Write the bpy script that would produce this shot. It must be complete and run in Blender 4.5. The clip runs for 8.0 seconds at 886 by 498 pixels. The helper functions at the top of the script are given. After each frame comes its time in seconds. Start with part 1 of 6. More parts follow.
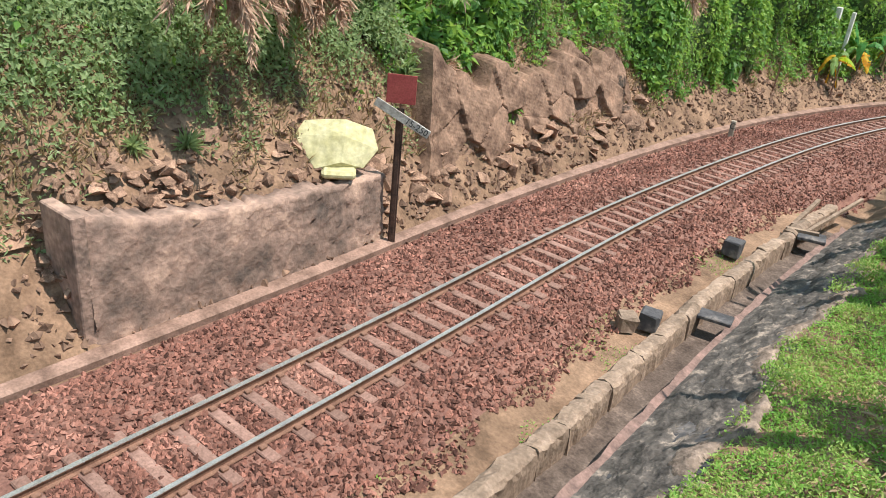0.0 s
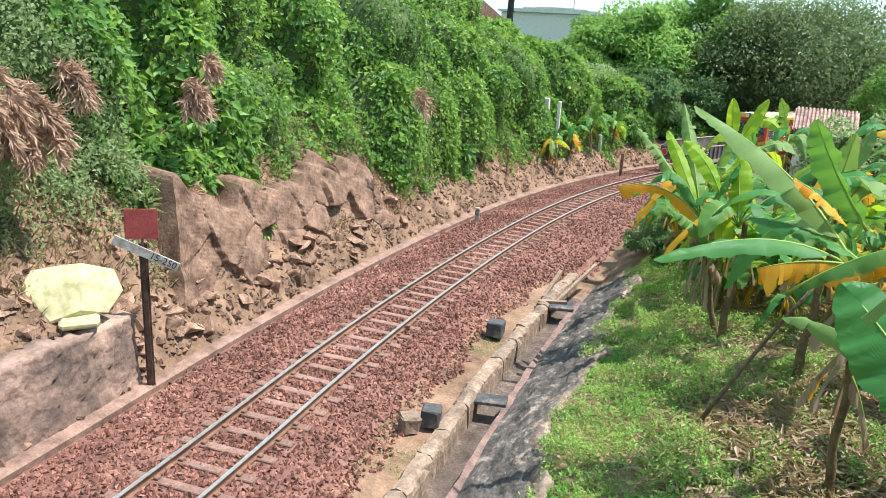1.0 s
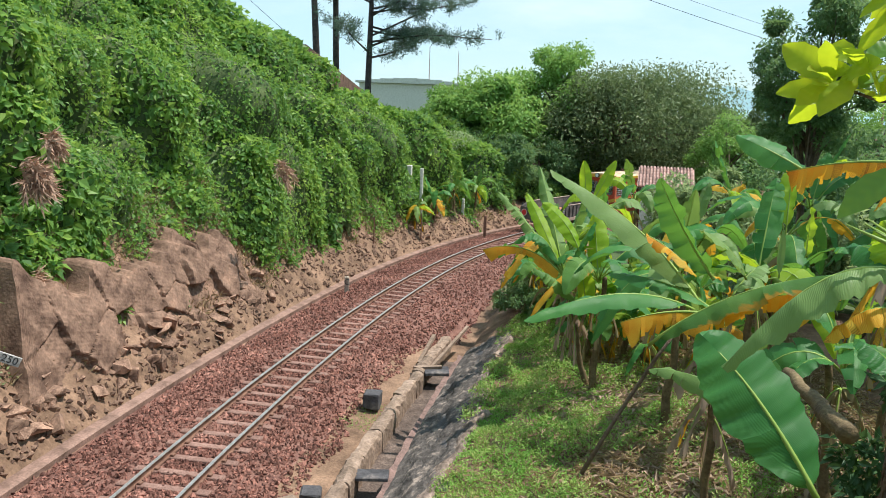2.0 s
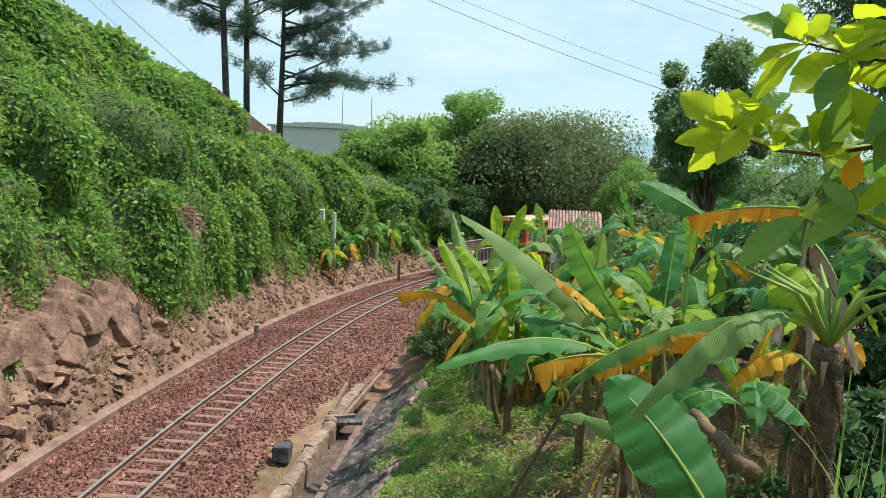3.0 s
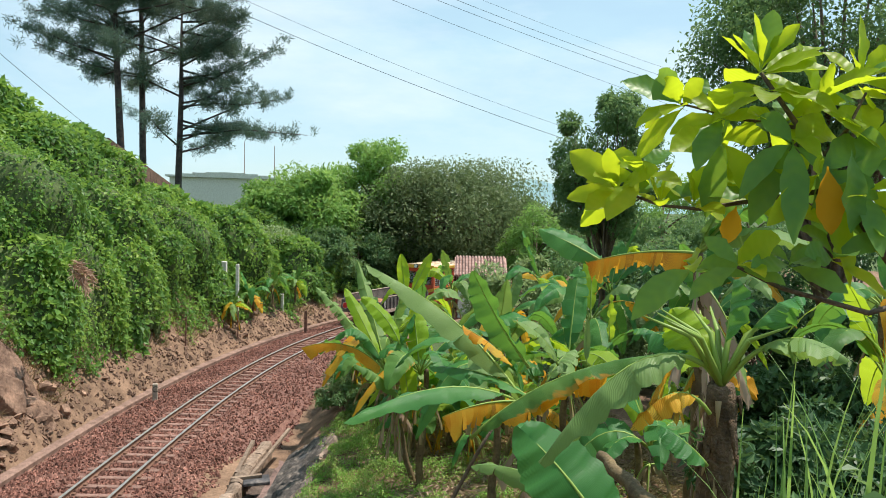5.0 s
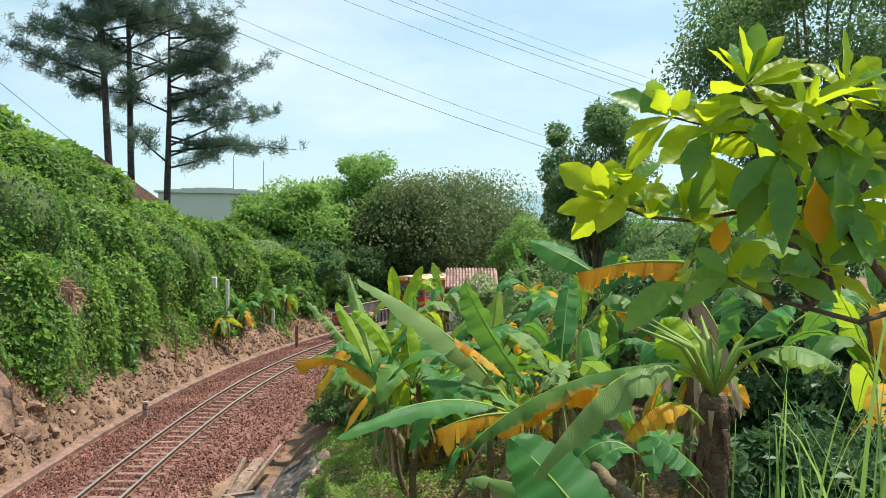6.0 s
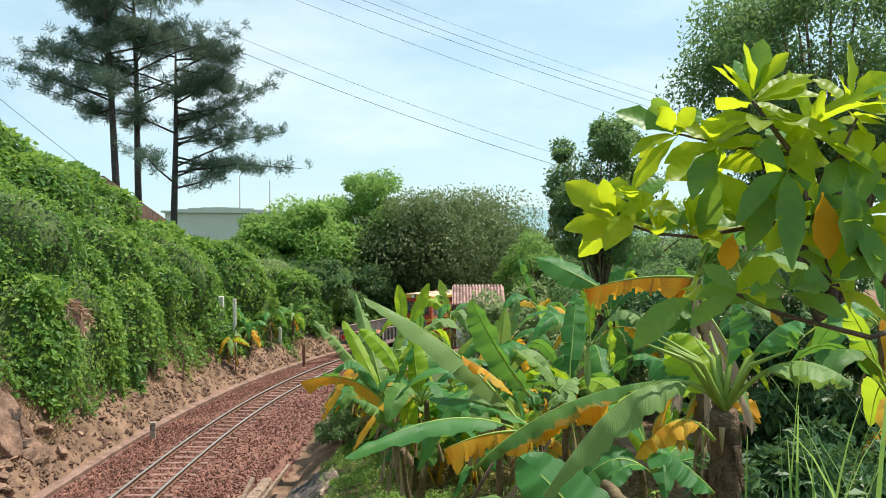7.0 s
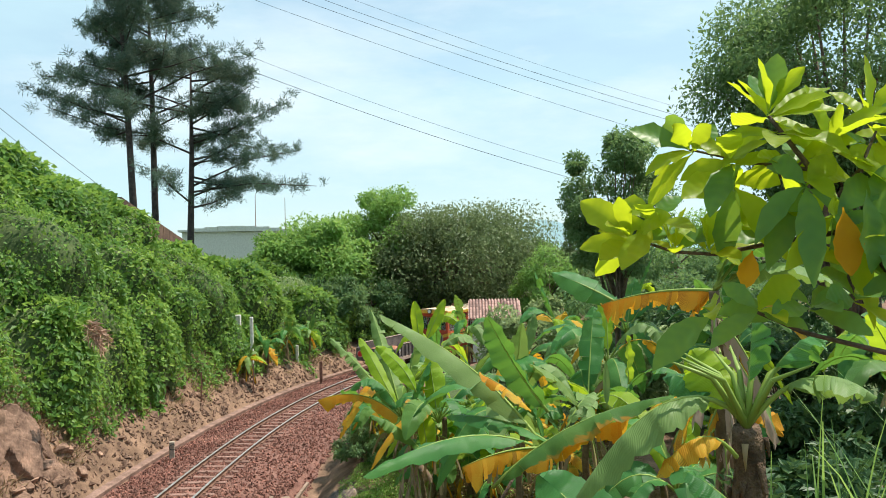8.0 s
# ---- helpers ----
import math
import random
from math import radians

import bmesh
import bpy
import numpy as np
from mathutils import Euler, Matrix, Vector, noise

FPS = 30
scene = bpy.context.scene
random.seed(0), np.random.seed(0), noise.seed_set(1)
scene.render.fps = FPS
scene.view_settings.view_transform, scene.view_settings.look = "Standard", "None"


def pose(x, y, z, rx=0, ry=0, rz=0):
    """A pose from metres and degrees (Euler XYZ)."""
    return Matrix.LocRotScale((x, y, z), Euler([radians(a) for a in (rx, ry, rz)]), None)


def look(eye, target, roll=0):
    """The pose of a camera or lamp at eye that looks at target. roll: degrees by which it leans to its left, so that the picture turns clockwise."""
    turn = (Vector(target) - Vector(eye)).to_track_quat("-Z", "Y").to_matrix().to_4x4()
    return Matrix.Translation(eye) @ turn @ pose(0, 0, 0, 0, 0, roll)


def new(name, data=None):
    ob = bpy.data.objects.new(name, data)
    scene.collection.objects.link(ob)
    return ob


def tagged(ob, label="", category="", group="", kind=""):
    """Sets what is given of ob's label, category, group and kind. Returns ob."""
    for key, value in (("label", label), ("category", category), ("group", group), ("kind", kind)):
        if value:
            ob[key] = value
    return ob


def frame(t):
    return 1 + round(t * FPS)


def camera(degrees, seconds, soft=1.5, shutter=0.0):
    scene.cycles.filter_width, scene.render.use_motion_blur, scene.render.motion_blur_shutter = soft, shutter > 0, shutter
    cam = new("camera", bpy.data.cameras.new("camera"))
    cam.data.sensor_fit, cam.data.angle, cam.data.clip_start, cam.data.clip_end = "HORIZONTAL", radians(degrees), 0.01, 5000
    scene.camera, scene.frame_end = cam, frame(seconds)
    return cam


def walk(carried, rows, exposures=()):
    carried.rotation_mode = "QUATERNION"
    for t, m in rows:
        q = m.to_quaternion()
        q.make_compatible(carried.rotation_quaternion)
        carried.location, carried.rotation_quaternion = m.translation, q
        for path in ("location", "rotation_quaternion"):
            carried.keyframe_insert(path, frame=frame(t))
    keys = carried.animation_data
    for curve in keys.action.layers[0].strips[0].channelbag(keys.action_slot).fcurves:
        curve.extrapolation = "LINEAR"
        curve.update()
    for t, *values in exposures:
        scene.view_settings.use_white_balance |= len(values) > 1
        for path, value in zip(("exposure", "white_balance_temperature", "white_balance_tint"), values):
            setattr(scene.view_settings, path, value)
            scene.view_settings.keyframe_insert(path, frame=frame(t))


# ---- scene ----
cam = camera(61.1, 8.0, soft=0.95)
# seconds, degrees right of north, degrees up, degrees of lean, and where the eye is
ROWS = [
    (0.0, -36.25, -24.84, 6.01, -0.106, -0.500, 6.416),
    (0.5, -27.18, -21.26, 5.56, -0.072, -0.406, 6.633),
    (1.0, -18.79, -16.04, 3.04, -0.026, -0.282, 6.666),
    (1.5, -13.09, -12.85, 2.04, -0.075, -0.244, 6.681),
    (3.0, -2.40, -7.01, 2.33, -0.029, -0.024, 6.697),
    (3.5, 0.16, -5.68, 2.57, -0.017, -0.012, 6.706),
    (4.0, 2.27, -4.59, 2.54, -0.010, -0.004, 6.718),
    (4.5, 3.81, -3.78, 2.06, 0.000, 0.000, 6.730),
    (6.0, 5.26, -2.27, 0.57, -0.003, 0.001, 6.746),
    (6.5, 5.16, -1.68, 0.21, -0.013, -0.011, 6.750),
    (7.0, 4.78, -0.99, -0.09, -0.006, 0.003, 6.754),
    (7.5, 4.26, -0.32, -0.55, -0.005, 0.011, 6.764),
    (8.0, 3.63, 0.13, -1.08, -0.003, 0.020, 6.778),
]


def gaze(az, el, roll, *eye):
    a, e = radians(az), radians(el)
    way = Vector((math.sin(a) * math.cos(e), math.cos(a) * math.cos(e), math.sin(e)))
    return look(eye, Vector(eye) + way * 10, roll)


walk(cam, [(t, gaze(*row)) for t, *row in ROWS], [(0.0, 0.58, 6400, 10), (0.5, 0.82, 6200, 10), (1.0, 0.9, 6100, 10), (1.5, 0.56, 6200, 10), (3.5, 0.31, 6420, 10), (8.0, 0.41, 6650, 10)])

# ---- light ----
SUN_AZ, SUN_EL = 70.0, 64.0
world = bpy.data.worlds.new("sky")
scene.world = world
world.use_nodes = True
wn = world.node_tree.nodes
sky = wn.new("ShaderNodeTexSky")
sky.sky_type = "NISHITA"
sky.sun_disc = False
sky.sun_elevation, sky.sun_rotation = radians(SUN_EL), radians(SUN_AZ)
sky.air_density, sky.dust_density, sky.ozone_density = 1.0, 0.35, 1.6
wn["Background"].inputs["Strength"].default_value = 0.12
wl = world.node_tree.links
# thin haze and soft cloud over the blue
wc = wn.new("ShaderNodeTexCoord")
wm = wn.new("ShaderNodeMapping")
wm.inputs["Scale"].default_value = (1.0, 1.0, 3.2)
wl.new(wc.outputs["Generated"], wm.inputs["Vector"])
cloud = wn.new("ShaderNodeTexNoise")
cloud.inputs["Scale"].default_value, cloud.inputs["Detail"].default_value, cloud.inputs["Roughness"].default_value = 2.6, 6.0, 0.55
wl.new(wm.outputs["Vector"], cloud.inputs["Vector"])
amount = wn.new("ShaderNodeMapRange")
amount.inputs["From Min"].default_value, amount.inputs["From Max"].default_value = 0.42, 0.72
amount.inputs["To Min"].default_value, amount.inputs["To Max"].default_value = 0.58, 0.88
wl.new(cloud.outputs["Fac"], amount.inputs["Value"])
veil = wn.new("ShaderNodeMix")
veil.data_type = "RGBA"
veil.inputs["B"].default_value = (4.2, 6.1, 6.8, 1)
wl.new(amount.outputs["Result"], veil.inputs["Factor"])
wl.new(sky.outputs["Color"], veil.inputs["A"])
puff = wn.new("ShaderNodeTexNoise")
puff.inputs["Scale"].default_value, puff.inputs["Detail"].default_value, puff.inputs["Roughness"].default_value = 1.7, 8.0, 0.6
wl.new(wm.outputs["Vector"], puff.inputs["Vector"])
thick = wn.new("ShaderNodeMapRange")
thick.inputs["From Min"].default_value, thick.inputs["From Max"].default_value, thick.inputs["To Max"].default_value = 0.52, 0.72, 0.42
wl.new(puff.outputs["Fac"], thick.inputs["Value"])
white = wn.new("ShaderNodeMix")
white.data_type = "RGBA"
white.inputs["B"].default_value = (7.4, 7.9, 8.0, 1)
wl.new(thick.outputs["Result"], white.inputs["Factor"])
wl.new(veil.outputs["Result"], white.inputs["A"])
wl.new(white.outputs["Result"], wn["Background"].inputs["Color"])
sun = new("sun", bpy.data.lights.new("sun", "SUN"))
sun.data.energy, sun.data.angle, sun.data.color = 4.8, radians(0.6), (1.0, 0.94, 0.84)
sa, se = radians(SUN_AZ), radians(SUN_EL)
sun.matrix_world = look((math.sin(sa) * math.cos(se) * 60, math.cos(sa) * math.cos(se) * 60, math.sin(se) * 60), (0, 0, 0))


# ---- materials ----
def shade(name, c1, c2, scale=3.0, rough=0.85, bump=0.3, fine=30.0, metal=0.0, third=None, spread=0.0, island=0.0, spec=0.3):
    m = bpy.data.materials.new(name)
    m.use_nodes = True
    nt = m.node_tree
    n, l = nt.nodes, nt.links
    b = n["Principled BSDF"]
    b.inputs["Roughness"].default_value, b.inputs["Metallic"].default_value = rough, metal
    b.inputs["Specular IOR Level"].default_value = spec
    co = n.new("ShaderNodeTexCoord")
    a = n.new("ShaderNodeTexNoise")
    a.inputs["Scale"].default_value, a.inputs["Detail"].default_value, a.inputs["Roughness"].default_value = scale, 5.0, 0.65
    l.new(co.outputs["Object"], a.inputs["Vector"])
    r = n.new("ShaderNodeValToRGB")
    r.color_ramp.elements[0].position, r.color_ramp.elements[1].position = 0.32, 0.68
    r.color_ramp.elements[0].color, r.color_ramp.elements[1].color = (*c1, 1), (*c2, 1)
    if third:
        e = r.color_ramp.elements.new(0.55)
        e.color = (*third, 1)
    l.new(a.outputs["Fac"], r.inputs["Fac"])
    f = n.new("ShaderNodeTexNoise")
    f.inputs["Scale"].default_value, f.inputs["Detail"].default_value = fine, 4.0
    l.new(co.outputs["Object"], f.inputs["Vector"])
    h = n.new("ShaderNodeHueSaturation")
    mr = n.new("ShaderNodeMapRange")
    mr.inputs["From Min"].default_value, mr.inputs["From Max"].default_value = 0.3, 0.7
    mr.inputs["To Min"].default_value, mr.inputs["To Max"].default_value = 0.78, 1.2
    l.new(f.outputs["Fac"], mr.inputs["Value"])
    l.new(r.outputs["Color"], h.inputs["Color"])
    value = mr.outputs["Result"]
    for amount, node, socket in ((spread, "ShaderNodeObjectInfo", "Random"), (island, "ShaderNodeNewGeometry", "Random Per Island")):
        if amount:
            o = n.new(node)
            q = n.new("ShaderNodeMapRange")
            q.inputs["To Min"].default_value, q.inputs["To Max"].default_value = 1 - amount, 1 + amount
            l.new(o.outputs[socket], q.inputs["Value"])
            k = n.new("ShaderNodeMath")
            k.operation = "MULTIPLY"
            l.new(value, k.inputs[0])
            l.new(q.outputs["Result"], k.inputs[1])
            value = k.outputs["Value"]
    l.new(value, h.inputs["Value"])
    l.new(h.outputs["Color"], b.inputs["Base Color"])
    if bump:
        bp = n.new("ShaderNodeBump")
        bp.inputs["Strength"].default_value, bp.inputs["Distance"].default_value = bump, 0.03
        l.new(f.outputs["Fac"], bp.inputs["Height"])
        l.new(bp.outputs["Normal"], b.inputs["Normal"])
    return m


def leafy(name, colours, through_colour, share=0.35, rough=0.45, scale=0.0, ribs=0.0, relief=0.25, margin=None, at=0.12):
    """Leaf: hue by leaf, light passes through it."""
    m = bpy.data.materials.new(name)
    m.use_nodes = True
    nt = m.node_tree
    n, l = nt.nodes, nt.links
    b = n["Principled BSDF"]
    b.inputs["Roughness"].default_value = rough
    b.inputs["Specular IOR Level"].default_value = 0.25
    r = n.new("ShaderNodeValToRGB")
    els = r.color_ramp.elements
    while len(els) < len(colours):
        els.new(0.5)
    for i, c in enumerate(colours):
        els[i].position, els[i].color = i / (len(colours) - 1), (*c, 1)
    g = n.new("ShaderNodeNewGeometry")
    co = n.new("ShaderNodeTexCoord")
    z = n.new("ShaderNodeTexNoise")
    z.inputs["Scale"].default_value, z.inputs["Detail"].default_value = scale or 0.35, 3.0
    l.new(co.outputs["Object"], z.inputs["Vector"])
    mix = n.new("ShaderNodeMath")
    mix.operation = "MULTIPLY_ADD"
    mix.inputs[1].default_value = 0.55
    l.new(g.outputs["Random Per Island"], mix.inputs[0])
    off = n.new("ShaderNodeMapRange")
    off.inputs["From Min"].default_value, off.inputs["From Max"].default_value = 0.3, 0.7
    off.inputs["To Max"].default_value = 0.45
    l.new(z.outputs["Fac"], off.inputs["Value"])
    l.new(off.outputs["Result"], mix.inputs[2])
    tone = mix.outputs["Value"]
    if ribs:
        stripe = n.new("ShaderNodeTexWave")
        stripe.inputs["Scale"].default_value, stripe.inputs["Distortion"].default_value = ribs, 0.5
        stripe.inputs["Detail"].default_value, stripe.inputs["Detail Scale"].default_value = 3.0, 0.6
        l.new(co.outputs["UV"], stripe.inputs["Vector"])
        add = n.new("ShaderNodeMath")
        add.operation = "MULTIPLY_ADD"
        add.inputs[1].default_value = relief
        l.new(stripe.outputs["Fac"], add.inputs[0])
        l.new(tone, add.inputs[2])
        low = n.new("ShaderNodeMath")
        low.operation = "SUBTRACT"
        low.inputs[1].default_value = relief / 2
        l.new(add.outputs["Value"], low.inputs[0])
        tone = low.outputs["Value"]
        bp = n.new("ShaderNodeBump")
        bp.inputs["Strength"].default_value, bp.inputs["Distance"].default_value = relief, 0.006
        l.new(stripe.outputs["Fac"], bp.inputs["Height"])
        l.new(bp.outputs["Normal"], b.inputs["Normal"])
    l.new(tone, r.inputs["Fac"])
    skin = r.outputs["Color"]
    if margin:
        # withered margin: broken patches that eat in from the leaf's edge
        sx = n.new("ShaderNodeSeparateXYZ")
        l.new(co.outputs["UV"], sx.inputs["Vector"])
        ab = n.new("ShaderNodeMath")
        ab.operation = "ABSOLUTE"
        l.new(sx.outputs["Y"], ab.inputs[0])
        nz = n.new("ShaderNodeTexNoise")
        nz.inputs["Scale"].default_value, nz.inputs["Detail"].default_value = 7.0, 3.0
        l.new(co.outputs["UV"], nz.inputs["Vector"])
        sm = n.new("ShaderNodeMath")
        sm.operation = "MULTIPLY_ADD"
        sm.inputs[1].default_value = 0.45
        l.new(nz.outputs["Fac"], sm.inputs[0])
        l.new(ab.outputs["Value"], sm.inputs[2])
        rg = n.new("ShaderNodeMapRange")
        rg.inputs["From Min"].default_value, rg.inputs["From Max"].default_value = at + 0.2, at + 0.26
        l.new(sm.outputs["Value"], rg.inputs["Value"])
        mm = n.new("ShaderNodeMix")
        mm.data_type = "RGBA"
        l.new(rg.outputs["Result"], mm.inputs["Factor"])
        l.new(skin, mm.inputs["A"])
        mm.inputs["B"].default_value = (*margin, 1)
        skin = mm.outputs["Result"]
    l.new(skin, b.inputs["Base Color"])
    t = n.new("ShaderNodeBsdfTranslucent")
    mc = n.new("ShaderNodeMix")
    mc.data_type = "RGBA"
    mc.inputs["Factor"].default_value = 0.5
    mc.inputs["B"].default_value = (*through_colour, 1)
    l.new(skin, mc.inputs["A"])
    l.new(mc.outputs["Result"], t.inputs["Color"])
    ms = n.new("ShaderNodeMixShader")
    ms.inputs["Fac"].default_value = share
    l.new(b.outputs["BSDF"], ms.inputs[1])
    l.new(t.outputs["BSDF"], ms.inputs[2])
    l.new(ms.outputs["Shader"], n["Material Output"].inputs["Surface"])
    return m


EARTH = shade("earth", (0.11, 0.066, 0.042), (0.32, 0.2, 0.132), 1.2, 0.95, 0.7, 18, third=(0.235, 0.145, 0.095))
SILT = shade("drain_silt", (0.06, 0.042, 0.034), (0.19, 0.14, 0.115), 2.5, 0.9, 0.6, 20, third=(0.12, 0.088, 0.072))
BALLAST = shade("ballast_bed", (0.13, 0.06, 0.048), (0.26, 0.135, 0.105), 2.0, 0.95, 0.9, 22)
GRAVEL = shade("gravel", (0.15, 0.066, 0.05), (0.34, 0.175, 0.135), 0.6, 0.9, 0.3, 40, third=(0.235, 0.108, 0.082), island=0.6)
ROCK = shade("rock", (0.10, 0.056, 0.039), (0.40, 0.242, 0.168), 1.8, 0.9, 0.6, 14, third=(0.285, 0.176, 0.124), spread=0.25, island=0.15)
STEEL = shade("worn_rail_head", (0.58, 0.54, 0.52), (0.76, 0.72, 0.70), 6, 0.5, 0.02, 60, metal=1.0)
RUST = shade("rusty_steel", (0.12, 0.06, 0.042), (0.24, 0.13, 0.09), 5, 0.8, 0.3, 50)
SLEEPER = shade("sleeper", (0.16, 0.088, 0.07), (0.31, 0.185, 0.15), 4, 0.9, 0.4, 30, spread=0.15)
CONCRETE = shade("old_concrete", (0.24, 0.20, 0.16), (0.46, 0.40, 0.33), 1.7, 0.9, 0.5, 20, third=(0.38, 0.32, 0.26), spread=0.15)
DARK_CONCRETE = shade("blackened_concrete", (0.035, 0.035, 0.04), (0.26, 0.22, 0.20), 1.3, 0.9, 0.9, 9, third=(0.09, 0.085, 0.09))
PLASTER = shade("weathered_plaster", (0.10, 0.075, 0.064), (0.46, 0.31, 0.24), 1.1, 0.95, 1.0, 9, third=(0.30, 0.20, 0.16))
KERB_EARTH = shade("pale_kerb", (0.14, 0.086, 0.066), (0.34, 0.215, 0.17), 2.5, 0.95, 0.3, 25)
YELLOW_PAINT = shade("pale_yellow_paint", (0.42, 0.38, 0.19), (0.60, 0.55, 0.34), 3.0, 0.75, 0.25, 9)
RED_PAINT = shade("red_paint", (0.28, 0.05, 0.05), (0.36, 0.08, 0.07), 5, 0.6, 0.1, 30)
WHITE_PAINT = shade("white_paint", (0.55, 0.52, 0.48), (0.72, 0.70, 0.66), 6, 0.7, 0.1, 40)
DARK_RUST = shade("dark_rust", (0.035, 0.022, 0.017), (0.11, 0.06, 0.045), 7, 0.85, 0.4, 50)
BOARD_PAINT = shade("dirty_white_paint", (0.22, 0.20, 0.18), (0.58, 0.55, 0.51), 3.5, 0.75, 0.2, 30)
BLACK_PAINT = shade("black_paint", (0.02, 0.02, 0.022), (0.05, 0.05, 0.05), 6, 0.6, 0.1, 40)
BARK = shade("bark", (0.10, 0.07, 0.05), (0.22, 0.16, 0.12), 5, 0.95, 0.8, 25)
PINE_BARK = shade("pine_bark", (0.04, 0.034, 0.034), (0.10, 0.08, 0.074), 4, 0.95, 0.8, 18)
# distance haze painted into the hills: pale blue colour with a faint glow
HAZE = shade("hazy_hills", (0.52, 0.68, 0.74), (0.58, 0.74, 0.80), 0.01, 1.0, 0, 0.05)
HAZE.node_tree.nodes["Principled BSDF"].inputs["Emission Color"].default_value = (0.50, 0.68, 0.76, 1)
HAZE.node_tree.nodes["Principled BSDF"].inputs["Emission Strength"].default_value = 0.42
TILE = shade("roof_tile", (0.20, 0.10, 0.08), (0.46, 0.31, 0.27), 3, 0.9, 0.4, 20, spread=0.4)
STEM = shade("banana_stem", (0.09, 0.06, 0.035), (0.22, 0.16, 0.08), 4, 0.8, 0.5, 25)
DARK_GREEN = shade("undergrowth", (0.045, 0.075, 0.025), (0.10, 0.135, 0.05), 2, 0.95, 0.8, 12)
VINE = leafy("vine_leaf", [(0.045, 0.115, 0.035), (0.095, 0.21, 0.055), (0.19, 0.34, 0.065), (0.37, 0.46, 0.09)], (0.44, 0.64, 0.10), 0.42)
BUSH = leafy("bush_leaf", [(0.16, 0.23, 0.10), (0.26, 0.35, 0.165), (0.38, 0.46, 0.24)], (0.52, 0.6, 0.24), 0.5)
DRY = leafy("dry_grass", [(0.24, 0.16, 0.09), (0.38, 0.28, 0.16), (0.30, 0.26, 0.12)], (0.4, 0.31, 0.16), 0.25, 0.8)
GRASS = leafy("ground_cover", [(0.08, 0.23, 0.04), (0.17, 0.36, 0.065), (0.33, 0.44, 0.13), (0.45, 0.40, 0.19)], (0.44, 0.62, 0.1), 0.35, 0.6, 1.2)
DEEP_TREE = leafy("deep_green_leaf", [(0.06, 0.13, 0.06), (0.11, 0.21, 0.085), (0.19, 0.31, 0.12)], (0.34, 0.48, 0.14), 0.42)
DARK_TREE = leafy("dark_tree_leaf", [(0.085, 0.125, 0.055), (0.14, 0.19, 0.08), (0.22, 0.27, 0.125)], (0.30, 0.40, 0.14), 0.34)
# darkened leaf colour: the canopy's shade over these bushes is put into it
SHADED_BUSH = leafy("shaded_bush_leaf", [(0.03, 0.08, 0.034), (0.055, 0.125, 0.048), (0.10, 0.19, 0.06)], (0.16, 0.26, 0.06), 0.28)
TREE = leafy("tree_leaf", [(0.11, 0.235, 0.06), (0.19, 0.36, 0.085), (0.30, 0.46, 0.14)], (0.48, 0.66, 0.15), 0.45)
NEEDLE = leafy("pine_needles", [(0.05, 0.105, 0.085), (0.085, 0.15, 0.115), (0.19, 0.20, 0.14)], (0.22, 0.30, 0.18), 0.3, 0.7)


# ---- building helpers ----
def raw(name, verts, faces, material, smooth=False, uv=None):
    """A mesh from arrays whose faces all have the same number of corners."""
    v, f = np.asarray(verts, np.float32), np.asarray(faces, np.int32)
    me = bpy.data.meshes.new(name)
    k = f.shape[1]
    me.vertices.add(len(v))
    me.vertices.foreach_set("co", v.ravel())
    me.loops.add(f.size)
    me.loops.foreach_set("vertex_index", f.ravel())
    me.polygons.add(len(f))
    me.polygons.foreach_set("loop_start", np.arange(0, f.size, k, dtype=np.int32))
    me.polygons.foreach_set("loop_total", np.full(len(f), k, np.int32))
    me.polygons.foreach_set("use_smooth", np.full(len(f), smooth, bool))
    if uv is not None:
        me.uv_layers.new(name="along").data.foreach_set("uv", np.asarray(uv, np.float32)[f.ravel()].ravel())
    me.update(calc_edges=True)
    me.materials.append(material)
    return me


def solid(name, bm, material, smooth=False):
    me = bpy.data.meshes.new(name)
    bm.normal_update()
    bm.to_mesh(me)
    bm.free()
    me.materials.append(material)
    if smooth:
        me.shade_smooth()
    return me


def child(name, me, parent, label="", m=None):
    ob = new(name, me)
    ob.parent = parent
    if m is not None:
        ob.matrix_basis = m
    return tagged(ob, label)


def part(name, bm, material, parent, label="", m=None, smooth=False):
    return child(name, solid(name, bm, material, smooth), parent, label, m)


def thing(name, label, category, at=None, group="", kind=""):
    ob = new(name)
    ob.empty_display_size = 0.2
    if at is not None:
        ob.matrix_basis = at
    return tagged(ob, label, category, group, kind)


def box(bm, lo, hi, bevel=0.0, m=None):
    c = [(a + b) / 2 for a, b in zip(lo, hi)]
    s = [b - a for a, b in zip(lo, hi)]
    g = bmesh.ops.create_cube(bm, size=1.0, matrix=Matrix.Translation(c) @ Matrix.Diagonal((*s, 1)))
    vs = g["verts"]
    if bevel:
        es = {e for v in vs for e in v.link_edges}
        r = bmesh.ops.bevel(bm, geom=list(es), offset=bevel, segments=1, affect="EDGES")
        vs = list({v for f in r["faces"] for v in f.verts} | {v for v in vs if v.is_valid})
    if m is not None:
        bmesh.ops.transform(bm, matrix=m, verts=vs)
    return bm


def boxed(lo, hi, bevel=0.0):
    return box(bmesh.new(), lo, hi, bevel)


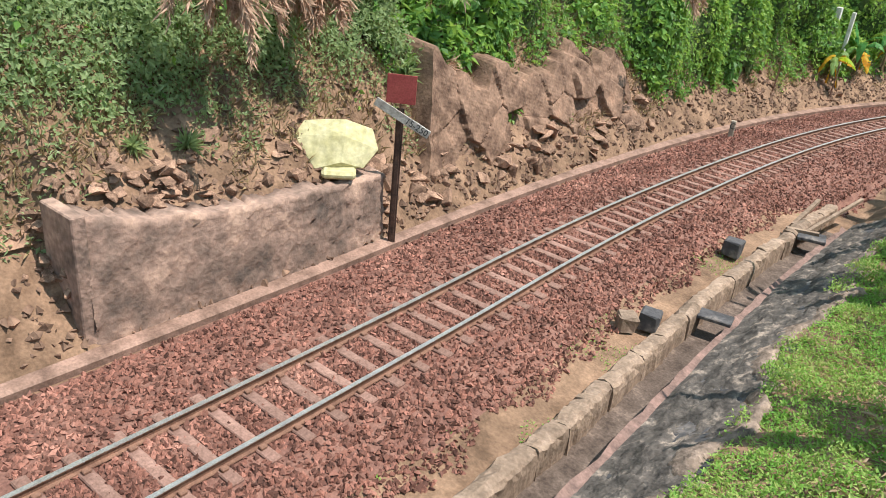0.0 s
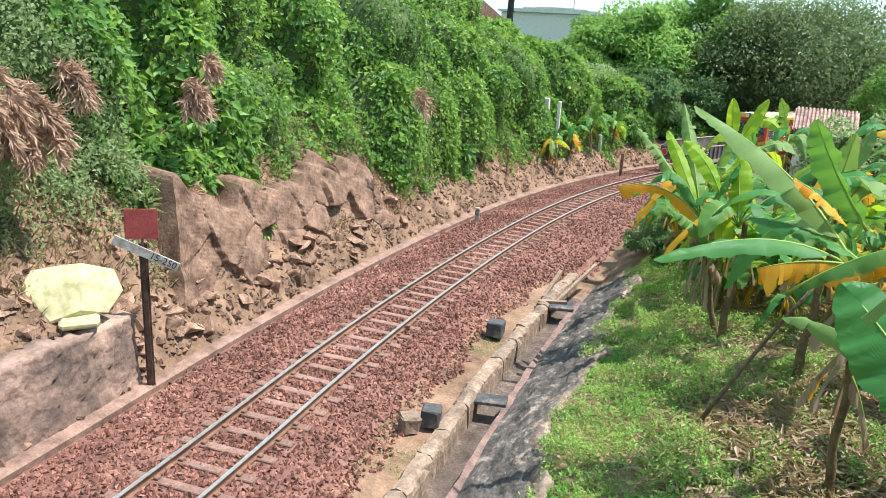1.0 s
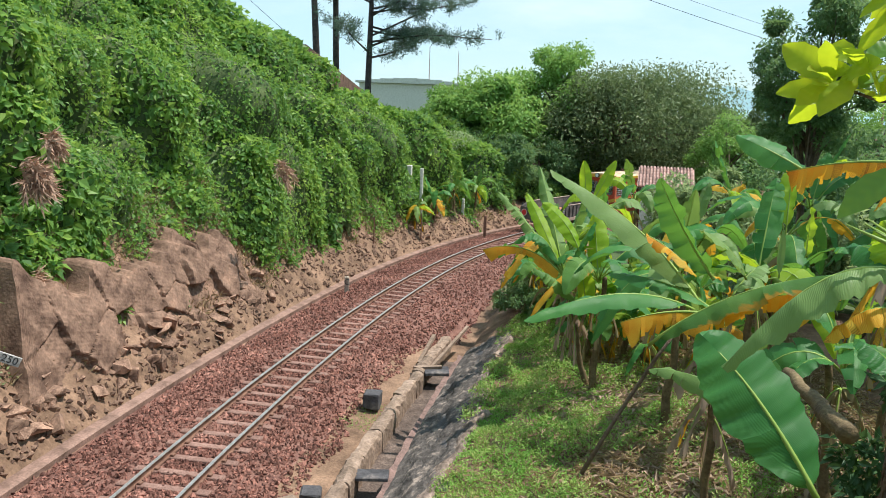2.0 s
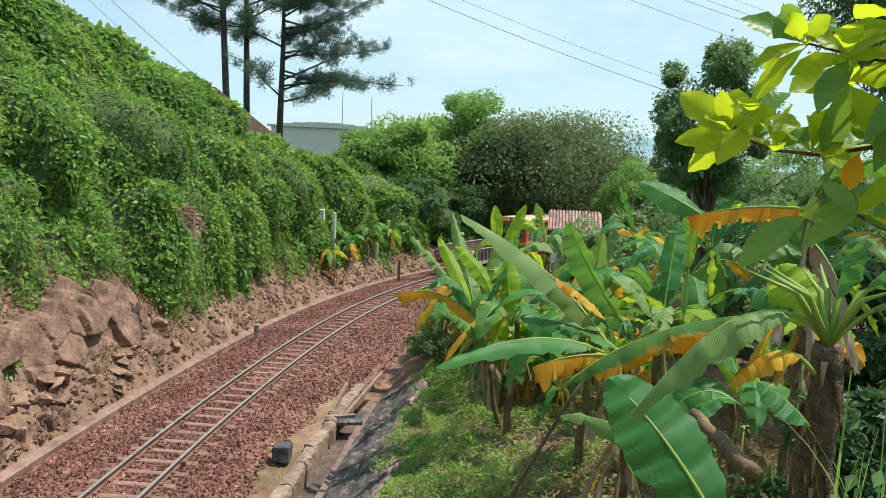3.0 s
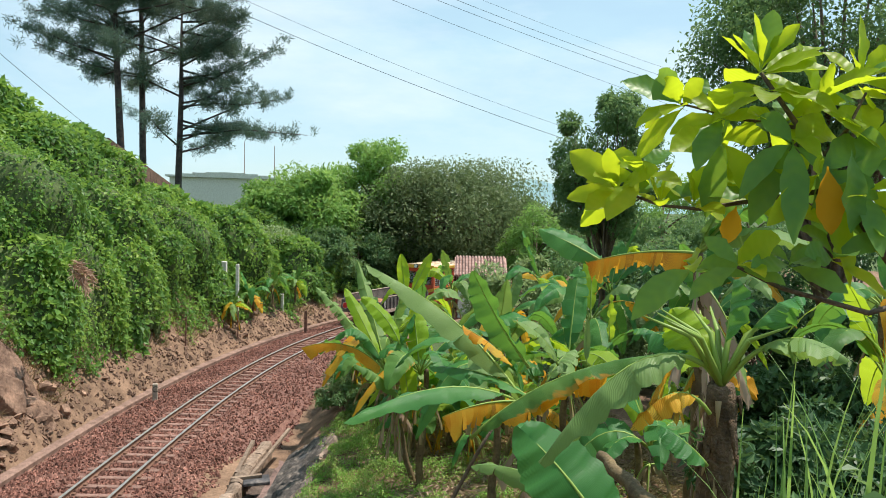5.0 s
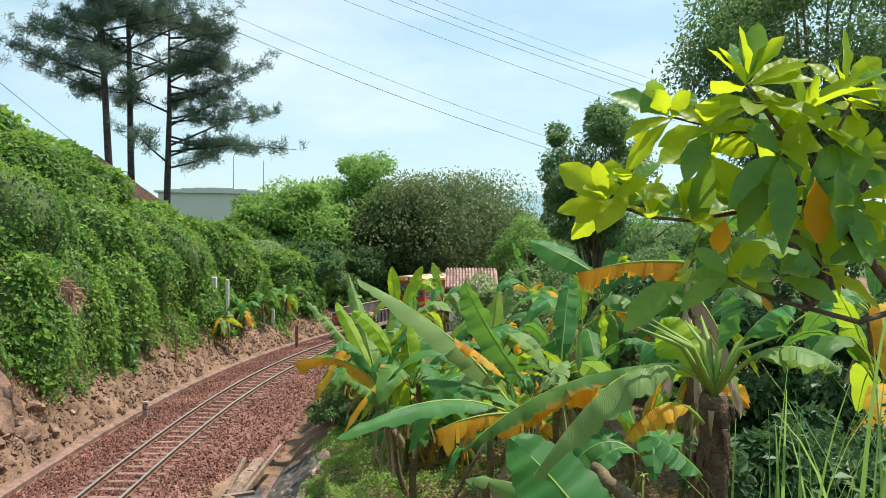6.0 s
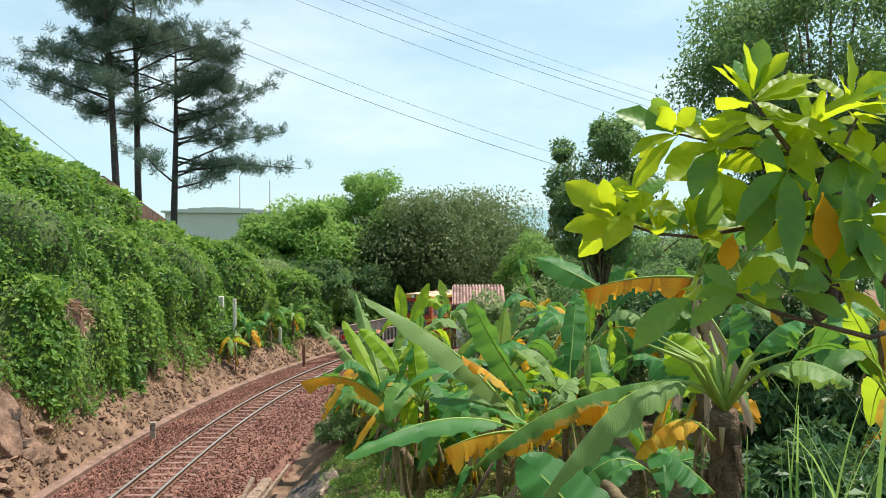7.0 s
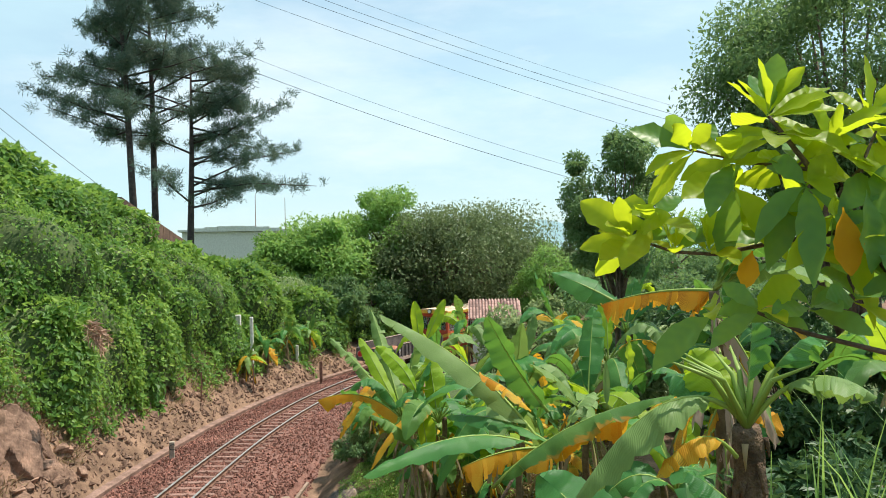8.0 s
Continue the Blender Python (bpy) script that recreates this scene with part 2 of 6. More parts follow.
def tube(bm, points, radii, sides=7):
    """A tapered tube along points."""
    rings = []
    pts = [Vector(p) for p in points]
    for i, p in enumerate(pts):
        d = (pts[min(i + 1, len(pts) - 1)] - pts[max(i - 1, 0)]).normalized()
        a = d.orthogonal().normalized()
        b = d.cross(a)
        if rings:
            prev = rings[-1][1]
            a = (prev - d * prev.dot(d)).normalized()
            b = d.cross(a)
        rings.append(([bm.verts.new(p + (a * math.cos(t) + b * math.sin(t)) * radii[i]) for t in (2 * math.pi * k / sides for k in range(sides))], a))
    for (r0, _), (r1, _) in zip(rings, rings[1:]):
        for k in range(sides):
            bm.faces.new((r0[k], r0[(k + 1) % sides], r1[(k + 1) % sides], r1[k]))
    bm.faces.new(rings[-1][0])
    bm.faces.new(rings[0][0][::-1])
    return bm


def disc(bm, r0, r1, h, m, sides=20):
    bmesh.ops.create_cone(bm, cap_ends=True, segments=sides, radius1=r0, radius2=r1, depth=h, matrix=m)
    return bm


def unit(a):
    return a / np.maximum(np.linalg.norm(a, axis=-1, keepdims=True), 1e-9)


def leaves(name, p, axis, normal, length, width, material, fold=0.12, droop=0.15):
    """Many pointed leaves, each folded along its rib, in one mesh."""
    n = len(p)
    axis = unit(axis)
    side = unit(np.cross(axis, normal))
    up = np.cross(side, axis)
    L, Wd = np.broadcast_to(length, n)[:, None], np.broadcast_to(width, n)[:, None]
    v = np.stack([p, p + axis * L * 0.42 + side * Wd / 2 + up * Wd * fold, p + axis * L - up * L * droop, p + axis * L * 0.42 - side * Wd / 2 + up * Wd * fold], 1).reshape(-1, 3)
    i = np.arange(n)[:, None] * 4
    f = np.concatenate([i + [0, 1, 2], i + [0, 2, 3]], 1).reshape(-1, 3)
    return raw(name, v, f, material)


rng = np.random.default_rng(7)


def waves(x, y, k, seed=0):
    """Soft uneven hills between about -1 and 1."""
    r = np.random.default_rng(seed)
    out = 0
    for j in range(5):
        a, ph, ph2 = r.uniform(0, 6.28, 3)
        q = k * 1.7 ** j * r.uniform(0.8, 1.2)
        out = out + np.sin(x * q * np.cos(a) + y * q * np.sin(a) + ph) * np.cos(y * q * np.cos(a) * 0.8 - x * q * np.sin(a) + ph2) / 1.45 ** j
    return out / 1.6


# ---- the line of the track: straight, then tightening to the right ----
S = np.linspace(-60, 75, 541)
CURVE = np.clip(0.0036 + 0.000465 * S + 9.4e-6 * S * S, 0.0, 0.021)
CURVE[S < -8] = 0.0
HEAD = np.cumsum(CURVE) * (S[1] - S[0])
HEAD = HEAD - np.interp(0, S, HEAD) + 0.0402
TX, TY = np.cumsum(np.sin(HEAD)) * 0.25, np.cumsum(np.cos(HEAD)) * 0.25
TX, TY = TX - np.interp(0, S, TX) - 6.97, TY - np.interp(0, S, TY) + 12.0
# the line swings a little wider than that at both ends
SWING = np.interp(S, [-10, -6, -3, 0, 4, 8, 12, 16, 20, 24, 28, 34], [0.45, 0.40, 0.33, 0.18, 0.06, 0.0, -0.08, -0.19, -0.30, -0.42, -0.56, -0.75])
SOFT = np.exp(-np.linspace(-3, 3, 25) ** 2 / 2)
SWING = np.convolve(np.pad(SWING, 12, "edge"), SOFT / SOFT.sum(), "valid")
TX, TY = TX + SWING * np.cos(HEAD), TY - SWING * np.sin(HEAD)
HEAD = np.arctan2(np.gradient(TX), np.gradient(TY))


def fall(y):
    return -0.0041 * (np.clip(y, -20, 60) - 12)


def on_line(s, w=0.0):
    """x, y and heading at the distance s along the track, w to its right."""
    x, y, h = np.interp(s, S, TX), np.interp(s, S, TY), np.interp(s, S, HEAD)
    return x + w * np.cos(h), y - w * np.sin(h), h


def offset(x, y):
    """Distance to the right of the track, and the distance along it."""
    x, y = np.atleast_1d(x), np.atleast_1d(y)
    w, at = np.empty(x.shape), np.empty(x.shape)
    for a in range(0, len(x), 4000):
        dx, dy = x[a:a + 4000, None] - TX[None, ::2], y[a:a + 4000, None] - TY[None, ::2]
        i = np.argmin(dx * dx + dy * dy, 1)
        k = np.arange(len(i))
        h = HEAD[::2][i]
        w[a:a + 4000] = dx[k, i] * np.cos(h) - dy[k, i] * np.sin(h)
        at[a:a + 4000] = S[::2][i] + dx[k, i] * np.sin(h) + dy[k, i] * np.cos(h)
    return w, at


def crest(y):
    return np.interp(y, [-40, 10, 28, 36, 46, 60, 90], [11, 11.5, 11.3, 10.0, 7.2, 4.0, 2.0])


def bank(a, y):
    """Height of the cutting's slope at a metres left of the track."""
    c = crest(y)
    low = np.interp(a, [2.95, 3.3, 4.1, 5.0, 6.2, 8.5], [-0.2, 0.25, 1.1, 2.6, 4.3, 8.0])
    wall = np.interp(a, [2.95, 3.35, 3.4, 4.4, 5.2, 6.2, 8.5], [-0.2, -0.2, 1.25, 2.2, 3.0, 4.3, 8.0])
    t = np.clip((10.6 - y) / 0.6, 0, 1) * np.clip((y - 4.0) / 0.3, 0, 1)
    z = low * (1 - t) + wall * t
    z = np.where(a > 8.5, 8.0 + (c - 8.0) * np.clip((a - 8.5) / 2.5, 0, 1), z)
    far = np.interp(y, [34, 50], [0.0, 1.0])
    z = z * (1 - far) + far * np.interp(a, [2.95, 3.6, 5.5, 8, 12], [-0.2, 0.3, 1.2, 3.0, 6.0])
    z = np.minimum(z, c)
    return z


def ground_height(x, y):
    w, s = offset(x, y)
    a = -w
    zl = bank(a, y) + 0.25 * waves(x, y, 0.9, 3) * np.clip((a - 3.2) / 1.5, 0, 1)
    zr = np.interp(w, [-2.95, -2.6, -1.4, 1.4, 2.4, 2.85, 2.86, 3.1, 3.11, 3.75, 3.8, 5.2, 8.0, 12, 20, 60],
                   [-0.35, -0.38, -0.17, -0.17, -0.38, -0.42, -0.7, -0.7, -0.75, -0.75, -0.45, 0.45, 1.05, 1.4, 1.2, -1.0])
    far = np.clip((s - 12) / 5, 0, 1)
    flat = np.interp(w, [1.4, 3.0, 5, 9, 20, 60], [-0.17, -0.3, 0.3, 0.8, 0.6, -1.0])
    zr = np.where(w > 1.4, zr * (1 - far) + flat * far, zr)
    zr = zr + 0.07 * waves(x, y, 1.3, 5) * np.clip((w - 5) / 1.5, 0, 1)
    z = np.where(a > 2.95, zl, zr) + fall(y)
    d = np.hypot(x - 4, y)
    t = np.clip((8.6 - d) / 6.0, 0, 1) * np.clip((x + 2.5) / 2.5, 0, 1)
    return z + (5.2 - z) * t * t * (3 - 2 * t)


def spaced(*spans):
    out = [np.linspace(a, b, n, endpoint=False) for a, b, n in spans]
    return np.concatenate(out + [[spans[-1][1]]])


gx = spaced((-3000, -300, 8), (-300, -30, 18), (-30, -16, 28), (-16, 4, 110), (4, 16, 30), (16, 60, 22), (60, 300, 12), (300, 3000, 8))
gy = spaced((-3000, -200, 8), (-200, -10, 14), (-10, 2, 24), (2, 30, 150), (30, 60, 70), (60, 120, 20), (120, 400, 12), (400, 3000, 8))
GX, GY = np.meshgrid(gx, gy)
GZ = ground_height(GX.ravel(), GY.ravel())
nx, ny = len(gx), len(gy)
idx = np.arange(nx * ny).reshape(ny, nx)
quads = np.stack([idx[:-1, :-1], idx[:-1, 1:], idx[1:, 1:], idx[1:, :-1]], -1).reshape(-1, 4)
ground = tagged(new("ground", raw("ground", np.c_[GX.ravel(), GY.ravel(), GZ], quads, EARTH, True)), "reddish earth ground with a cut bank beside the railway", "ground", kind="structure")
gw, gs = offset(GX.ravel()[quads].mean(1), GY.ravel()[quads].mean(1))
ground.data.materials.append(BALLAST)
ground.data.materials.append(DARK_CONCRETE)
ground.data.materials.append(DARK_GREEN)
ground.data.materials.append(SILT)
which = np.zeros(len(quads), np.int32)
which[(gw > -2.7) & (gw < np.interp(gs, [8, 12], [1.95, 3.2])) & (gs < 70)] = 1
which[(gw > 3.7) & (gw < 5.0 + 0.25 * waves(gs, gs * 0, 1.1, 4)) & (gs < 9.5)] = 2
which[(gw > 2.9) & (gw <= 3.75) & (gs < 9.5)] = 4
qy = GY.ravel()[quads].mean(1)
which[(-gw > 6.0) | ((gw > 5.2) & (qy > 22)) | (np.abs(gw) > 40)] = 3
ground.data.polygons.foreach_set("material_index", which)


# ---- track ----
def sweep(profile, s0, s1, step=0.5, z=True):
    """Sweeps a closed profile of (w, z) along the track."""
    ss = np.arange(s0, s1 + 1e-6, step)
    k = len(profile)
    v = []
    for w, zz in profile:
        x, y, _ = on_line(ss, w)
        v.append(np.c_[x, y, zz + fall(y)])
    v = np.stack(v, 1).reshape(-1, 3)
    f = []
    for i in range(len(ss) - 1):
        for j in range(k):
            f.append((i * k + j, i * k + (j + 1) % k, (i + 1) * k + (j + 1) % k, (i + 1) * k + j))
    return v, f


track = thing("railway_track", "single metre-gauge track, two rails on closely spaced sleepers in red ballast", "railway", kind="structure")
for side in (-1, 1):
    c = side * 0.535
    web = [(c - 0.055, -0.14), (c + 0.055, -0.14), (c + 0.05, -0.125), (c + 0.01, -0.11), (c + 0.01, -0.035), (c + 0.033, -0.025), (c + 0.033, -0.008), (c - 0.033, -0.008), (c - 0.033, -0.025), (c - 0.01, -0.035), (c - 0.01, -0.11), (c - 0.05, -0.125)]
    v, f = sweep(web, -25, 60)
    r = child("rail", raw("rail", v, f, RUST), track)
    v, f = sweep([(c - 0.036, -0.008), (c + 0.036, -0.008), (c + 0.032, 0.002), (c - 0.032, 0.002)], -25, 60)
    child("rail_head", raw("rail_head", v, f, STEEL), r, "polished steel running surface")
sm = solid("sleeper", boxed((-0.9, -0.09, -0.24), (0.9, 0.09, -0.128), 0.015), SLEEPER)
clip = solid("rail_clip", boxed((-0.04, -0.05, -0.13), (0.04, 0.05, -0.085), 0.01), RUST)
for i in range(120):
    s = -14 + i * 0.58
    x, y, h = on_line(s)
    sl = child("sleeper", sm, track, m=pose(x, y, float(fall(y)), 0, 0, -math.degrees(h) + rng.uniform(-1.2, 1.2)))
    if s < 25:
        for w in (-0.62, -0.45, 0.45, 0.62):
            child("rail_clip", clip, sl, m=pose(w, 0, 0))

# gravel: sharp stones heaped between and beside the sleepers
N_STONE = 70000
ss = -10 + 62 * rng.random(N_STONE) ** 1.25
ww = np.where(rng.random(N_STONE) < 0.30, rng.uniform(-0.5, 0.5, N_STONE), np.where(rng.random(N_STONE) < 0.5, -rng.uniform(0.58, 2.65, N_STONE), 0.58 + rng.random(N_STONE) * (np.interp(ss, [8, 12], [1.75, 2.7]) + 0.2 * waves(ss, ss * 0, 2.0, 6))))
x, y, h = on_line(ss, ww)
zz = ground_height(x, y) + rng.uniform(-0.012, 0.03, N_STONE)
inside = (np.abs(ww) < 0.95) & (np.abs(((ss + 14) / 0.58 + 0.5) % 1 - 0.5) < 0.17)
zz = np.where(inside & (rng.random(N_STONE) < 0.93), -0.21 + fall(y), zz)
size = rng.uniform(0.026, 0.055, N_STONE)
octa = np.array([(1, 0, 0), (0, 1, 0), (-1, 0, 0), (0, -1, 0), (0, 0, 1), (0, 0, -1)], float)
v = octa[None] * size[:, None, None] * rng.uniform(0.6, 1.3, (N_STONE, 6, 1)) + rng.normal(0, 0.3, (N_STONE, 6, 3)) * size[:, None, None]
ang = rng.uniform(0, 6.28, N_STONE)
ca, sn = np.cos(ang), np.sin(ang)
v = np.stack([v[..., 0] * ca[:, None] - v[..., 1] * sn[:, None], v[..., 0] * sn[:, None] + v[..., 1] * ca[:, None], v[..., 2]], -1)
v += np.stack([x, y, zz], -1)[:, None]
tri = np.array([(0, 1, 4), (1, 2, 4), (2, 3, 4), (3, 0, 4), (1, 0, 5), (2, 1, 5), (3, 2, 5), (0, 3, 5)])
f = (np.arange(N_STONE)[:, None, None] * 6 + tri).reshape(-1, 3)
tagged(new("ballast_gravel", raw("ballast_gravel", v.reshape(-1, 3), f, GRAVEL)), "crushed reddish stone ballast heaped along the track", "gravel", kind="stuff")

# ---- kerbs, drain, retaining wall ----
v, f = sweep([(-2.96, -0.45), (-2.70, -0.45), (-2.68, -0.25), (-2.74, -0.22), (-2.96, -0.21)], -16, 45)
tagged(new("kerb", raw("kerb", v, f, KERB_EARTH)), "pale dusty concrete kerb along the foot of the bank", "kerb", kind="structure")
KERB_STONE = shade("worn_kerb_stone", (0.17, 0.12, 0.09), (0.37, 0.27, 0.21), 3.0, 0.92, 0.6, 16, third=(0.28, 0.2, 0.15), spread=0.15)
PINK_EDGE = shade("pinkish_mortar", (0.12, 0.08, 0.07), (0.28, 0.175, 0.15), 3.0, 0.95, 0.6, 18)
LIP = shade("crumbling_concrete", (0.10, 0.075, 0.06), (0.40, 0.30, 0.24), 3.5, 0.97, 1.0, 16, third=(0.25, 0.185, 0.15))
APRON = shade("sooty_concrete", (0.04, 0.035, 0.032), (0.36, 0.285, 0.235), 3.2, 0.97, 1.0, 14, third=(0.12, 0.102, 0.092))
drain = thing("drain", "stone-edged side drain with a blackened concrete apron", "drain", kind="structure")
s0 = -12.0
while s0 < 9.6:
    ln = rng.uniform(0.55, 1.25)
    ks, kw = np.meshgrid(np.linspace(s0 + 0.008, s0 + ln - 0.008, 9), np.arange(8))
    pw = np.array([-0.2, -0.17, -0.13, 0.0, 0.1, 0.155, 0.17, 0.16])[kw] + rng.uniform(-0.02, 0.02)
    pz = np.array([-0.55, -0.1, -0.02, 0.01, 0.0, -0.05, -0.18, -0.6])[kw] + rng.uniform(-0.015, 0.015)
    wob = waves(ks, pw * 3, 2.6, 91)
    x, y, _ = on_line(ks.ravel(), (2.97 + pw * (1 + 0.12 * wob) + 0.012 * rng.normal(0, 1, ks.shape)).ravel())
    z = (-0.24 + pz + 0.03 * wob + 0.014 * rng.normal(0, 1, ks.shape)).ravel() + fall(y)
    ii = np.arange(72).reshape(8, 9)
    f = [tuple(q) for q in np.stack([ii[:-1, :-1], ii[:-1, 1:], ii[1:, 1:], ii[1:, :-1]], -1).reshape(-1, 4)]
    me = bpy.data.meshes.new("kerb_stone")
    me.from_pydata(np.stack([x, y, z], -1).tolist(), [], f + [tuple(ii[::-1, 0]), tuple(ii[:, -1])])
    me.materials.append(KERB_STONE)
    child("kerb_stone", me, drain)
    s0 += ln
# the blackened, broken apron between drain and grass
ns, nw = 330, 34
ks, kw = np.meshgrid(np.linspace(-12, 9.6, ns), np.linspace(0, 1, nw))
edge = 1.25 + 0.28 * waves(ks, ks * 0, 0.8, 92) + 0.15 * waves(ks, ks * 0, 3.0, 93)
ww = 3.8 + kw * edge
relief = 0.07 * waves(ks * 1.0 + ww * 1.6, ww * 2.2, 1.4, 94) + 0.04 * waves(ks + ww * 2, ww * 3, 4.0, 95) + rng.normal(0, 0.016, ks.shape)
x, y, _ = on_line(ks.ravel(), ww.ravel())
tuck = np.clip((kw.ravel() - 0.86) / 0.14, 0, 1)
z = -0.39 + (ww.ravel() - 3.8) * 0.645 + relief.ravel() * np.clip(kw.ravel() * 6, 0.1, 1) * (1 - 0.6 * tuck) - 0.12 * tuck + fall(y)
ii = np.arange(ns * nw).reshape(nw, ns)
child("apron", raw("apron", np.stack([x, y, z], -1), np.stack([ii[:-1, :-1], ii[:-1, 1:], ii[1:, 1:], ii[1:, :-1]], -1).reshape(-1, 4), APRON, True), drain, "blackened uneven concrete apron")
# its crumbling pale lip along the grass
nl = 10
ks, kl = np.meshgrid(np.linspace(-12, 9.6, ns), np.linspace(0, 1, nl))
inner = edge[0] - 0.3 - 0.16 * waves(ks[0], ks[0] * 0, 1.6, 96) - 0.07 * waves(ks[0], ks[0] * 0, 6.0, 97)
lw = 3.8 + inner + kl * (edge[0] + 0.12 - inner)
x, y, _ = on_line(ks.ravel(), lw.ravel())
z = -0.36 + (lw.ravel() - 3.8) * 0.6 + 0.05 * np.sin(kl.ravel() * 3.0) - 0.07 * (kl.ravel() == 0) - 0.16 * np.clip(kl.ravel() - 0.7, 0, 1) / 0.3 + 0.05 * waves(ks, lw * 2, 3.4, 98).ravel() + rng.normal(0, 0.014, ks.size) + fall(y)
ii = np.arange(ns * nl).reshape(nl, ns)
child("apron_lip", raw("apron_lip", np.stack([x, y, z], -1), np.stack([ii[:-1, :-1], ii[:-1, 1:], ii[1:, 1:], ii[1:, :-1]], -1).reshape(-1, 4), LIP, True), drain, "crumbling pale concrete lip along the grass")
v, f = sweep([(3.62, -0.9), (3.82, -0.9), (3.85, -0.39), (3.68, -0.36)], -12, 9, 0.35)
v[:, 2] += rng.normal(0, 0.02, len(v))
v[:, 0] += rng.normal(0, 0.015, len(v))
child("drain_wall", raw("drain_wall", v, f, PINK_EDGE), drain, "pinkish worn drain wall")
for s, w, a, size in ((1.0, 3.42, 8, (0.66, 0.36, 0.08)), (7.3, 3.42, 12, (0.66, 0.5, 0.09))):
    x, y, h = on_line(s, w)
    part("drain_cover", boxed((-size[0] / 2, -size[1] / 2, -size[2]), (size[0] / 2, size[1] / 2, 0), 0.015), DARK_CONCRETE, drain, "loose dark concrete cover slab", pose(x, y, -0.29, 2, -1, a))
for p, q, wd in (((-3.72, 19.6, -0.35), (-3.62, 21.5, -0.1), 0.12), ((-3.3, 19.2, -0.3), (-2.7, 22.3, 0.02), 0.1), ((-3.75, 19.0, -0.3), (-3.0, 19.2, -0.28), 0.16)):
    bm = tube(bmesh.new(), (p, q), (wd * 0.6, wd * 0.6), 4)
    part("beam", bm, KERB_STONE, drain, "broken concrete beam at the drain mouth")
for x, y, z, a, sz in ((-4.12, 11.55, -0.32, 12, 0.36), (-4.42, 11.2, -0.34, 40, 0.33), (-4.2, 16.25, -0.33, 6, 0.40)):
    bm = boxed((-sz / 2, -sz / 2, 0), (sz / 2, sz / 2, sz * 0.95), 0.03)
    for q in bm.verts:
        q.co += Vector(rng.normal(0, 0.012, 3))
    ob = tagged(new("stone_block", solid("stone_block", bm, DARK_CONCRETE if a != 40 else KERB_STONE)), "weathered square stone block lying beside the drain" if a == 40 else "blackened square stone block lying beside the drain", "stone block", "blocks beside the drain")
    ob.matrix_basis = pose(x, y, z, 2, 3, a)

# retaining wall: rough rendered masonry with a broken top
ys = np.linspace(4.15, 10.45, 64)
zt = np.interp(ys, [4.15, 5.2, 7, 10.45], [1.95, 1.65, 1.35, 1.25]) + 0.05 * waves(ys, ys * 0, 3.0, 8)
wv, wf = [], []
for j, t in enumerate(np.linspace(0, 1, 16)):
    z = -0.3 + (zt + 0.3) * t
    xx = np.interp(ys, TY, TX) - 2.98 - 0.06 * t + 0.015 * waves(ys, z * 1.3, 1.4, 11) + rng.normal(0, 0.022, len(ys))
    wv.append(np.c_[xx, ys, z])
back = wv[-1].copy()
back[:, 0] -= 0.5
back[:, 2] += rng.normal(0, 0.03, len(ys))
wv.append(back)
low = back.copy()
low[:, 2] = -0.4
wv.append(low)
wv = np.concatenate(wv)
k = len(ys)
for j in range(17):
    for i in range(k - 1):
        wf.append((j * k + i, j * k + i + 1, (j + 1) * k + i + 1, (j + 1) * k + i))
wall = tagged(new("retaining_wall", raw("retaining_wall", wv, wf, PLASTER, True)), "weathered grey masonry retaining wall with patchy pinkish render", "retaining wall", kind="structure")
bm = boxed((-0.9, -0.12, -0.4), (0.0, 0.1, 1.95), 0.02)
part("wing_wall", bm, PLASTER, wall, m=pose(float(np.interp(4.1, TY, TX)) - 3.0, 4.1, 0))


# ---- rocks ----
def rock_mesh(n=13, flat=0.7):
    bm = bmesh.new()
    for _ in range(n):
        d = Vector(rng.normal(0, 1, 3)).normalized()
        q = bm.verts.new((d.x * rng.uniform(0.35, 0.5), d.y * rng.uniform(0.35, 0.5), d.z * rng.uniform(0.35, 0.5) * flat))
    bmesh.ops.convex_hull(bm, input=bm.verts)
    bmesh.ops.delete(bm, geom=[q for q in bm.verts if not q.link_faces], context="VERTS")
    return solid("stone", bm, ROCK)


shapes = [rock_mesh(12 + i % 4, 0.6 + 0.1 * (i % 4)) for i in range(12)]
rubble = thing("rubble_bank", "broken brown rock rubble on the cut bank", "rocks", kind="structure")


def lay(s, a, size, lift=0.15, tilt=35):
    x, y, h = on_line(s, -a)
    z = float(ground_height(np.array([x]), np.array([y]))[0])
    ob = child("stone", shapes[int(rng.integers(len(shapes)))], rubble, m=pose(float(x), float(y), z + size * lift, *rng.uniform(-tilt, tilt, 2), rng.uniform(0, 360)))
    ob.scale = (size * rng.uniform(0.8, 1.4), size * rng.uniform(0.7, 1.1), size * rng.uniform(0.6, 1.1))


for _ in range(70):
    lay(rng.uniform(-8.5, -1.2), rng.uniform(3.5, 4.5), rng.uniform(0.16, 0.45))
for _ in range(64):
    lay(rng.uniform(-8.2, -5.4), rng.uniform(3.3, 4.1), rng.uniform(0.2, 0.42), rng.uniform(0.1, 1.0))
for _ in range(100):
    lay(rng.uniform(-1.5, 12), rng.uniform(3.05, 4.0), rng.uniform(0.2, 0.7))
for _ in range(8):
    lay(rng.uniform(0.8, 10), rng.uniform(3.5, 4.6), rng.uniform(0.5, 0.95), 0.0, 25)
for _ in range(60):
    lay(rng.uniform(10, 34), rng.uniform(3.2, 5.4), rng.uniform(0.15, 0.55), 0.05)
n = 5000
s, a = rng.uniform(-9, 36, n), 3.0 + 2.6 * rng.random(n) ** 1.3
x, y, _ = on_line(s, -a)
size = rng.uniform(0.03, 0.11, n)
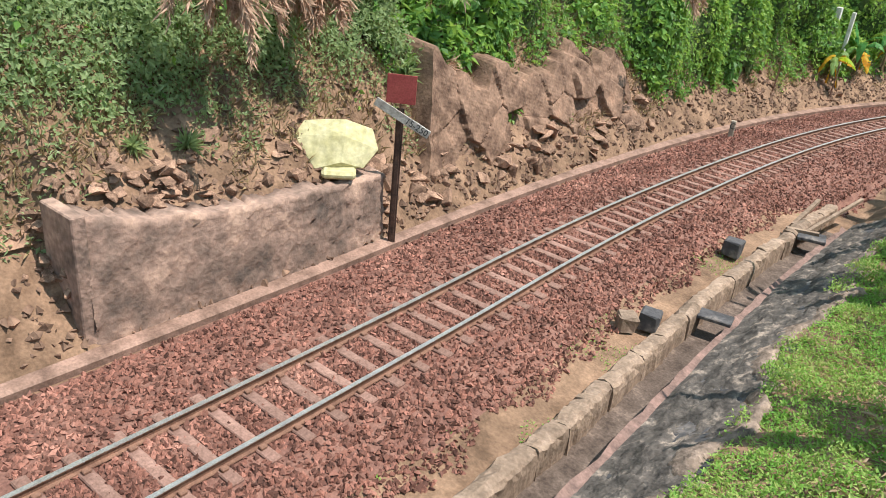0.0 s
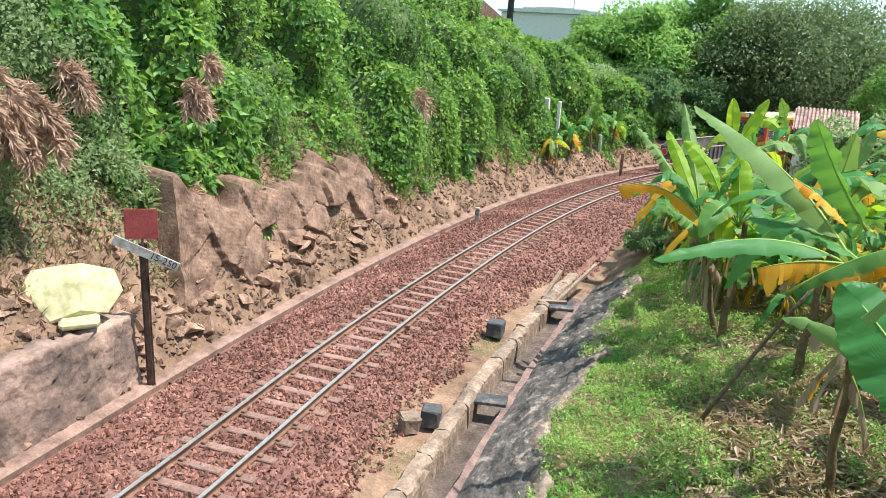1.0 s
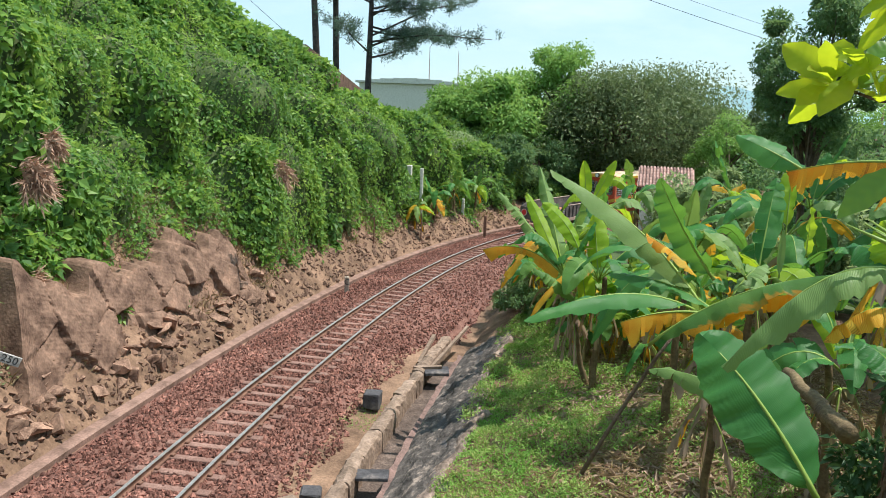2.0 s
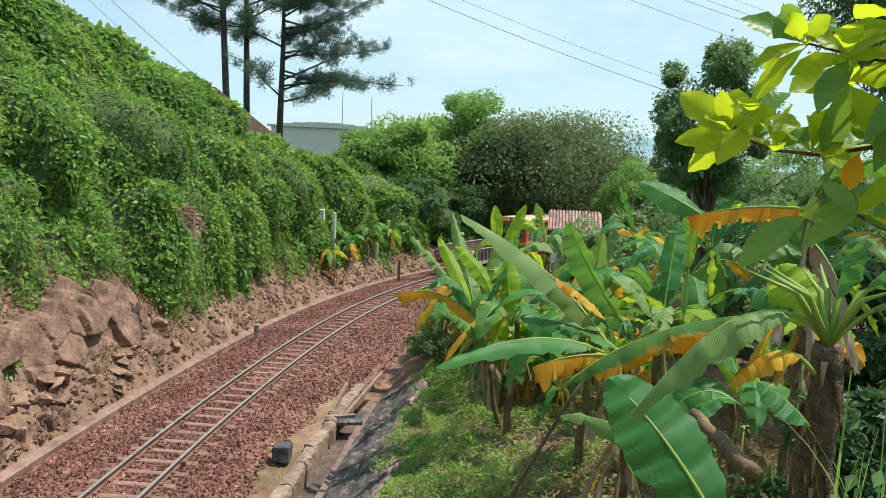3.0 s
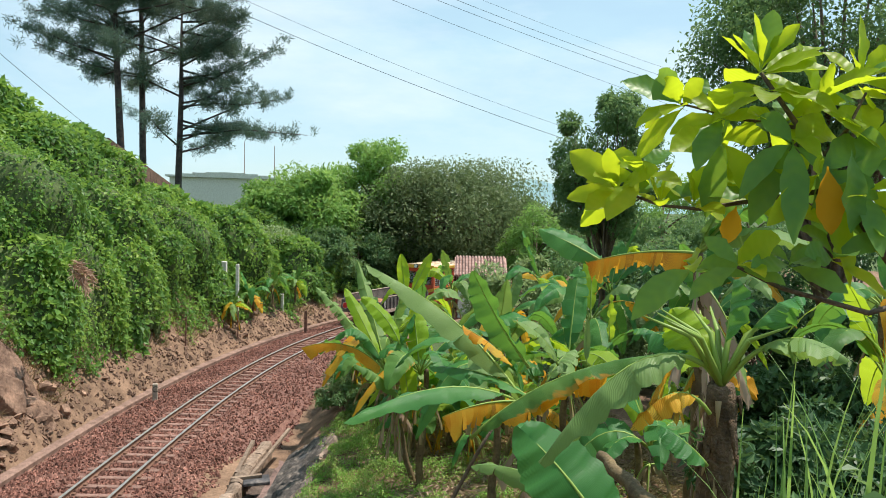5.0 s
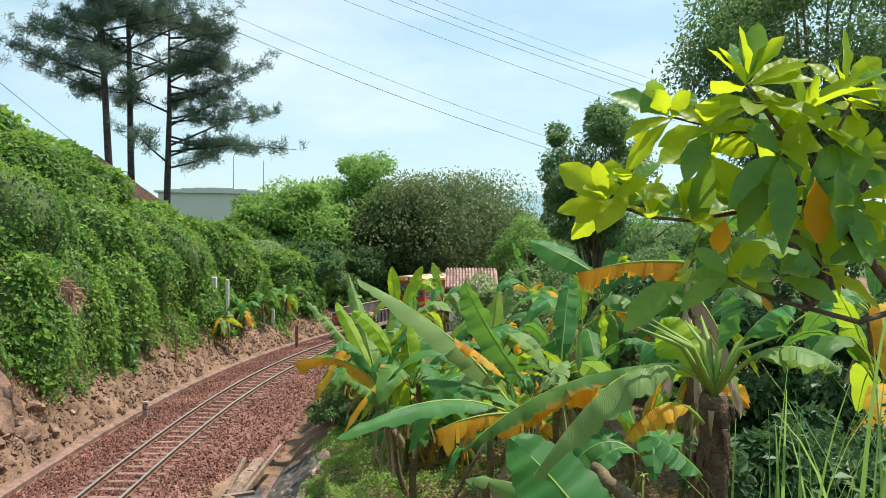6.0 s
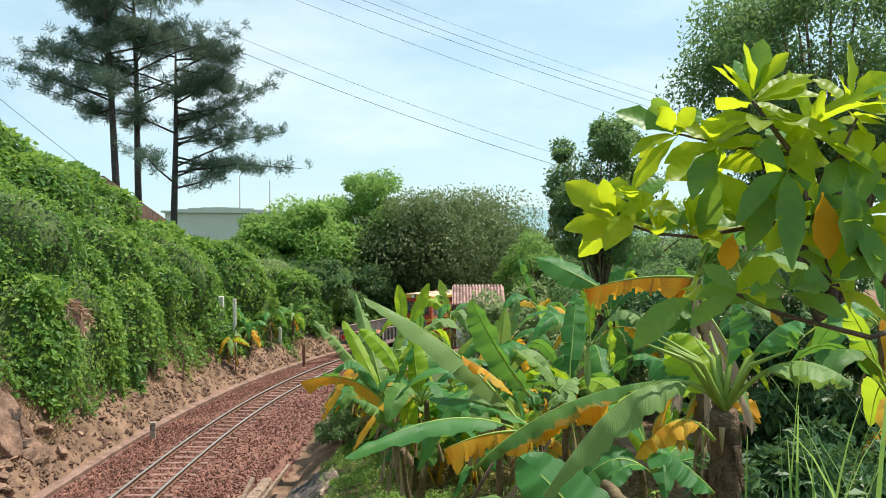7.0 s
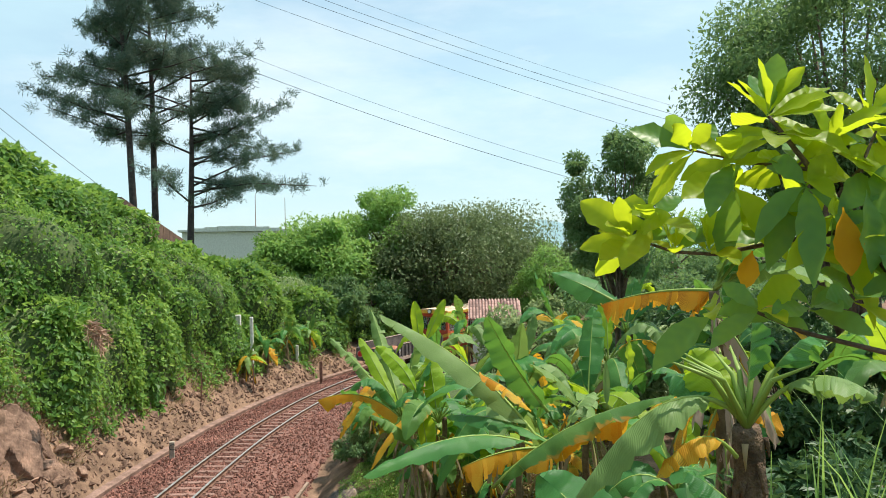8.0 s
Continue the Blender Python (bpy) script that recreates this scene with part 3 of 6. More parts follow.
v = octa[None] * size[:, None, None] * rng.uniform(0.6, 1.3, (n, 6, 1)) + rng.normal(0, 0.3, (n, 6, 3)) * size[:, None, None] + np.stack([x, y, ground_height(x, y)], -1)[:, None]
child("rubble", raw("rubble", v.reshape(-1, 3), (np.arange(n)[:, None, None] * 6 + tri).reshape(-1, 3), ROCK), rubble)
tagged(rubble.children[-1], kind="stuff")



def crags(name, s0, s1, ns, z0, z1, nz, foot, batter, depth, cells, label, fade=0.5):
    """A broken rock face: every block of it stands out or back by its own amount."""
    rng = np.random.default_rng(cells)
    ss, hh = np.meshgrid(np.linspace(s0, s1, ns), np.linspace(0, 1, nz))
    seeds = np.c_[rng.uniform(s0, s1, cells), rng.uniform(0, z1 - z0, cells)]
    push, tx, tz = rng.uniform(-1, 1, cells), rng.normal(0, 0.22, cells), rng.normal(0, 0.3, cells)
    topz = (z1 - z0) * np.clip(0.75 + 0.35 * waves(ss[0], ss[0] * 0, 0.9, cells), 0.35, 1.15) * np.clip(np.minimum(ss[0] - s0, s1 - ss[0]) / 1.2 + 0.15, 0, 1)
    zz = hh * topz[None]
    q = np.stack([ss.ravel() + 0.1 * waves(ss.ravel(), zz.ravel(), 3.0, 5), zz.ravel() * 0.7], -1)
    dist = np.sqrt(((q[:, None] - seeds[None] * np.array([1, 0.7])) ** 2 * np.array([1.0, 1.6])).sum(-1))
    share = np.exp(-(dist - dist.min(1, keepdims=True)) / 0.022)
    share /= share.sum(1, keepdims=True)
    rel = np.stack([ss.ravel()[:, None] - seeds[None, :, 0], zz.ravel()[:, None] - seeds[None, :, 1]], -1)
    out = depth * (share * (push + tx * rel[..., 0] + tz * rel[..., 1])).sum(1)
    second = np.sort(dist, 1)[:, 1] - dist.min(1)
    out = out - 0.07 * np.exp(-second / 0.03) + 0.03 * waves(ss.ravel(), zz.ravel() * 1.4, 4.0, 9)
    a = foot + zz.ravel() * batter - out * np.clip(hh.ravel() * 4, 0, 1)
    x, y, _ = on_line(ss.ravel(), -a)
    ii = np.arange(ss.size).reshape(ss.shape)
    f = np.stack([ii[:-1, :-1], ii[:-1, 1:], ii[1:, 1:], ii[1:, :-1]], -1).reshape(-1, 4)
    x2, y2, _ = on_line(ss[0], -(foot + topz * batter + 1.6))
    v = np.concatenate([np.stack([x, y, z0 + zz.ravel() + fall(y)], -1), np.stack([x2, y2, z0 + topz + 0.2], -1)])
    j, k = ii[-1], ss.size + np.arange(ns)
    f = np.concatenate([f, np.stack([j[:-1], j[1:], k[1:], k[:-1]], -1)])
    return child(name, raw(name, v, f, ROCK), rubble, label)


crags("rock_face", 0.3, 10.8, 240, 0.0, 3.3, 90, 3.45, 0.36, 0.22, 34, "jointed brown rock outcrop", 0.5)
crags("rock_face", 9.5, 24, 200, 0.0, 1.7, 40, 3.5, 0.8, 0.2, 80, "low broken brown rock ledge")
crags("rock_face", -9.0, -1.0, 150, 1.2, 2.6, 36, 4.0, 0.9, 0.2, 60, "crumbling brown rock above the wall")

bm = bmesh.new()
for q in ((-0.66, -0.2, -0.1), (-0.64, -0.05, 0.42), (-0.5, 0.12, 0.66), (-0.1, 0.16, 0.70), (0.15, 0.1, 0.74), (0.58, 0.12, 0.56), (0.68, -0.1, 0.22), (0.45, -0.3, -0.1), (-0.3, -0.42, -0.1), (0.1, -0.4, 0.05), (0.15, -0.16, 0.5), (0.3, 0.6, 0.4), (-0.5, 0.6, 0.3), (0, 0.6, -0.1)):
    bm.verts.new((q[0] * 1.24, q[1] * 1.1, q[2] * 0.98))
bmesh.ops.convex_hull(bm, input=bm.verts)
painted = thing("painted_rock", "large boulder painted pale yellow on the bank", "rock", pose(-10.42, 9.62, 1.62, 6, 0, 45))
part("boulder", bm, YELLOW_PAINT, painted)
bm = boxed((-0.25, -0.66, -0.24), (0.42, -0.2, -0.07), 0.06)
part("slab", bm, YELLOW_PAINT, painted, "flat slab with the same paint")


# ---- signs ----
def letters(text, size, material, depth=0.004):
    cu = bpy.data.curves.new("lettering", "FONT")
    cu.body, cu.size, cu.extrude, cu.align_x, cu.align_y = text, size, depth, "CENTER", "CENTER"
    ob = new("lettering_source", cu)
    me = bpy.data.meshes.new_from_object(ob.evaluated_get(bpy.context.evaluated_depsgraph_get()))
    bpy.data.objects.remove(ob)
    bpy.data.curves.remove(cu)
    me.materials.clear()
    me.materials.append(material)
    return me


sign = thing("line_marker", "rusty rail post with a faded red square and tilted white board", "sign", pose(-9.55, 10.5, -0.1, 0, 0, 32))
bm = boxed((-0.045, -0.045, -0.2), (0.045, 0.045, 2.75), 0.008)
box(bm, (-0.075, -0.02, -0.2), (0.075, 0.02, 2.75))
part("post", bm, DARK_RUST, sign)
part("red_board", boxed((-0.29, -0.075, 2.86), (0.29, -0.055, 3.42), 0.004), RED_PAINT, sign, "faded red square board")
part("board_stay", boxed((-0.02, -0.055, 2.7), (0.02, -0.02, 3.3)), RUST, sign)
board = part("distance_board", boxed((-0.62, -0.015, -0.085), (0.62, 0.015, 0.085), 0.003), BOARD_PAINT, sign, "tilted white board with black figures", pose(0.06, -0.08, 2.58, 0, 27, 0))
child("figures", letters("15-250", 0.18, BLACK_PAINT), board, m=pose(0.33, -0.019, 0, 90, 0, 0))
post = thing("kilometre_stone", "small weathered concrete post marked with a black letter", "marker post", pose(-7.95, 26.9, -0.35, 0, 0, 15))
part("shaft", boxed((-0.09, -0.07, 0), (0.09, 0.07, 0.62), 0.02), CONCRETE, post)
child("letter", letters("C", 0.3, BLACK_PAINT), post, m=pose(0, -0.075, 0.42, 90, 0, 0))
for x, y, hh in ((-5.7, 43.2, 0.9), (-4.2, 41.6, 1.25)):
    ob = tagged(new("marker_post", solid("marker_post", boxed((-0.08, -0.08, -0.3), (0.08, 0.08, hh), 0.015), WHITE_PAINT if hh < 1 else RUST)), "short post beside the far track", "marker post")
    ob.matrix_basis = pose(x, y, float(ground_height(np.array([x]), np.array([y]))[0]))

PLUME = leafy("dry_plume", [(0.40, 0.25, 0.17), (0.56, 0.38, 0.28), (0.48, 0.31, 0.21)], (0.55, 0.38, 0.26), 0.3, 0.8)


def on_ground(x, y, lift=0.0):
    return float(ground_height(np.array([float(x)]), np.array([float(y)]))[0]) + lift


# ---- plants on the bank ----
def bank_normal(x, y):
    e = 0.3
    zx = (ground_height(x + e, y) - ground_height(x - e, y)) / (2 * e)
    zy = (ground_height(x, y + e) - ground_height(x, y - e)) / (2 * e)
    return unit(np.stack([-zx, -zy, np.ones_like(zx)], -1))


def edge_of_green(y):
    return np.interp(y, [-10, 4, 9, 14, 22, 30, 44], [4.2, 4.9, 5.1, 5.1, 4.5, 4.3, 4.3])


# heaps of creeper: rounded cushions that hang down the bank, with dark clefts between them
HS, HA = np.arange(-24, 52, 0.12), np.arange(2.5, 18, 0.12)
HEAP = np.zeros((len(HS), len(HA)))
heaps = np.random.default_rng(31)
for k in range(1900):
    cs, ca = heaps.uniform(-23, 51), heaps.uniform(3.8, 17.5)
    rs = heaps.uniform(0.6, 1.35) ** 1.6 if k < 430 else heaps.uniform(0.22, 0.6)
    ra, top = rs * heaps.uniform(0.8, 1.4), 0.3 + rs * heaps.uniform(0.8, 1.5)
    i0, i1 = np.searchsorted(HS, (cs - rs, cs + rs))
    j0, j1 = np.searchsorted(HA, (ca - ra * 0.55, ca + ra))
    da = HA[None, j0:j1] - ca
    d = ((HS[i0:i1, None] - cs) / rs) ** 2 + (da / np.where(da < 0, ra * 0.55, ra)) ** 2
    HEAP[i0:i1, j0:j1] = np.maximum(HEAP[i0:i1, j0:j1], top * np.sqrt(np.clip(1 - d, 0, None)))


def billow(s, a):
    """How far the creepers stand off the bank, in metres."""
    u, v = np.clip((s - HS[0]) / 0.12, 0, len(HS) - 1.01), np.clip((a - HA[0]) / 0.12, 0, len(HA) - 1.01)
    i, j = u.astype(int), v.astype(int)
    fu, fv = u - i, v - j
    h = (HEAP[i, j] * (1 - fu) + HEAP[i + 1, j] * fu) * (1 - fv) + (HEAP[i, j + 1] * (1 - fu) + HEAP[i + 1, j + 1] * fu) * fv
    h = h + 0.05 + 0.35 * waves(s, a, 0.5, 31) + 0.12 * waves(s, a, 2.6, 32)
    return np.clip(h, 0.0, 2.3) * np.interp(a, [8, 11], [1.0, 0.5]) * np.interp(s, [-4, 2], [0.55, 1.0]) * np.clip((a - edge_of_green(s + 12) + 0.5) / 2.2, 0.12, 1)


def rim(s):
    return edge_of_green(s + 12) + 0.75 * waves(s, s * 0, 0.7, 21) + 0.45 * waves(s, s * 0, 2.3, 22)


def cover(n, y0, y1, a1):
    """Points in a billowing mass of creepers over the bank, with the way out of it and the way up it."""
    s = rng.uniform(y0 - 12, y1 - 12, n)
    a = rim(s) + (a1 - 4.5) * rng.random(n)
    x, y, h = on_line(s, -a)
    z = ground_height(x, y)
    nn = bank_normal(x, y)
    p = np.stack([x, y, z], -1) + nn * billow(s, a)[:, None]
    along_it = np.stack([np.sin(h), np.cos(h), 0 * h], -1)
    along_it = unit(along_it - nn * (along_it * nn).sum(-1, keepdims=True))
    up_it = np.cross(along_it, nn)
    up_it *= np.sign(up_it[:, 2:] + 1e-9)
    hs = (billow(s + 0.12, a) - billow(s - 0.12, a)) / 0.24
    ha = (billow(s, a + 0.12) - billow(s, a - 0.12)) / 0.24 * np.clip(nn[:, 2], 0.3, 1)
    out = unit(nn - along_it * np.clip(hs, -2.5, 2.5)[:, None] - up_it * np.clip(ha, -2.5, 2.5)[:, None])
    return p, out, s, a


p, nn, s, a = cover(235000, -6, 58, 13.5)
p += rng.normal(0, 0.07, p.shape)
down = unit(np.array([0.05, 0, -1.0]) - nn * (nn @ np.array([0.05, 0, -1.0]))[:, None])
axis = down * 0.45 + nn * 0.3 + rng.normal(0, 0.6, p.shape)
big = rng.random(len(p))
L = (0.11 + 0.27 * big ** 2.2) * (0.8 + 0.5 * np.clip(waves(s, a, 0.5, 35), -0.5, 1))
wide = L * rng.uniform(0.5, 0.85, len(p))
tilt = nn + np.array([0, 0, 0.25]) + rng.normal(0, 0.3, p.shape)
far = s + 1.5 * waves(s, a, 0.6, 36) > 0.5
tagged(new("creepers", leaves("creepers", p[far], axis[far], tilt[far], L[far], wide[far], VINE)), "dense bright green creepers covering the cut bank", "creepers", kind="stuff")
near = ~far
p3 = np.concatenate([p[near]] * 3) + rng.normal(0, 0.16, (3 * int(near.sum()), 3))
L3 = rng.uniform(0.06, 0.16, len(p3))
tagged(new("bank_bushes", leaves("bank_bushes", p3, np.concatenate([axis[near]] * 3) + rng.normal(0, 0.4, p3.shape), rng.normal(0, 0.4, p3.shape) + np.concatenate([nn[near]] * 3), L3, L3 * rng.uniform(0.4, 0.7, len(p3)), BUSH)), "small-leaved grey-green bushes on the upper bank", "bushes", kind="stuff")
# a dark sheet added under the leaves, in place of shade in their gaps
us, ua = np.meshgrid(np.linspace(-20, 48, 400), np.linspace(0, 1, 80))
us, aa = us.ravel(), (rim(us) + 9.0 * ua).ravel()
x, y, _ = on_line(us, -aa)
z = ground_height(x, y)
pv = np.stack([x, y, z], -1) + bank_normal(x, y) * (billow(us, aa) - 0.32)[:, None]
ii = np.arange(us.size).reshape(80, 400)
tagged(new("undergrowth", raw("undergrowth", pv, np.stack([ii[:-1, :-1], ii[:-1, 1:], ii[1:, 1:], ii[1:, :-1]], -1).reshape(-1, 4), DARK_GREEN, True)), "dark green sheet behind the creeper leaves", "undergrowth", kind="stuff")
# trails of creeper hanging over the rock
trails = []
for _ in range(520):
    s = rng.uniform(-14, 36)
    a = rim(s) + rng.uniform(-0.1, 4.5)
    x, y, _ = on_line(s, -a)
    z = on_ground(x, y)
    out = float(billow(np.array([s]), np.array([a]))[0])
    top = np.array([x, y, z]) + bank_normal(np.array([x]), np.array([y]))[0] * (out + 0.1)
    k = int(rng.integers(14, 42)) if s > 0 else 8
    u = np.linspace(0, 1, k)[:, None]
    trails.append(top + u * np.array([0.25, 0, -1.0]) * rng.uniform(0.5, 1.7) + rng.normal(0, 0.06, (k, 3)))
p = np.concatenate(trails)
L = rng.uniform(0.09, 0.2, len(p))
tagged(new("hanging_creepers", leaves("hanging_creepers", p, rng.normal(0, 0.45, p.shape) + np.array([0.35, -0.1, -0.8]), rng.normal(0, 0.4, p.shape) + np.array([0.9, -0.2, 0.4]), L, L * 0.65, VINE)), "hanging trails of bright green creeper", "creepers", kind="stuff")
# plumes of reddish dry grass standing out of the creepers
plume, droop = [], []
for c, sz, n in (((-13.60, 12.68, 6.36), 1.6, 620), ((-12.44, 11.82, 5.52), 1.0, 360), ((-11.09, 9.68, 5.23), 0.9, 420), ((-11.13, 9.83, 4.63), 0.8, 320), ((-11.43, 14.33, 5.08), 0.8, 260), ((-11.58, 15.29, 5.79), 0.6, 180), ((-10.61, 7.39, 5.35), 1.5, 760), ((-10.84, 7.07, 5.49), 1.5, 700), ((-10.9, 8.4, 5.5), 1.4, 640), ((-11.61, 9.78, 4.81), 0.9, 380), ((-12.02, 9.81, 5.16), 0.8, 260), ((-11.37, 14.38, 5.15), 0.6, 200), ((-8.99, 22.69, 4.65), 0.7, 160), ((-11.51, 14.44, 2.69), 0.6, 140)):
    # several arching stalks, each with a thinning tail of hair
    for k in range(int(4 + 5 * sz)):
        az, m = rng.uniform(0, 6.28), 3 * n // int(4 + 5 * sz)
        u = rng.random(m)
        out = np.array([0.25 + 0.3 * math.cos(az), 0.3 * math.sin(az), 0]) * sz
        root = np.array(c) + rng.normal(0, 0.16, 3) * sz
        plume.append(root + u[:, None] * out + np.array([0, 0, 1.0]) * (0.25 * u - 0.85 * u ** 2)[:, None] * sz + rng.normal(0, 0.035, (m, 3)))
        droop.append(np.repeat([out / sz * 1.2], m, 0) + np.array([0, 0, -0.75]) * u[:, None])
p, droop = np.concatenate(plume), np.concatenate(droop)
tagged(new("grass_plumes", leaves("grass_plumes", p, rng.normal(0, 0.25, p.shape) + droop, rng.normal(0, 1, p.shape), rng.uniform(0.14, 0.34, len(p)), 0.0045, PLUME, 0, 0.3)), "drooping reddish-brown dry grass plumes", "grass", kind="stuff")

# dry grass and weeds on the bare lower slope
n = 26000
s, a = rng.uniform(-16, 36, n), 3.4 + 2.6 * rng.random(n) ** 0.8
keep = waves(s, a, 1.1, 51) + 0.9 * (a - 4.4) > -0.35
s, a = s[keep], a[keep]
x, y, _ = on_line(s, -a)
p = np.stack([x, y, ground_height(x, y)], -1)
ax = rng.normal(0, 0.45, p.shape) + np.array([0.25, 0, 0.6])
tagged(new("dry_grass", leaves("dry_grass", p, ax, rng.normal(0, 1, p.shape), rng.uniform(0.1, 0.35, len(p)), 0.018, DRY, 0.0, 0.3)), "dry straw-coloured grass on the bank", "grass", kind="stuff")
n = 30000
s, a = rng.uniform(-18, 34, n), 3.6 + 2.2 * rng.random(n) ** 0.7
keep = waves(s, a, 0.8, 61) + 0.6 * (a - 4.4) > np.where(s < 1, -0.15, 0.25)
s, a = s[keep], a[keep]
x, y, _ = on_line(s, -a)
p = np.stack([x, y, ground_height(x, y) + rng.uniform(0, 0.25, len(s))], -1)
tagged(new("weeds", leaves("weeds", p, rng.normal(0, 0.6, p.shape) + np.array([0.3, 0, 0.2]), np.array([0.4, 0, 0.8]) + rng.normal(0, 0.4, p.shape), rng.uniform(0.06, 0.15, len(p)), rng.uniform(0.03, 0.07, len(p)), BUSH)), "low green weeds growing on the bank", "weeds", kind="stuff")

# spiky tufts rooted in the bare slope
for s, a, sz in ((-5.3, 4.35, 0.42), (-6.2, 4.5, 0.34), (-8.6, 4.6, 0.4), (1.0, 5.0, 0.8), (1.6, 5.1, 0.8)):
    x, y, _ = on_line(s, -a)
    n = 60
    d = unit(rng.normal(0, 0.6, (n, 3)) + np.array([0.3, 0, 0.75]))
    p = np.repeat([[x, y, on_ground(x, y)]], n, 0) + rng.normal(0, 0.02, (n, 3))
    ob = new("spiky_plant", leaves("spiky_plant", p, d, rng.normal(0, 0.3, d.shape) + np.array([0.3, -0.3, 1]), rng.uniform(0.6, 1.0, n) * sz, 0.04 + 0.03 * sz, BUSH, 0.1, 0.3))
    tagged(ob, "tuft of long pointed green leaves on the bank", "plant", "spiky plants on the bank")

# ground cover on the near slope
n = 270000
x, y = rng.uniform(-2.4, 5, n), np.where(rng.random(n) < 0.22, rng.uniform(-6, 5, n), 5 + 19 * rng.random(n))
w, s = offset(x, y)
keep = (w > 5.0 + 0.35 * waves(x, y, 1.2, 71)) & (s < 18)
bare = waves(x, y, 0.8, 73) + 0.35 * (x - 0.5)
keep &= (bare < 0.5) | (rng.random(n) < 0.25)
keep &= (waves(x, y, 2.3, 76) > -0.35) | (rng.random(n) < 0.35)
x, y = x[keep], y[keep]
p = np.stack([x, y, ground_height(x, y) + 0.3 * rng.random(len(x)) ** 1.3 * np.clip(0.7 + 1.3 * waves(x, y, 1.7, 74), 0.1, 2.2)], -1)
tagged(new("ground_cover", leaves("ground_cover", p, rng.normal(0, 0.7, p.shape) + np.array([0, 0, 0.35]), rng.normal(0, 0.35, p.shape) + np.array([0, 0, 1]), rng.uniform(0.03, 0.10, len(p)), rng.uniform(0.012, 0.042, len(p)), GRASS)), "low green and yellowish ground cover on the slope", "ground cover", kind="stuff")
n = 8000
x, y = rng.uniform(-2.2, 4.5, n), rng.uniform(4, 22, n)
w, s = offset(x, y)
keep = (w > 5.0) & (s < 16) & (waves(x, y, 1.1, 79) + 0.3 * (x - 0.5) > rng.normal(0.1, 0.4, n))
x, y = x[keep], y[keep]
p = np.stack([x, y, ground_height(x, y) + rng.uniform(0, 0.12, len(x))], -1)
tagged(new("dead_straw", leaves("dead_straw", p, rng.normal(0, 1, p.shape) * np.array([1, 1, 0.4]), rng.normal(0, 0.4, p.shape) + np.array([0, 0, 1]), rng.uniform(0.08, 0.3, len(p)), 0.016, DRY, 0.0, 0.2)), "dead straw lying in the ground cover", "grass", kind="stuff")
n = 6000
s, w = rng.uniform(-9, 9, n), rng.uniform(1.9, 2.85, n)
keep = waves(s, w, 1.2, 77) > 0.3
x, y, _ = on_line(s[keep], w[keep])
p = np.stack([x, y, ground_height(x, y) + 0.01], -1)
tagged(new("verge_weeds", leaves("verge_weeds", p, rng.normal(0, 0.7, p.shape) + np.array([0, 0, 0.2]), rng.normal(0, 0.35, p.shape) + np.array([0, 0, 1]), rng.uniform(0.02, 0.06, len(p)), rng.uniform(0.012, 0.03, len(p)), GRASS)), "thin yellowish-green weeds on the dirt verge", "weeds", kind="stuff")
n = 30000
x, y = rng.uniform(-0.5, 6, n), 7 + 13 * rng.random(n)
keep = waves(x, y, 0.8, 73) + 0.35 * (x - 0.5) > 0.4
x, y = x[keep], y[keep]
p = np.stack([x, y, ground_height(x, y) + 0.12 * rng.random(len(x))], -1)
tagged(new("leaf_litter", leaves("leaf_litter", p, rng.normal(0, 1, p.shape) * np.array([1, 1, 0.25]), rng.normal(0, 0.3, p.shape) + np.array([0, 0, 1]), rng.uniform(0.06, 0.4, len(p)), rng.uniform(0.01, 0.05, len(p)), DRY)), "dry brown banana leaf litter on the ground", "leaf litter", kind="stuff")


LITTER = leafy("withered_leaf", [(0.24, 0.16, 0.11), (0.44, 0.32, 0.235), (0.34, 0.25, 0.16)], (0.42, 0.3, 0.2), 0.2, 0.8)
# withered leaves lying under the banana plants
n = 15000
x, y = rng.uniform(-0.3, 5.0, n), rng.uniform(5.5, 16.5, n)
keep = waves(x, y, 0.9, 78) + 0.4 * (x - 0.6) > rng.normal(0.25, 0.35, n)
x, y = x[keep], y[keep]
p = np.stack([x, y, ground_height(x, y) + rng.uniform(0.02, 0.14, len(x))], -1)
L = rng.uniform(0.08, 0.34, len(x))
tagged(new("leaf_litter", leaves("leaf_litter", p, rng.normal(0, 1, p.shape) * np.array([1, 1, 0.25]), rng.normal(0, 0.3, p.shape) + np.array([0, 0, 1]), L, L * rng.uniform(0.12, 0.3, len(x)), LITTER, 0.1, 0.25)), "brown withered leaves lying under the banana plants", "leaf litter", kind="stuff")

# ---- trees ----
def crown_points(centres, radii, n, tail, flat=0.75):
    i = rng.integers(0, len(centres), n)
    d = unit(rng.normal(0, 1, (n, 3)))
    r = radii[i] * (0.4 + 0.5 * rng.random(n) ** 0.55 + np.abs(rng.normal(0, tail, n)))
    return centres[i] + d * r[:, None] * np.array([1, 1, flat]), d


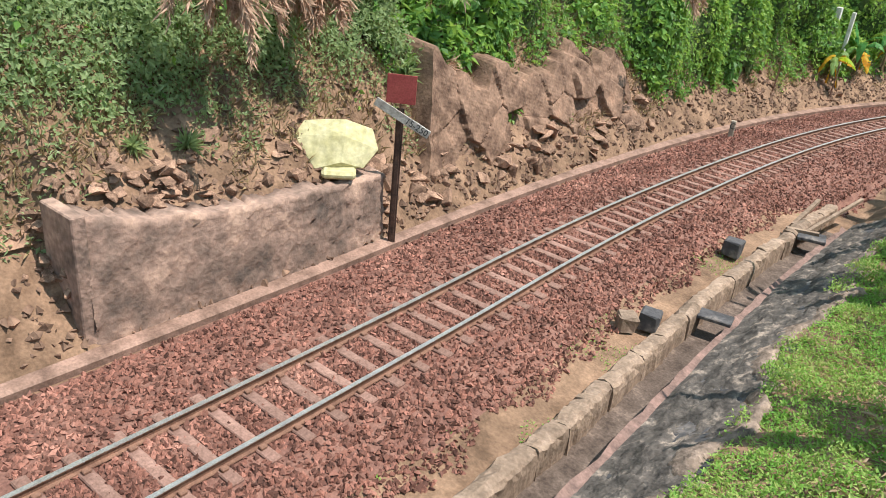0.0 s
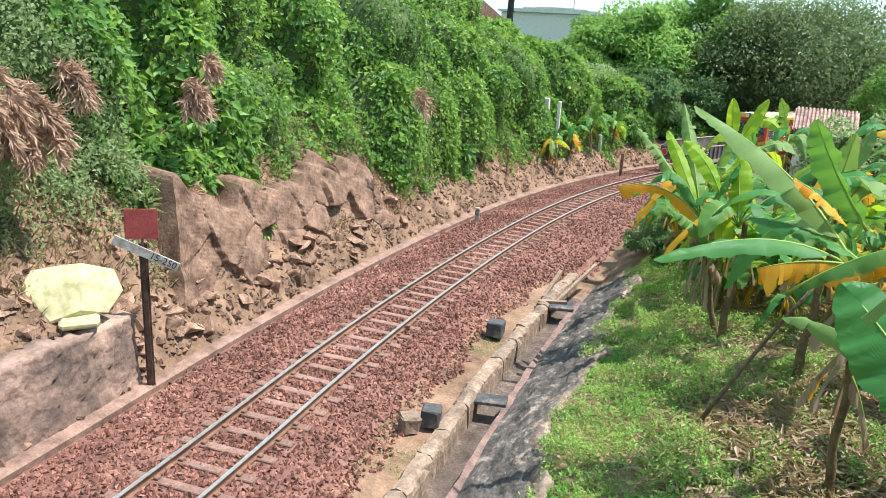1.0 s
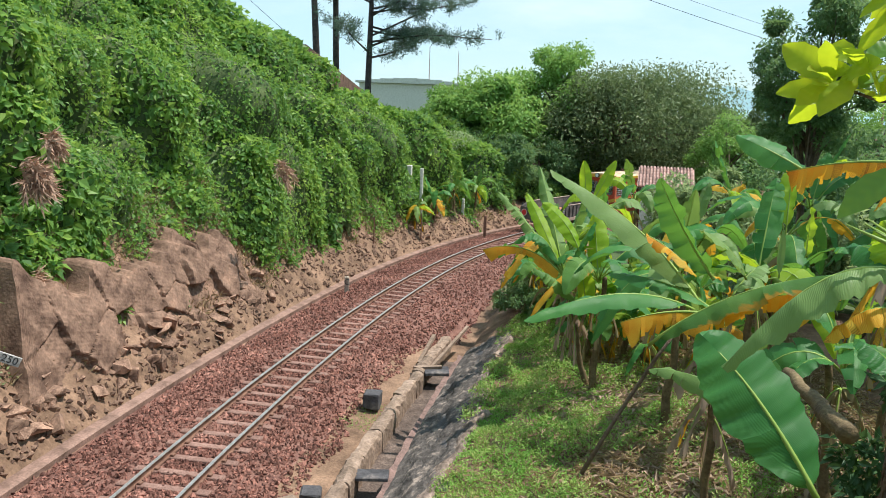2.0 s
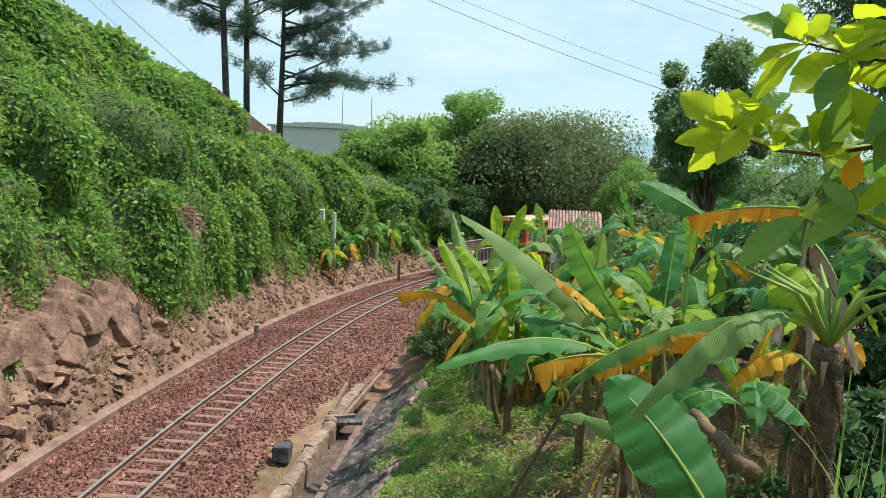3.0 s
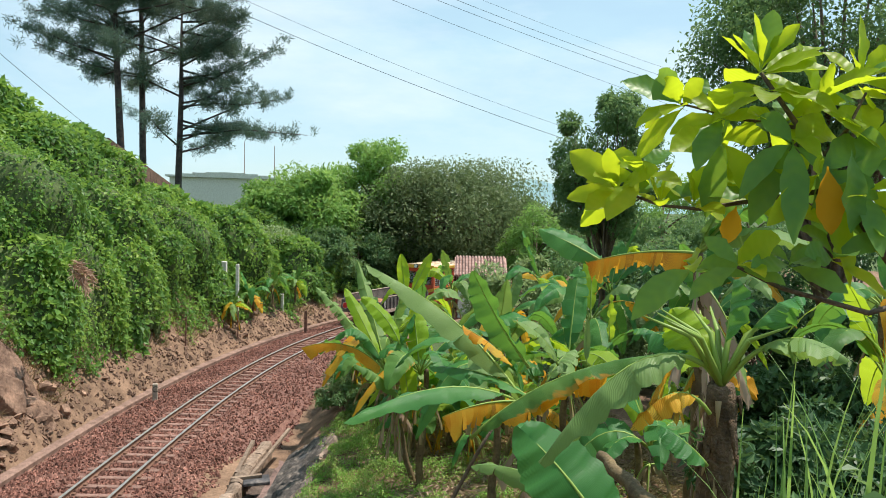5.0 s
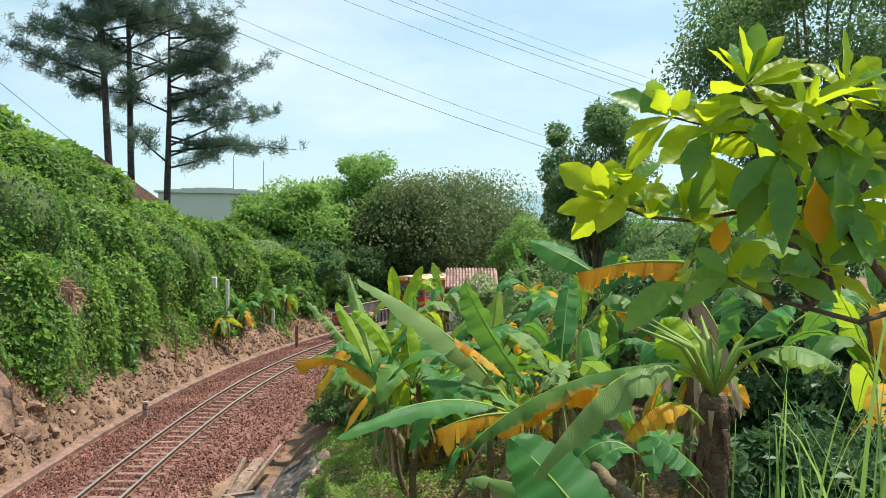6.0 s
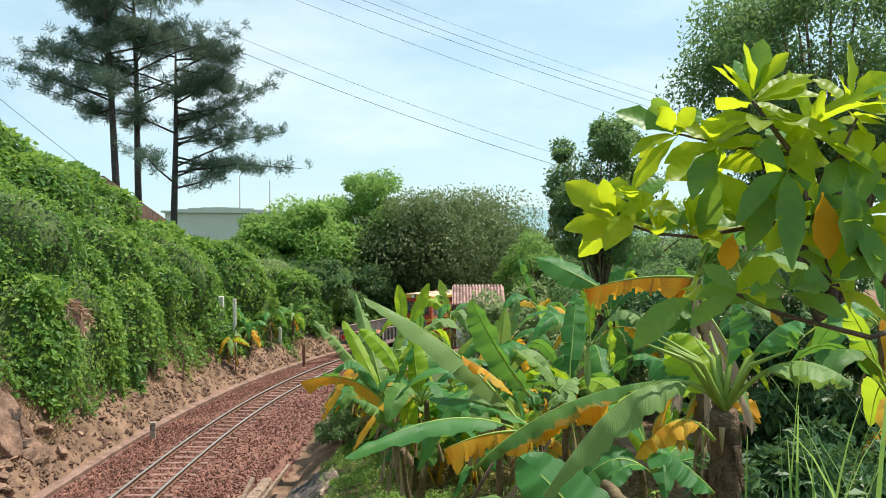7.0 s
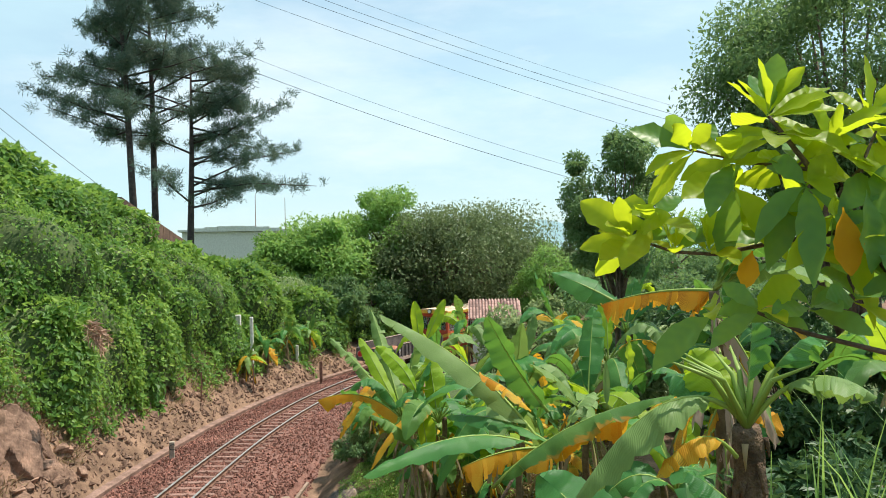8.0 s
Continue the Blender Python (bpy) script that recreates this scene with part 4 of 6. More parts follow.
def tree(name, at, height, spread, bole, material, label, category, n=9000, leaf=0.22, clumps=26, bark=None, low=0.35, tail=0.19):
    """A tapered trunk with limbs to the clumps of a ragged crown."""
    bark = bark or BARK
    t = thing(name, label, category, pose(*at))
    cs = []
    for _ in range(clumps):
        d = rng.normal(0, 1, 3)
        d = d / np.linalg.norm(d) * rng.uniform(0.55, 1.0)
        cs.append((d[0] * spread * 0.8, d[1] * spread * 0.8, height * (low + (1 - low) * 0.5) + d[2] * height * (1 - low) * 0.42))
    cs = np.array(cs)
    rs = rng.uniform(0.16, 0.42, clumps) ** 1.3 * spread * 0.95
    bm = tube(bmesh.new(), [(0, 0, -0.4), (0.05, 0.03, height * 0.2), (0.12, 0, height * 0.42), (0.1, 0.1, height * 0.7)], [bole, bole * 0.8, bole * 0.6, bole * 0.25], 9)
    for c in cs[::2]:
        z0 = height * rng.uniform(0.22, 0.5)
        tube(bm, [(0.06, 0, z0), tuple(c * np.array([0.5, 0.5, 0.5]) + np.array([0, 0, z0 * 0.55])), tuple(c)], [bole * 0.4, bole * 0.25, bole * 0.06], 5)
    part("trunk", bm, bark, t, smooth=True)
    p, d = crown_points(cs, rs, n, tail)
    ax = d * 0.5 + rng.normal(0, 0.6, p.shape) + np.array([0, 0, -0.3])
    L = leaf * rng.uniform(0.6, 1.3, n)
    child("crown", leaves("crown", p, ax, d * 0.6 + np.array([0, 0, 0.6]) + rng.normal(0, 0.3, p.shape), L, L * 0.5, material), t)
    return t


def pine(at, height, lean, label, reach=1.0, toward=None, start=0.46, limbs=30, seed=1):
    rng = np.random.default_rng(seed)
    t = thing("pine_tree", label, "tree", pose(*at, lean[0], lean[1], 0))
    bm = tube(bmesh.new(), [(0, 0, -1), (0.03, 0, height * 0.3), (0.1, 0, height * 0.6), (0, 0, height)], [0.27, 0.23, 0.17, 0.04], 9)
    tips = []
    for i in range(limbs):
        z = height * (start + (0.99 - start) * (i + rng.random()) / limbs)
        az = rng.uniform(0, 6.28) if toward is None or rng.random() < 0.4 else toward + rng.normal(0, 0.6)
        ln = reach * rng.uniform(2.2, 5.6) * (1.15 - 0.75 * (z / height - start) / (1 - start))
        rise = rng.uniform(-0.15, 0.3) * ln
        pts = [(0.06, 0, z), (math.cos(az) * ln * 0.5 + rng.normal(0, 0.15), math.sin(az) * ln * 0.5, z + rise), (math.cos(az) * ln, math.sin(az) * ln, z + rise + rng.uniform(-0.05, 0.3) * ln)]
        tube(bm, pts, [0.085, 0.05, 0.02], 5)
        for k in range(28):
            u = 0.3 + 0.7 * rng.random() ** 0.7
            on = np.array(pts[0]) * (1 - 2 * u) + np.array(pts[1]) * 2 * u if u < 0.5 else np.array(pts[1]) * (2 - 2 * u) + np.array(pts[2]) * (2 * u - 1)
            q = on + rng.normal(0, 0.45, 3) * np.array([1, 1, 0.6])
            tips.append(q)
            if k < 5:
                tube(bm, [tuple(on), tuple(q)], [0.022, 0.01], 3)
    part("trunk", bm, PINE_BARK, t, smooth=True)
    tips = np.array(tips)
    m = 54
    p = np.repeat(tips, m, 0)
    d = unit(rng.normal(0, 1, p.shape) + np.array([0, 0, 0.35]))
    p = p + d * 0.05 + rng.normal(0, 0.13, p.shape)
    child("crown", leaves("crown", p, d, rng.normal(0, 1, p.shape), rng.uniform(0.22, 0.42, len(p)), 0.042, NEEDLE, 0, 0.1), t)
    return t


pine((-14.5, 54.0, 3.6), 17.0, (0, 1), "pine with long low branches reaching to one side", 1.6, 0.0, 0.36, 26, 4)
pine((-17.1, 55.2, 3.6), 24.5, (0, -1), "tall slender pine with an open grey-green crown", 1.45, seed=5)
pine((-16.9, 50.8, 3.6), 24.5, (0, -3), "tall slender pine with an open grey-green crown", 1.45, seed=6)

tree("broad_tree", (5.0, 60.5, 0.2), 10.5, 10.2, 0.45, DARK_TREE, "broad dark olive tree with dusty small leaves", "tree", 80000, 0.27, 130, low=0.06, tail=0.1)
tree("tree", (-5.0, 57, 0.3), 10.2, 5.6, 0.28, TREE, "rounded light green tree", "tree", 34000, 0.34, 70, low=0.05)
tree("tree", (-0.6, 61, 0.3), 12.4, 5.2, 0.28, TREE, "light green tree with a feathery top", "tree", 30000, 0.3, 64, low=0.08)
tree("tree", (-8.4, 56, 0.8), 8.2, 4.2, 0.22, TREE, "light green bushy tree at the bend", "tree", 26000, 0.32, 56, low=0.05)
tree("tree", (-12.8, 52, 2.2), 3.9, 3.8, 0.2, TREE, "light green bushy tree at the bend", "tree", 16000, 0.24, 44, low=0.05)
tree("tree", (-15.5, 60, 2.5), 3.9, 4.2, 0.2, TREE, "light green bushy tree beyond the bend", "tree", 12000, 0.26, 36, low=0.05)
tree("bush", (-8.4, 48.5, 0.6), 5.2, 3.2, 0.16, BUSH, "dark green bush beside the far track", "bush", 14000, 0.22, 40, low=0.02)
tree("bush", (-4.6, 50.5, 0.3), 5.4, 3.4, 0.16, DEEP_TREE, "dark green bush beside the far track", "bush", 15000, 0.24, 40, low=0.02)
tree("bush", (-1.9, 54.0, 0.3), 5.4, 3.2, 0.14, DEEP_TREE, "dark green bush under the broad tree", "bush", 14000, 0.24, 40, low=0.02)
tree("bush", (10.6, 52.0, 0.2), 7.0, 3.0, 0.14, TREE, "yellowish green bush beside the broad tree", "bush", 14000, 0.22, 40, low=0.02)
tree("tree", (12.2, 64, 0.0), 9.0, 4.2, 0.25, TREE, "small round green tree beyond the house", "tree", 11000, 0.24, 30, low=0.1)
tree("tree", (31.0, 62, 0.0), 11.0, 7.0, 0.28, DEEP_TREE, "dark green tree in the distance", "tree", 14000, 0.28, 40, low=0.05)
tree("tree", (17.5, 62, 0.0), 10.0, 5.6, 0.25, DARK_TREE, "dark green tree in the distance", "tree", 12000, 0.24, 30, low=0.05)
tree("tree", (25, 66, 0.0), 11.0, 7.0, 0.25, TREE, "dark green tree in the distance", "tree", 13000, 0.26, 32, low=0.05)
tree("slender_tree", (8.6, 29.0, 0.2), 12.0, 2.5, 0.16, DEEP_TREE, "slender tree with a bushy green crown", "tree", 30000, 0.16, 70, low=0.36)
tree("tall_tree", (11.7, 18.8, 0.3), 14.8, 4.3, 0.26, DEEP_TREE, "tall tree with a wide dark green crown", "tree", 60000, 0.14, 100, low=0.46)
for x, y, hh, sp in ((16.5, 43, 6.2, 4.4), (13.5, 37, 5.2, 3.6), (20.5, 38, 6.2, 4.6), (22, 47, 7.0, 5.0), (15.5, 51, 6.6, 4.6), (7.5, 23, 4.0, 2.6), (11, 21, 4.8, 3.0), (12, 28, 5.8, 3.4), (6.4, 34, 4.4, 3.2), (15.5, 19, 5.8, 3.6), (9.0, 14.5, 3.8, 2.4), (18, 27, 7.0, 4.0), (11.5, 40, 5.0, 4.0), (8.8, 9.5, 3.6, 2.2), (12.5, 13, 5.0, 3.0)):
    tree("bush", (x, y, 0.3), hh, sp, 0.1, (DEEP_TREE if y > 35 else SHADED_BUSH) if x > 8 else BUSH, "dark green bush behind the banana plants", "bush", 11000, 0.24, 26, low=0.0)
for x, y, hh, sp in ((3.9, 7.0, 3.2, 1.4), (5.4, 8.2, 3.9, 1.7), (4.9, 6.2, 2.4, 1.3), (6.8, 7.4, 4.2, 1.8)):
    tree("bush", (x, y, on_ground(x, y) - 0.1), hh, sp, 0.06, SHADED_BUSH, "dense dark bush below the shrub", "bush", 9000, 0.13, 30, low=0.0)
for x, y, hh, sp in ((-1.2, 23.6, 1.3, 1.0), (-0.9, 25.4, 1.5, 1.2), (-0.4, 28.5, 1.7, 1.4), (0.4, 21.8, 1.2, 1.1)):
    tree("bush", (x, y, on_ground(x, y) - 0.1), hh, sp, 0.05, BUSH, "low dark green bush at the edge of the ballast", "bush", 3500, 0.1, 18, low=0.0)

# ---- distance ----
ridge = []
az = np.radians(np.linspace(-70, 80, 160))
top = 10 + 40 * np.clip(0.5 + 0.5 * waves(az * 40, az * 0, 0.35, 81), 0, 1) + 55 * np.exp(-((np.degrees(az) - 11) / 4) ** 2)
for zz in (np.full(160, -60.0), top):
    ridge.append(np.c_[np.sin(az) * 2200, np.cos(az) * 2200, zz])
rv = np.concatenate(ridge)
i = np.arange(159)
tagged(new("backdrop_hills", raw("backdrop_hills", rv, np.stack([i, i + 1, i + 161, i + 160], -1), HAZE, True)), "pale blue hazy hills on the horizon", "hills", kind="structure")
for x, y, hh, sp in ((-1.2, 22.8, 1.1, 0.9), (-1.3, 24.6, 1.3, 1.0), (-1.1, 26.2, 1.4, 1.1), (-0.5, 21.6, 0.9, 0.8)):
    tree("bush", (x, y, on_ground(x, y)), hh, sp, 0.03, DEEP_TREE, "low dark green bush at the edge of the banana plants", "bush", 3500, 0.1, 14, low=0.0)

# ---- banana plants ----
BANANA = leafy("banana_leaf", [(0.026, 0.125, 0.035), (0.05, 0.20, 0.052), (0.12, 0.31, 0.07)], (0.32, 0.58, 0.05), 0.38, 0.42, 1.2, ribs=34.0, relief=0.28)
BANANA_PALE = leafy("pale_banana_leaf", [(0.085, 0.19, 0.05), (0.20, 0.31, 0.095), (0.14, 0.26, 0.07)], (0.38, 0.55, 0.07), 0.34, 0.45, 1.0, ribs=34.0, relief=0.28)
# for young leaves and sunlit ones; the sunlight is put into this yellow-green
BANANA_LIT = leafy("lit_young_banana_leaf", [(0.20, 0.38, 0.02), (0.29, 0.46, 0.03), (0.36, 0.50, 0.035)], (0.58, 0.70, 0.03), 0.52, 0.4, 1.2, ribs=34.0, relief=0.28)
BANANA_DEAD = leafy("dying_banana_leaf", [(0.50, 0.20, 0.015), (0.72, 0.33, 0.02), (0.74, 0.50, 0.05), (0.26, 0.11, 0.03)], (0.85, 0.42, 0.03), 0.45, 0.6, 3.0, ribs=34.0, relief=0.28)
BANANA_EDGED = leafy("withering_banana_leaf", [(0.05, 0.15, 0.035), (0.09, 0.22, 0.045), (0.17, 0.30, 0.07)], (0.38, 0.5, 0.05), 0.38, 0.45, 1.2, ribs=34.0, relief=0.28, margin=(0.50, 0.25, 0.03), at=0.26)
RIB = leafy("leaf_rib", [(0.20, 0.32, 0.06), (0.34, 0.44, 0.10)], (0.45, 0.52, 0.1), 0.15, 0.45)


def bezier(a, b, c, u):
    return a * (1 - u) ** 2 + b * 2 * u * (1 - u) + c * u * u


def blade(parent, base, tip, arch, width, material, hang=0.5, tears=0.25, turn=0.0, segs=34, name="leaf", label="", stalk=0.1):
    """A long banana leaf: a rib from base to tip, and two torn halves that hang from it."""
    a, c = np.array(base, float), np.array(tip, float)
    b = 2 * np.array(arch) - (a + c) / 2 if np.size(arch) == 3 else (a + c) / 2 + np.array([0, 0, arch * 2])
    hangs = (hang, hang) if np.size(hang) == 1 else hang
    u = np.linspace(0, 1, segs + 1)[:, None]
    rib = bezier(a, b, c, u)
    d = unit(np.gradient(rib, axis=0))
    side = unit(np.cross(d, np.array([0, 0, 1.0]) + 0.001))
    up = np.cross(side, d)
    ct, st = math.cos(turn), math.sin(turn)
    side, up = side * ct + up * st, up * ct - side * st
    prof = np.clip((u[:, 0] - stalk) / (1 - stalk), 0, 1)
    prof = np.sin(np.pi * np.clip(prof * 0.96 + 0.03, 0, 1) ** 0.9) ** 0.62 * (prof > 0)
    if min(hangs) > 1.1:
        prof = np.clip(np.minimum(u[:, 0] / 0.12, (1 - u[:, 0]) / 0.1), 0, 1) * (0.8 + 0.2 * np.sin(u[:, 0] * 9))
    verts, faces, uv = [], [], []
    for sg, hang in zip((-1, 1), hangs):
        i = int(segs * stalk)
        while i < segs:
            run = segs - i if tears == 0 else int(max(1, min(segs - i, rng.geometric(min(0.95, tears)))))
            extra = rng.normal(0, 0.16 + 0.5 * tears) if tears else 0.0
            reach = rng.uniform(0.5, 1.6) if hang > 1.1 else 1.0
            k0 = len(verts)
            for j in range(i, i + run + 1):
                w = prof[j] * width / 2 * (1 if tears == 0 else rng.uniform(0.92, 1.03))
                h1, h2 = hang * 0.4 + extra * 0.3, hang + extra
                ripple = width * (0.035 * math.sin(j * 0.8 + sg * 2) + 0.02 * math.sin(j * 1.9 + sg))
                shrink = 0.0 if tears == 0 else (0.12 if j in (i, i + run) and run > 1 else 0.0)
                p0 = rib[j] + up[j] * 0.006
                q1 = side[j] * sg * math.cos(h1) - up[j] * math.sin(h1)
                q2 = side[j] * sg * math.cos(h2) - up[j] * math.sin(h2)
                if hang > 1.1:
                    q1 = unit(side[j] * sg * 0.35 + np.array([0.05 * extra, 0, -1.0]))
                    q2 = unit(side[j] * sg * (0.1 + 0.3 * extra) + np.array([0.12 * extra, 0.1 * extra, -1.0]))
                p1 = p0 + q1 * w * 0.5 + up[j] * ripple
                p2 = p1 + q2 * w * (0.5 - shrink * 0.4) * reach + d[j] * (0.1 * w)
                verts += [p0, p1, p2]
                uj = u[j, 0] * np.linalg.norm(c - a)
                uv += [(uj, 0), (uj - 0.02, sg * w * 0.5), (uj - 0.06, sg * w)]
            for j in range(run):
                e = k0 + j * 3
                faces += [(e, e + 3, e + 4, e + 1), (e + 1, e + 4, e + 5, e + 2)]
            i += run
    leaf = child(name, raw(name, verts, faces, material, True, uv), parent, label)
    r = np.linspace(width * 0.03 + 0.006, 0.003, 12)
    rp = bezier(a, b, c, np.linspace(0, 1, 12)[:, None])
    part("rib", tube(bmesh.new(), [tuple(q) for q in rp], list(r), 5), RIB, leaf, smooth=True)
    return leaf


def stem(parent, base, top, r, material=None, name="stem", rings=True):
    b, t = np.array(base, float), np.array(top, float)
    n = 16
    pts = [tuple(b + (t - b) * k / n + np.array([0.02 * math.sin(k), 0.02 * math.cos(k * 1.3), 0])) for k in range(n + 1)]
    part(name, tube(bmesh.new(), pts, [r * (1.15 - 0.5 * k / n) * (1 + (0.08 if k % 2 else -0.03) * rings) for k in range(n + 1)], 9), material or STEM, parent, smooth=True)


def banana(x, y, height, count, length, seed, tone=None, label="banana plant with torn green leaves"):
    r = np.random.default_rng(seed)
    z = on_ground(x, y)
    t = thing("banana_plant", label, "banana plant", group="banana grove")
    stem(t, (x, y, z - 0.2), (x + r.uniform(-0.2, 0.2), y + r.uniform(-0.2, 0.2), z + height), 0.075)
    a0 = r.uniform(0, 6.28)
    for i in range(count):
        az = a0 + i * 2.4
        ln = length * r.uniform(0.8, 1.15)
        upright = i < 1
        out = ln * (r.uniform(0.2, 0.4) if upright else r.uniform(0.6, 0.9))
        rise = ln * (r.uniform(0.7, 0.9) if upright else r.uniform(-0.5, 0.35))
        b = np.array([x, y, z + height - 0.1])
        tip = b + np.array([math.cos(az) * out, math.sin(az) * out, rise])
        m = r.choice([BANANA, BANANA_EDGED, BANANA_LIT, BANANA_PALE], p=[0.5, 0.16, 0.18, 0.16])
        if rise < -0.1 * ln and r.random() < 0.35:
            m = BANANA_DEAD
        blade(t, b, tip, ln * (0.06 if upright else r.uniform(0.2, 0.38)), r.uniform(0.38, 0.58), m, r.uniform(0.2, 0.8), r.choice([0.1, 0.2, 0.4]), r.uniform(-0.7, 0.7), 26, stalk=0.16)
    for i in range(int(r.integers(4, 8))):
        az = r.uniform(0, 6.28)
        b = np.array([x, y, z + height * 0.85])
        tip = b + np.array([math.cos(az) * 0.5, math.sin(az) * 0.5, -0.9 * r.uniform(0.7, 1.2)])
        blade(t, b, tip, 0.25, 0.35, BANANA_DEAD if r.random() < 0.35 else DRY, 1.3, 0.5, 0, 18, label="dead hanging leaf")
    return t


def skirt(parent, foot, top, seed, count=20):
    """Dead leaves hanging down round a stem."""
    r = np.random.default_rng(seed)
    foot, top = np.array(foot, float), np.array(top, float)
    for i in range(count):
        az, b = r.uniform(0, 6.28), foot + (top - foot) * r.uniform(0.55, 0.98)
        drop = min(b[2] - foot[2] - 0.1, r.uniform(0.45, 1.1))
        tip = b + np.array([math.cos(az) * r.uniform(0.2, 0.65), math.sin(az) * r.uniform(0.2, 0.65), -drop])
        blade(parent, b, tip, 0.1, r.uniform(0.26, 0.44), LITTER if r.random() < 0.9 else BANANA_DEAD, 1.3, 0.55, 0, 20, label="dead hanging leaf")


grove = thing("banana_plant", "banana plant with long arching leaves, some yellow and torn", "banana plant", group="banana grove")
heart = (2.02, 9.47, 4.22)
stem(grove, (2.1, 9.6, on_ground(2.1, 9.6) - 0.2), heart, 0.055)
skirt(grove, (2.1, 9.6, on_ground(2.1, 9.6)), heart, 41, 12)
blade(grove, (1.84, 9.51, 4.25), (-0.24, 10.86, 5.87), (0.99, 10.33, 5.16), 0.62, BANANA_PALE, (0.7, 1.2), 0.16, 0.25, label="long grey-green leaf", stalk=0.12)
blade(grove, (1.08, 10.01, 5.13), (1.69, 9.54, 4.70), (1.41, 9.74, 4.96), 0.34, BANANA_DEAD, (0.5, 0.9), 0.3, 0.3, 16, label="yellow torn leaf end", stalk=0)
blade(grove, (1.81, 9.51, 4.22), (-0.42, 8.63, 4.21), (0.77, 9.20, 4.49), 0.5, BANANA, (0.75, 1.05), 0.1, 0.15, label="long drooping green leaf", stalk=0.14)
blade(grove, (1.12, 9.10, 3.88), (3.16, 8.48, 5.06), (2.08, 8.92, 4.64), 0.62, BANANA_EDGED, (0.85, 1.0), 0.22, 0.1, label="long leaf with orange withered edge", stalk=0.06)
blade(grove, (2.08, 10.36, 4.50), (1.29, 10.68, 5.83), (1.62, 10.57, 5.19), 0.62, BANANA, (0.35, 0.7), 0.12, -0.9, stalk=0.06)
blade(grove, (2.43, 10.09, 4.59), (1.75, 9.94, 5.24), (2.15, 10.03, 5.01), 0.36, BANANA_PALE, (0.8, 1.0), 0.3, 0.2, 22, stalk=0.05)
blade(grove, heart, (0.75, 9.01, 4.17), 0.1, 0.6, BANANA_DEAD, 1.4, 0.55, 0, 26, label="orange dead leaf hanging in strips")
blade(grove, (1.81, 9.32, 4.30), (2.78, 8.96, 4.70), 0.04, 0.5, BANANA_DEAD, 1.4, 0.6, 0, 24, label="orange dead leaf hanging in strips")
blade(grove, (2.24, 9.98, 4.35), (2.76, 10.46, 4.74), 0.1, 0.36, BANANA_PALE, 0.8, 0.2, 0.3)
blade(grove, heart, (0.67, 10.34, 4.50), (1.39, 9.86, 4.51), 0.46, BANANA, (0.7, 1.0), 0.2, 0.1)

young = thing("banana_plant", "young banana plant with bright yellow-green upright leaves", "banana plant", group="banana grove")
core = (0.10, 15.50, 3.29)
stem(young, (0.75, 15.6, on_ground(0.75, 15.6) - 0.2), core, 0.06)
skirt(young, (0.75, 15.6, on_ground(0.75, 15.6)), core, 42, 12)
blade(young, (0.37, 15.36, 3.90), (-0.44, 15.50, 4.83), (0.03, 15.46, 4.46), 0.43, BANANA_LIT, (0.2, 0.5), 0.06, 0.9, stalk=0.05)
blade(young, (0.58, 14.59, 2.82), (0.43, 14.80, 3.72), 0.0, 0.50, BANANA_LIT, (0.2, 0.3), 0.05, 1.2, 20, stalk=0.05)
blade(young, core, (-0.81, 16.27, 4.93), (-0.45, 15.94, 4.34), 0.34, BANANA_LIT, (0.4, 0.8), 0.1, 0.5)
blade(young, (0.49, 16.52, 4.85), (0.39, 16.59, 5.68), 0.0, 0.29, BANANA_LIT, 0.3, 0.0, 1.2, 18, stalk=0.02)
blade(young, (0.64, 16.27, 4.88), (1.05, 16.32, 5.72), 0.0, 0.29, BANANA_LIT, 0.4, 0.1, -1.0, 18, stalk=0.02)
blade(young, core, (-1.51, 16.97, 4.87), 0.12, 0.36, BANANA_PALE, 0.9, 0.8, 0.2, label="shredded pale leaf")
blade(young, core, (-1.65, 15.51, 3.76), (-0.73, 15.59, 3.82), 0.48, BANANA_DEAD, 1.2, 0.45, 0, 26, label="brown-edged drooping leaf")
blade(young, (0.44, 14.36, 2.94), (-0.52, 14.29, 3.68), (-0.04, 14.36, 3.44), 0.48, BANANA_EDGED, (0.9, 1.0), 0.3, 0.2, 24, stalk=0.05)
blade(young, core, (1.75, 15.83, 4.20), 0.2, 0.50, BANANA, 0.8, 0.2, 0.3)
blade(young, core, (-0.97, 15.60, 3.93), (-0.44, 15.65, 4.10), 0.50, BANANA, (0.8, 1.0), 0.2, 0.2)
blade(young, core, (0.68, 15.70, 4.47), 0.1, 0.48, BANANA, 0.8, 0.2, 0.6)
blade(young, core, (-0.59, 17.09, 5.48), 0.1, 0.43, BANANA_PALE, 0.9, 0.6, 0.2)

for i, (x, y, hh, c, ln) in enumerate(((0.8, 15.3, 2.5, 9, 2.0), (2.0, 13.2, 2.6, 9, 2.1), (0.2, 18.6, 2.6, 9, 2.0), (3.3, 13.0, 2.8, 9, 2.2), (4.6, 16.2, 3.0, 9, 2.2), (3.2, 19.5, 2.6, 9, 2.0), (5.2, 12.2, 2.7, 9, 2.0), (6.8, 15.0, 3.2, 9, 2.2), (6.2, 20, 3.2, 9, 2.2), (1.2, 23, 2.8, 8, 2.0), (8.4, 18.5, 3.4, 9, 2.3), (7.6, 10.6, 3.0, 9, 2.0), (3.9, 10.4, 2.1, 8, 1.7), (9.6, 13.6, 3.8, 9, 2.2), (5.4, 25, 3.2, 8, 2.2), (2.6, 28, 3.0, 8, 2.0), (8.2, 26, 3.6, 8, 2.2))):
    banana(x, y, hh, c, ln, 100 + i)
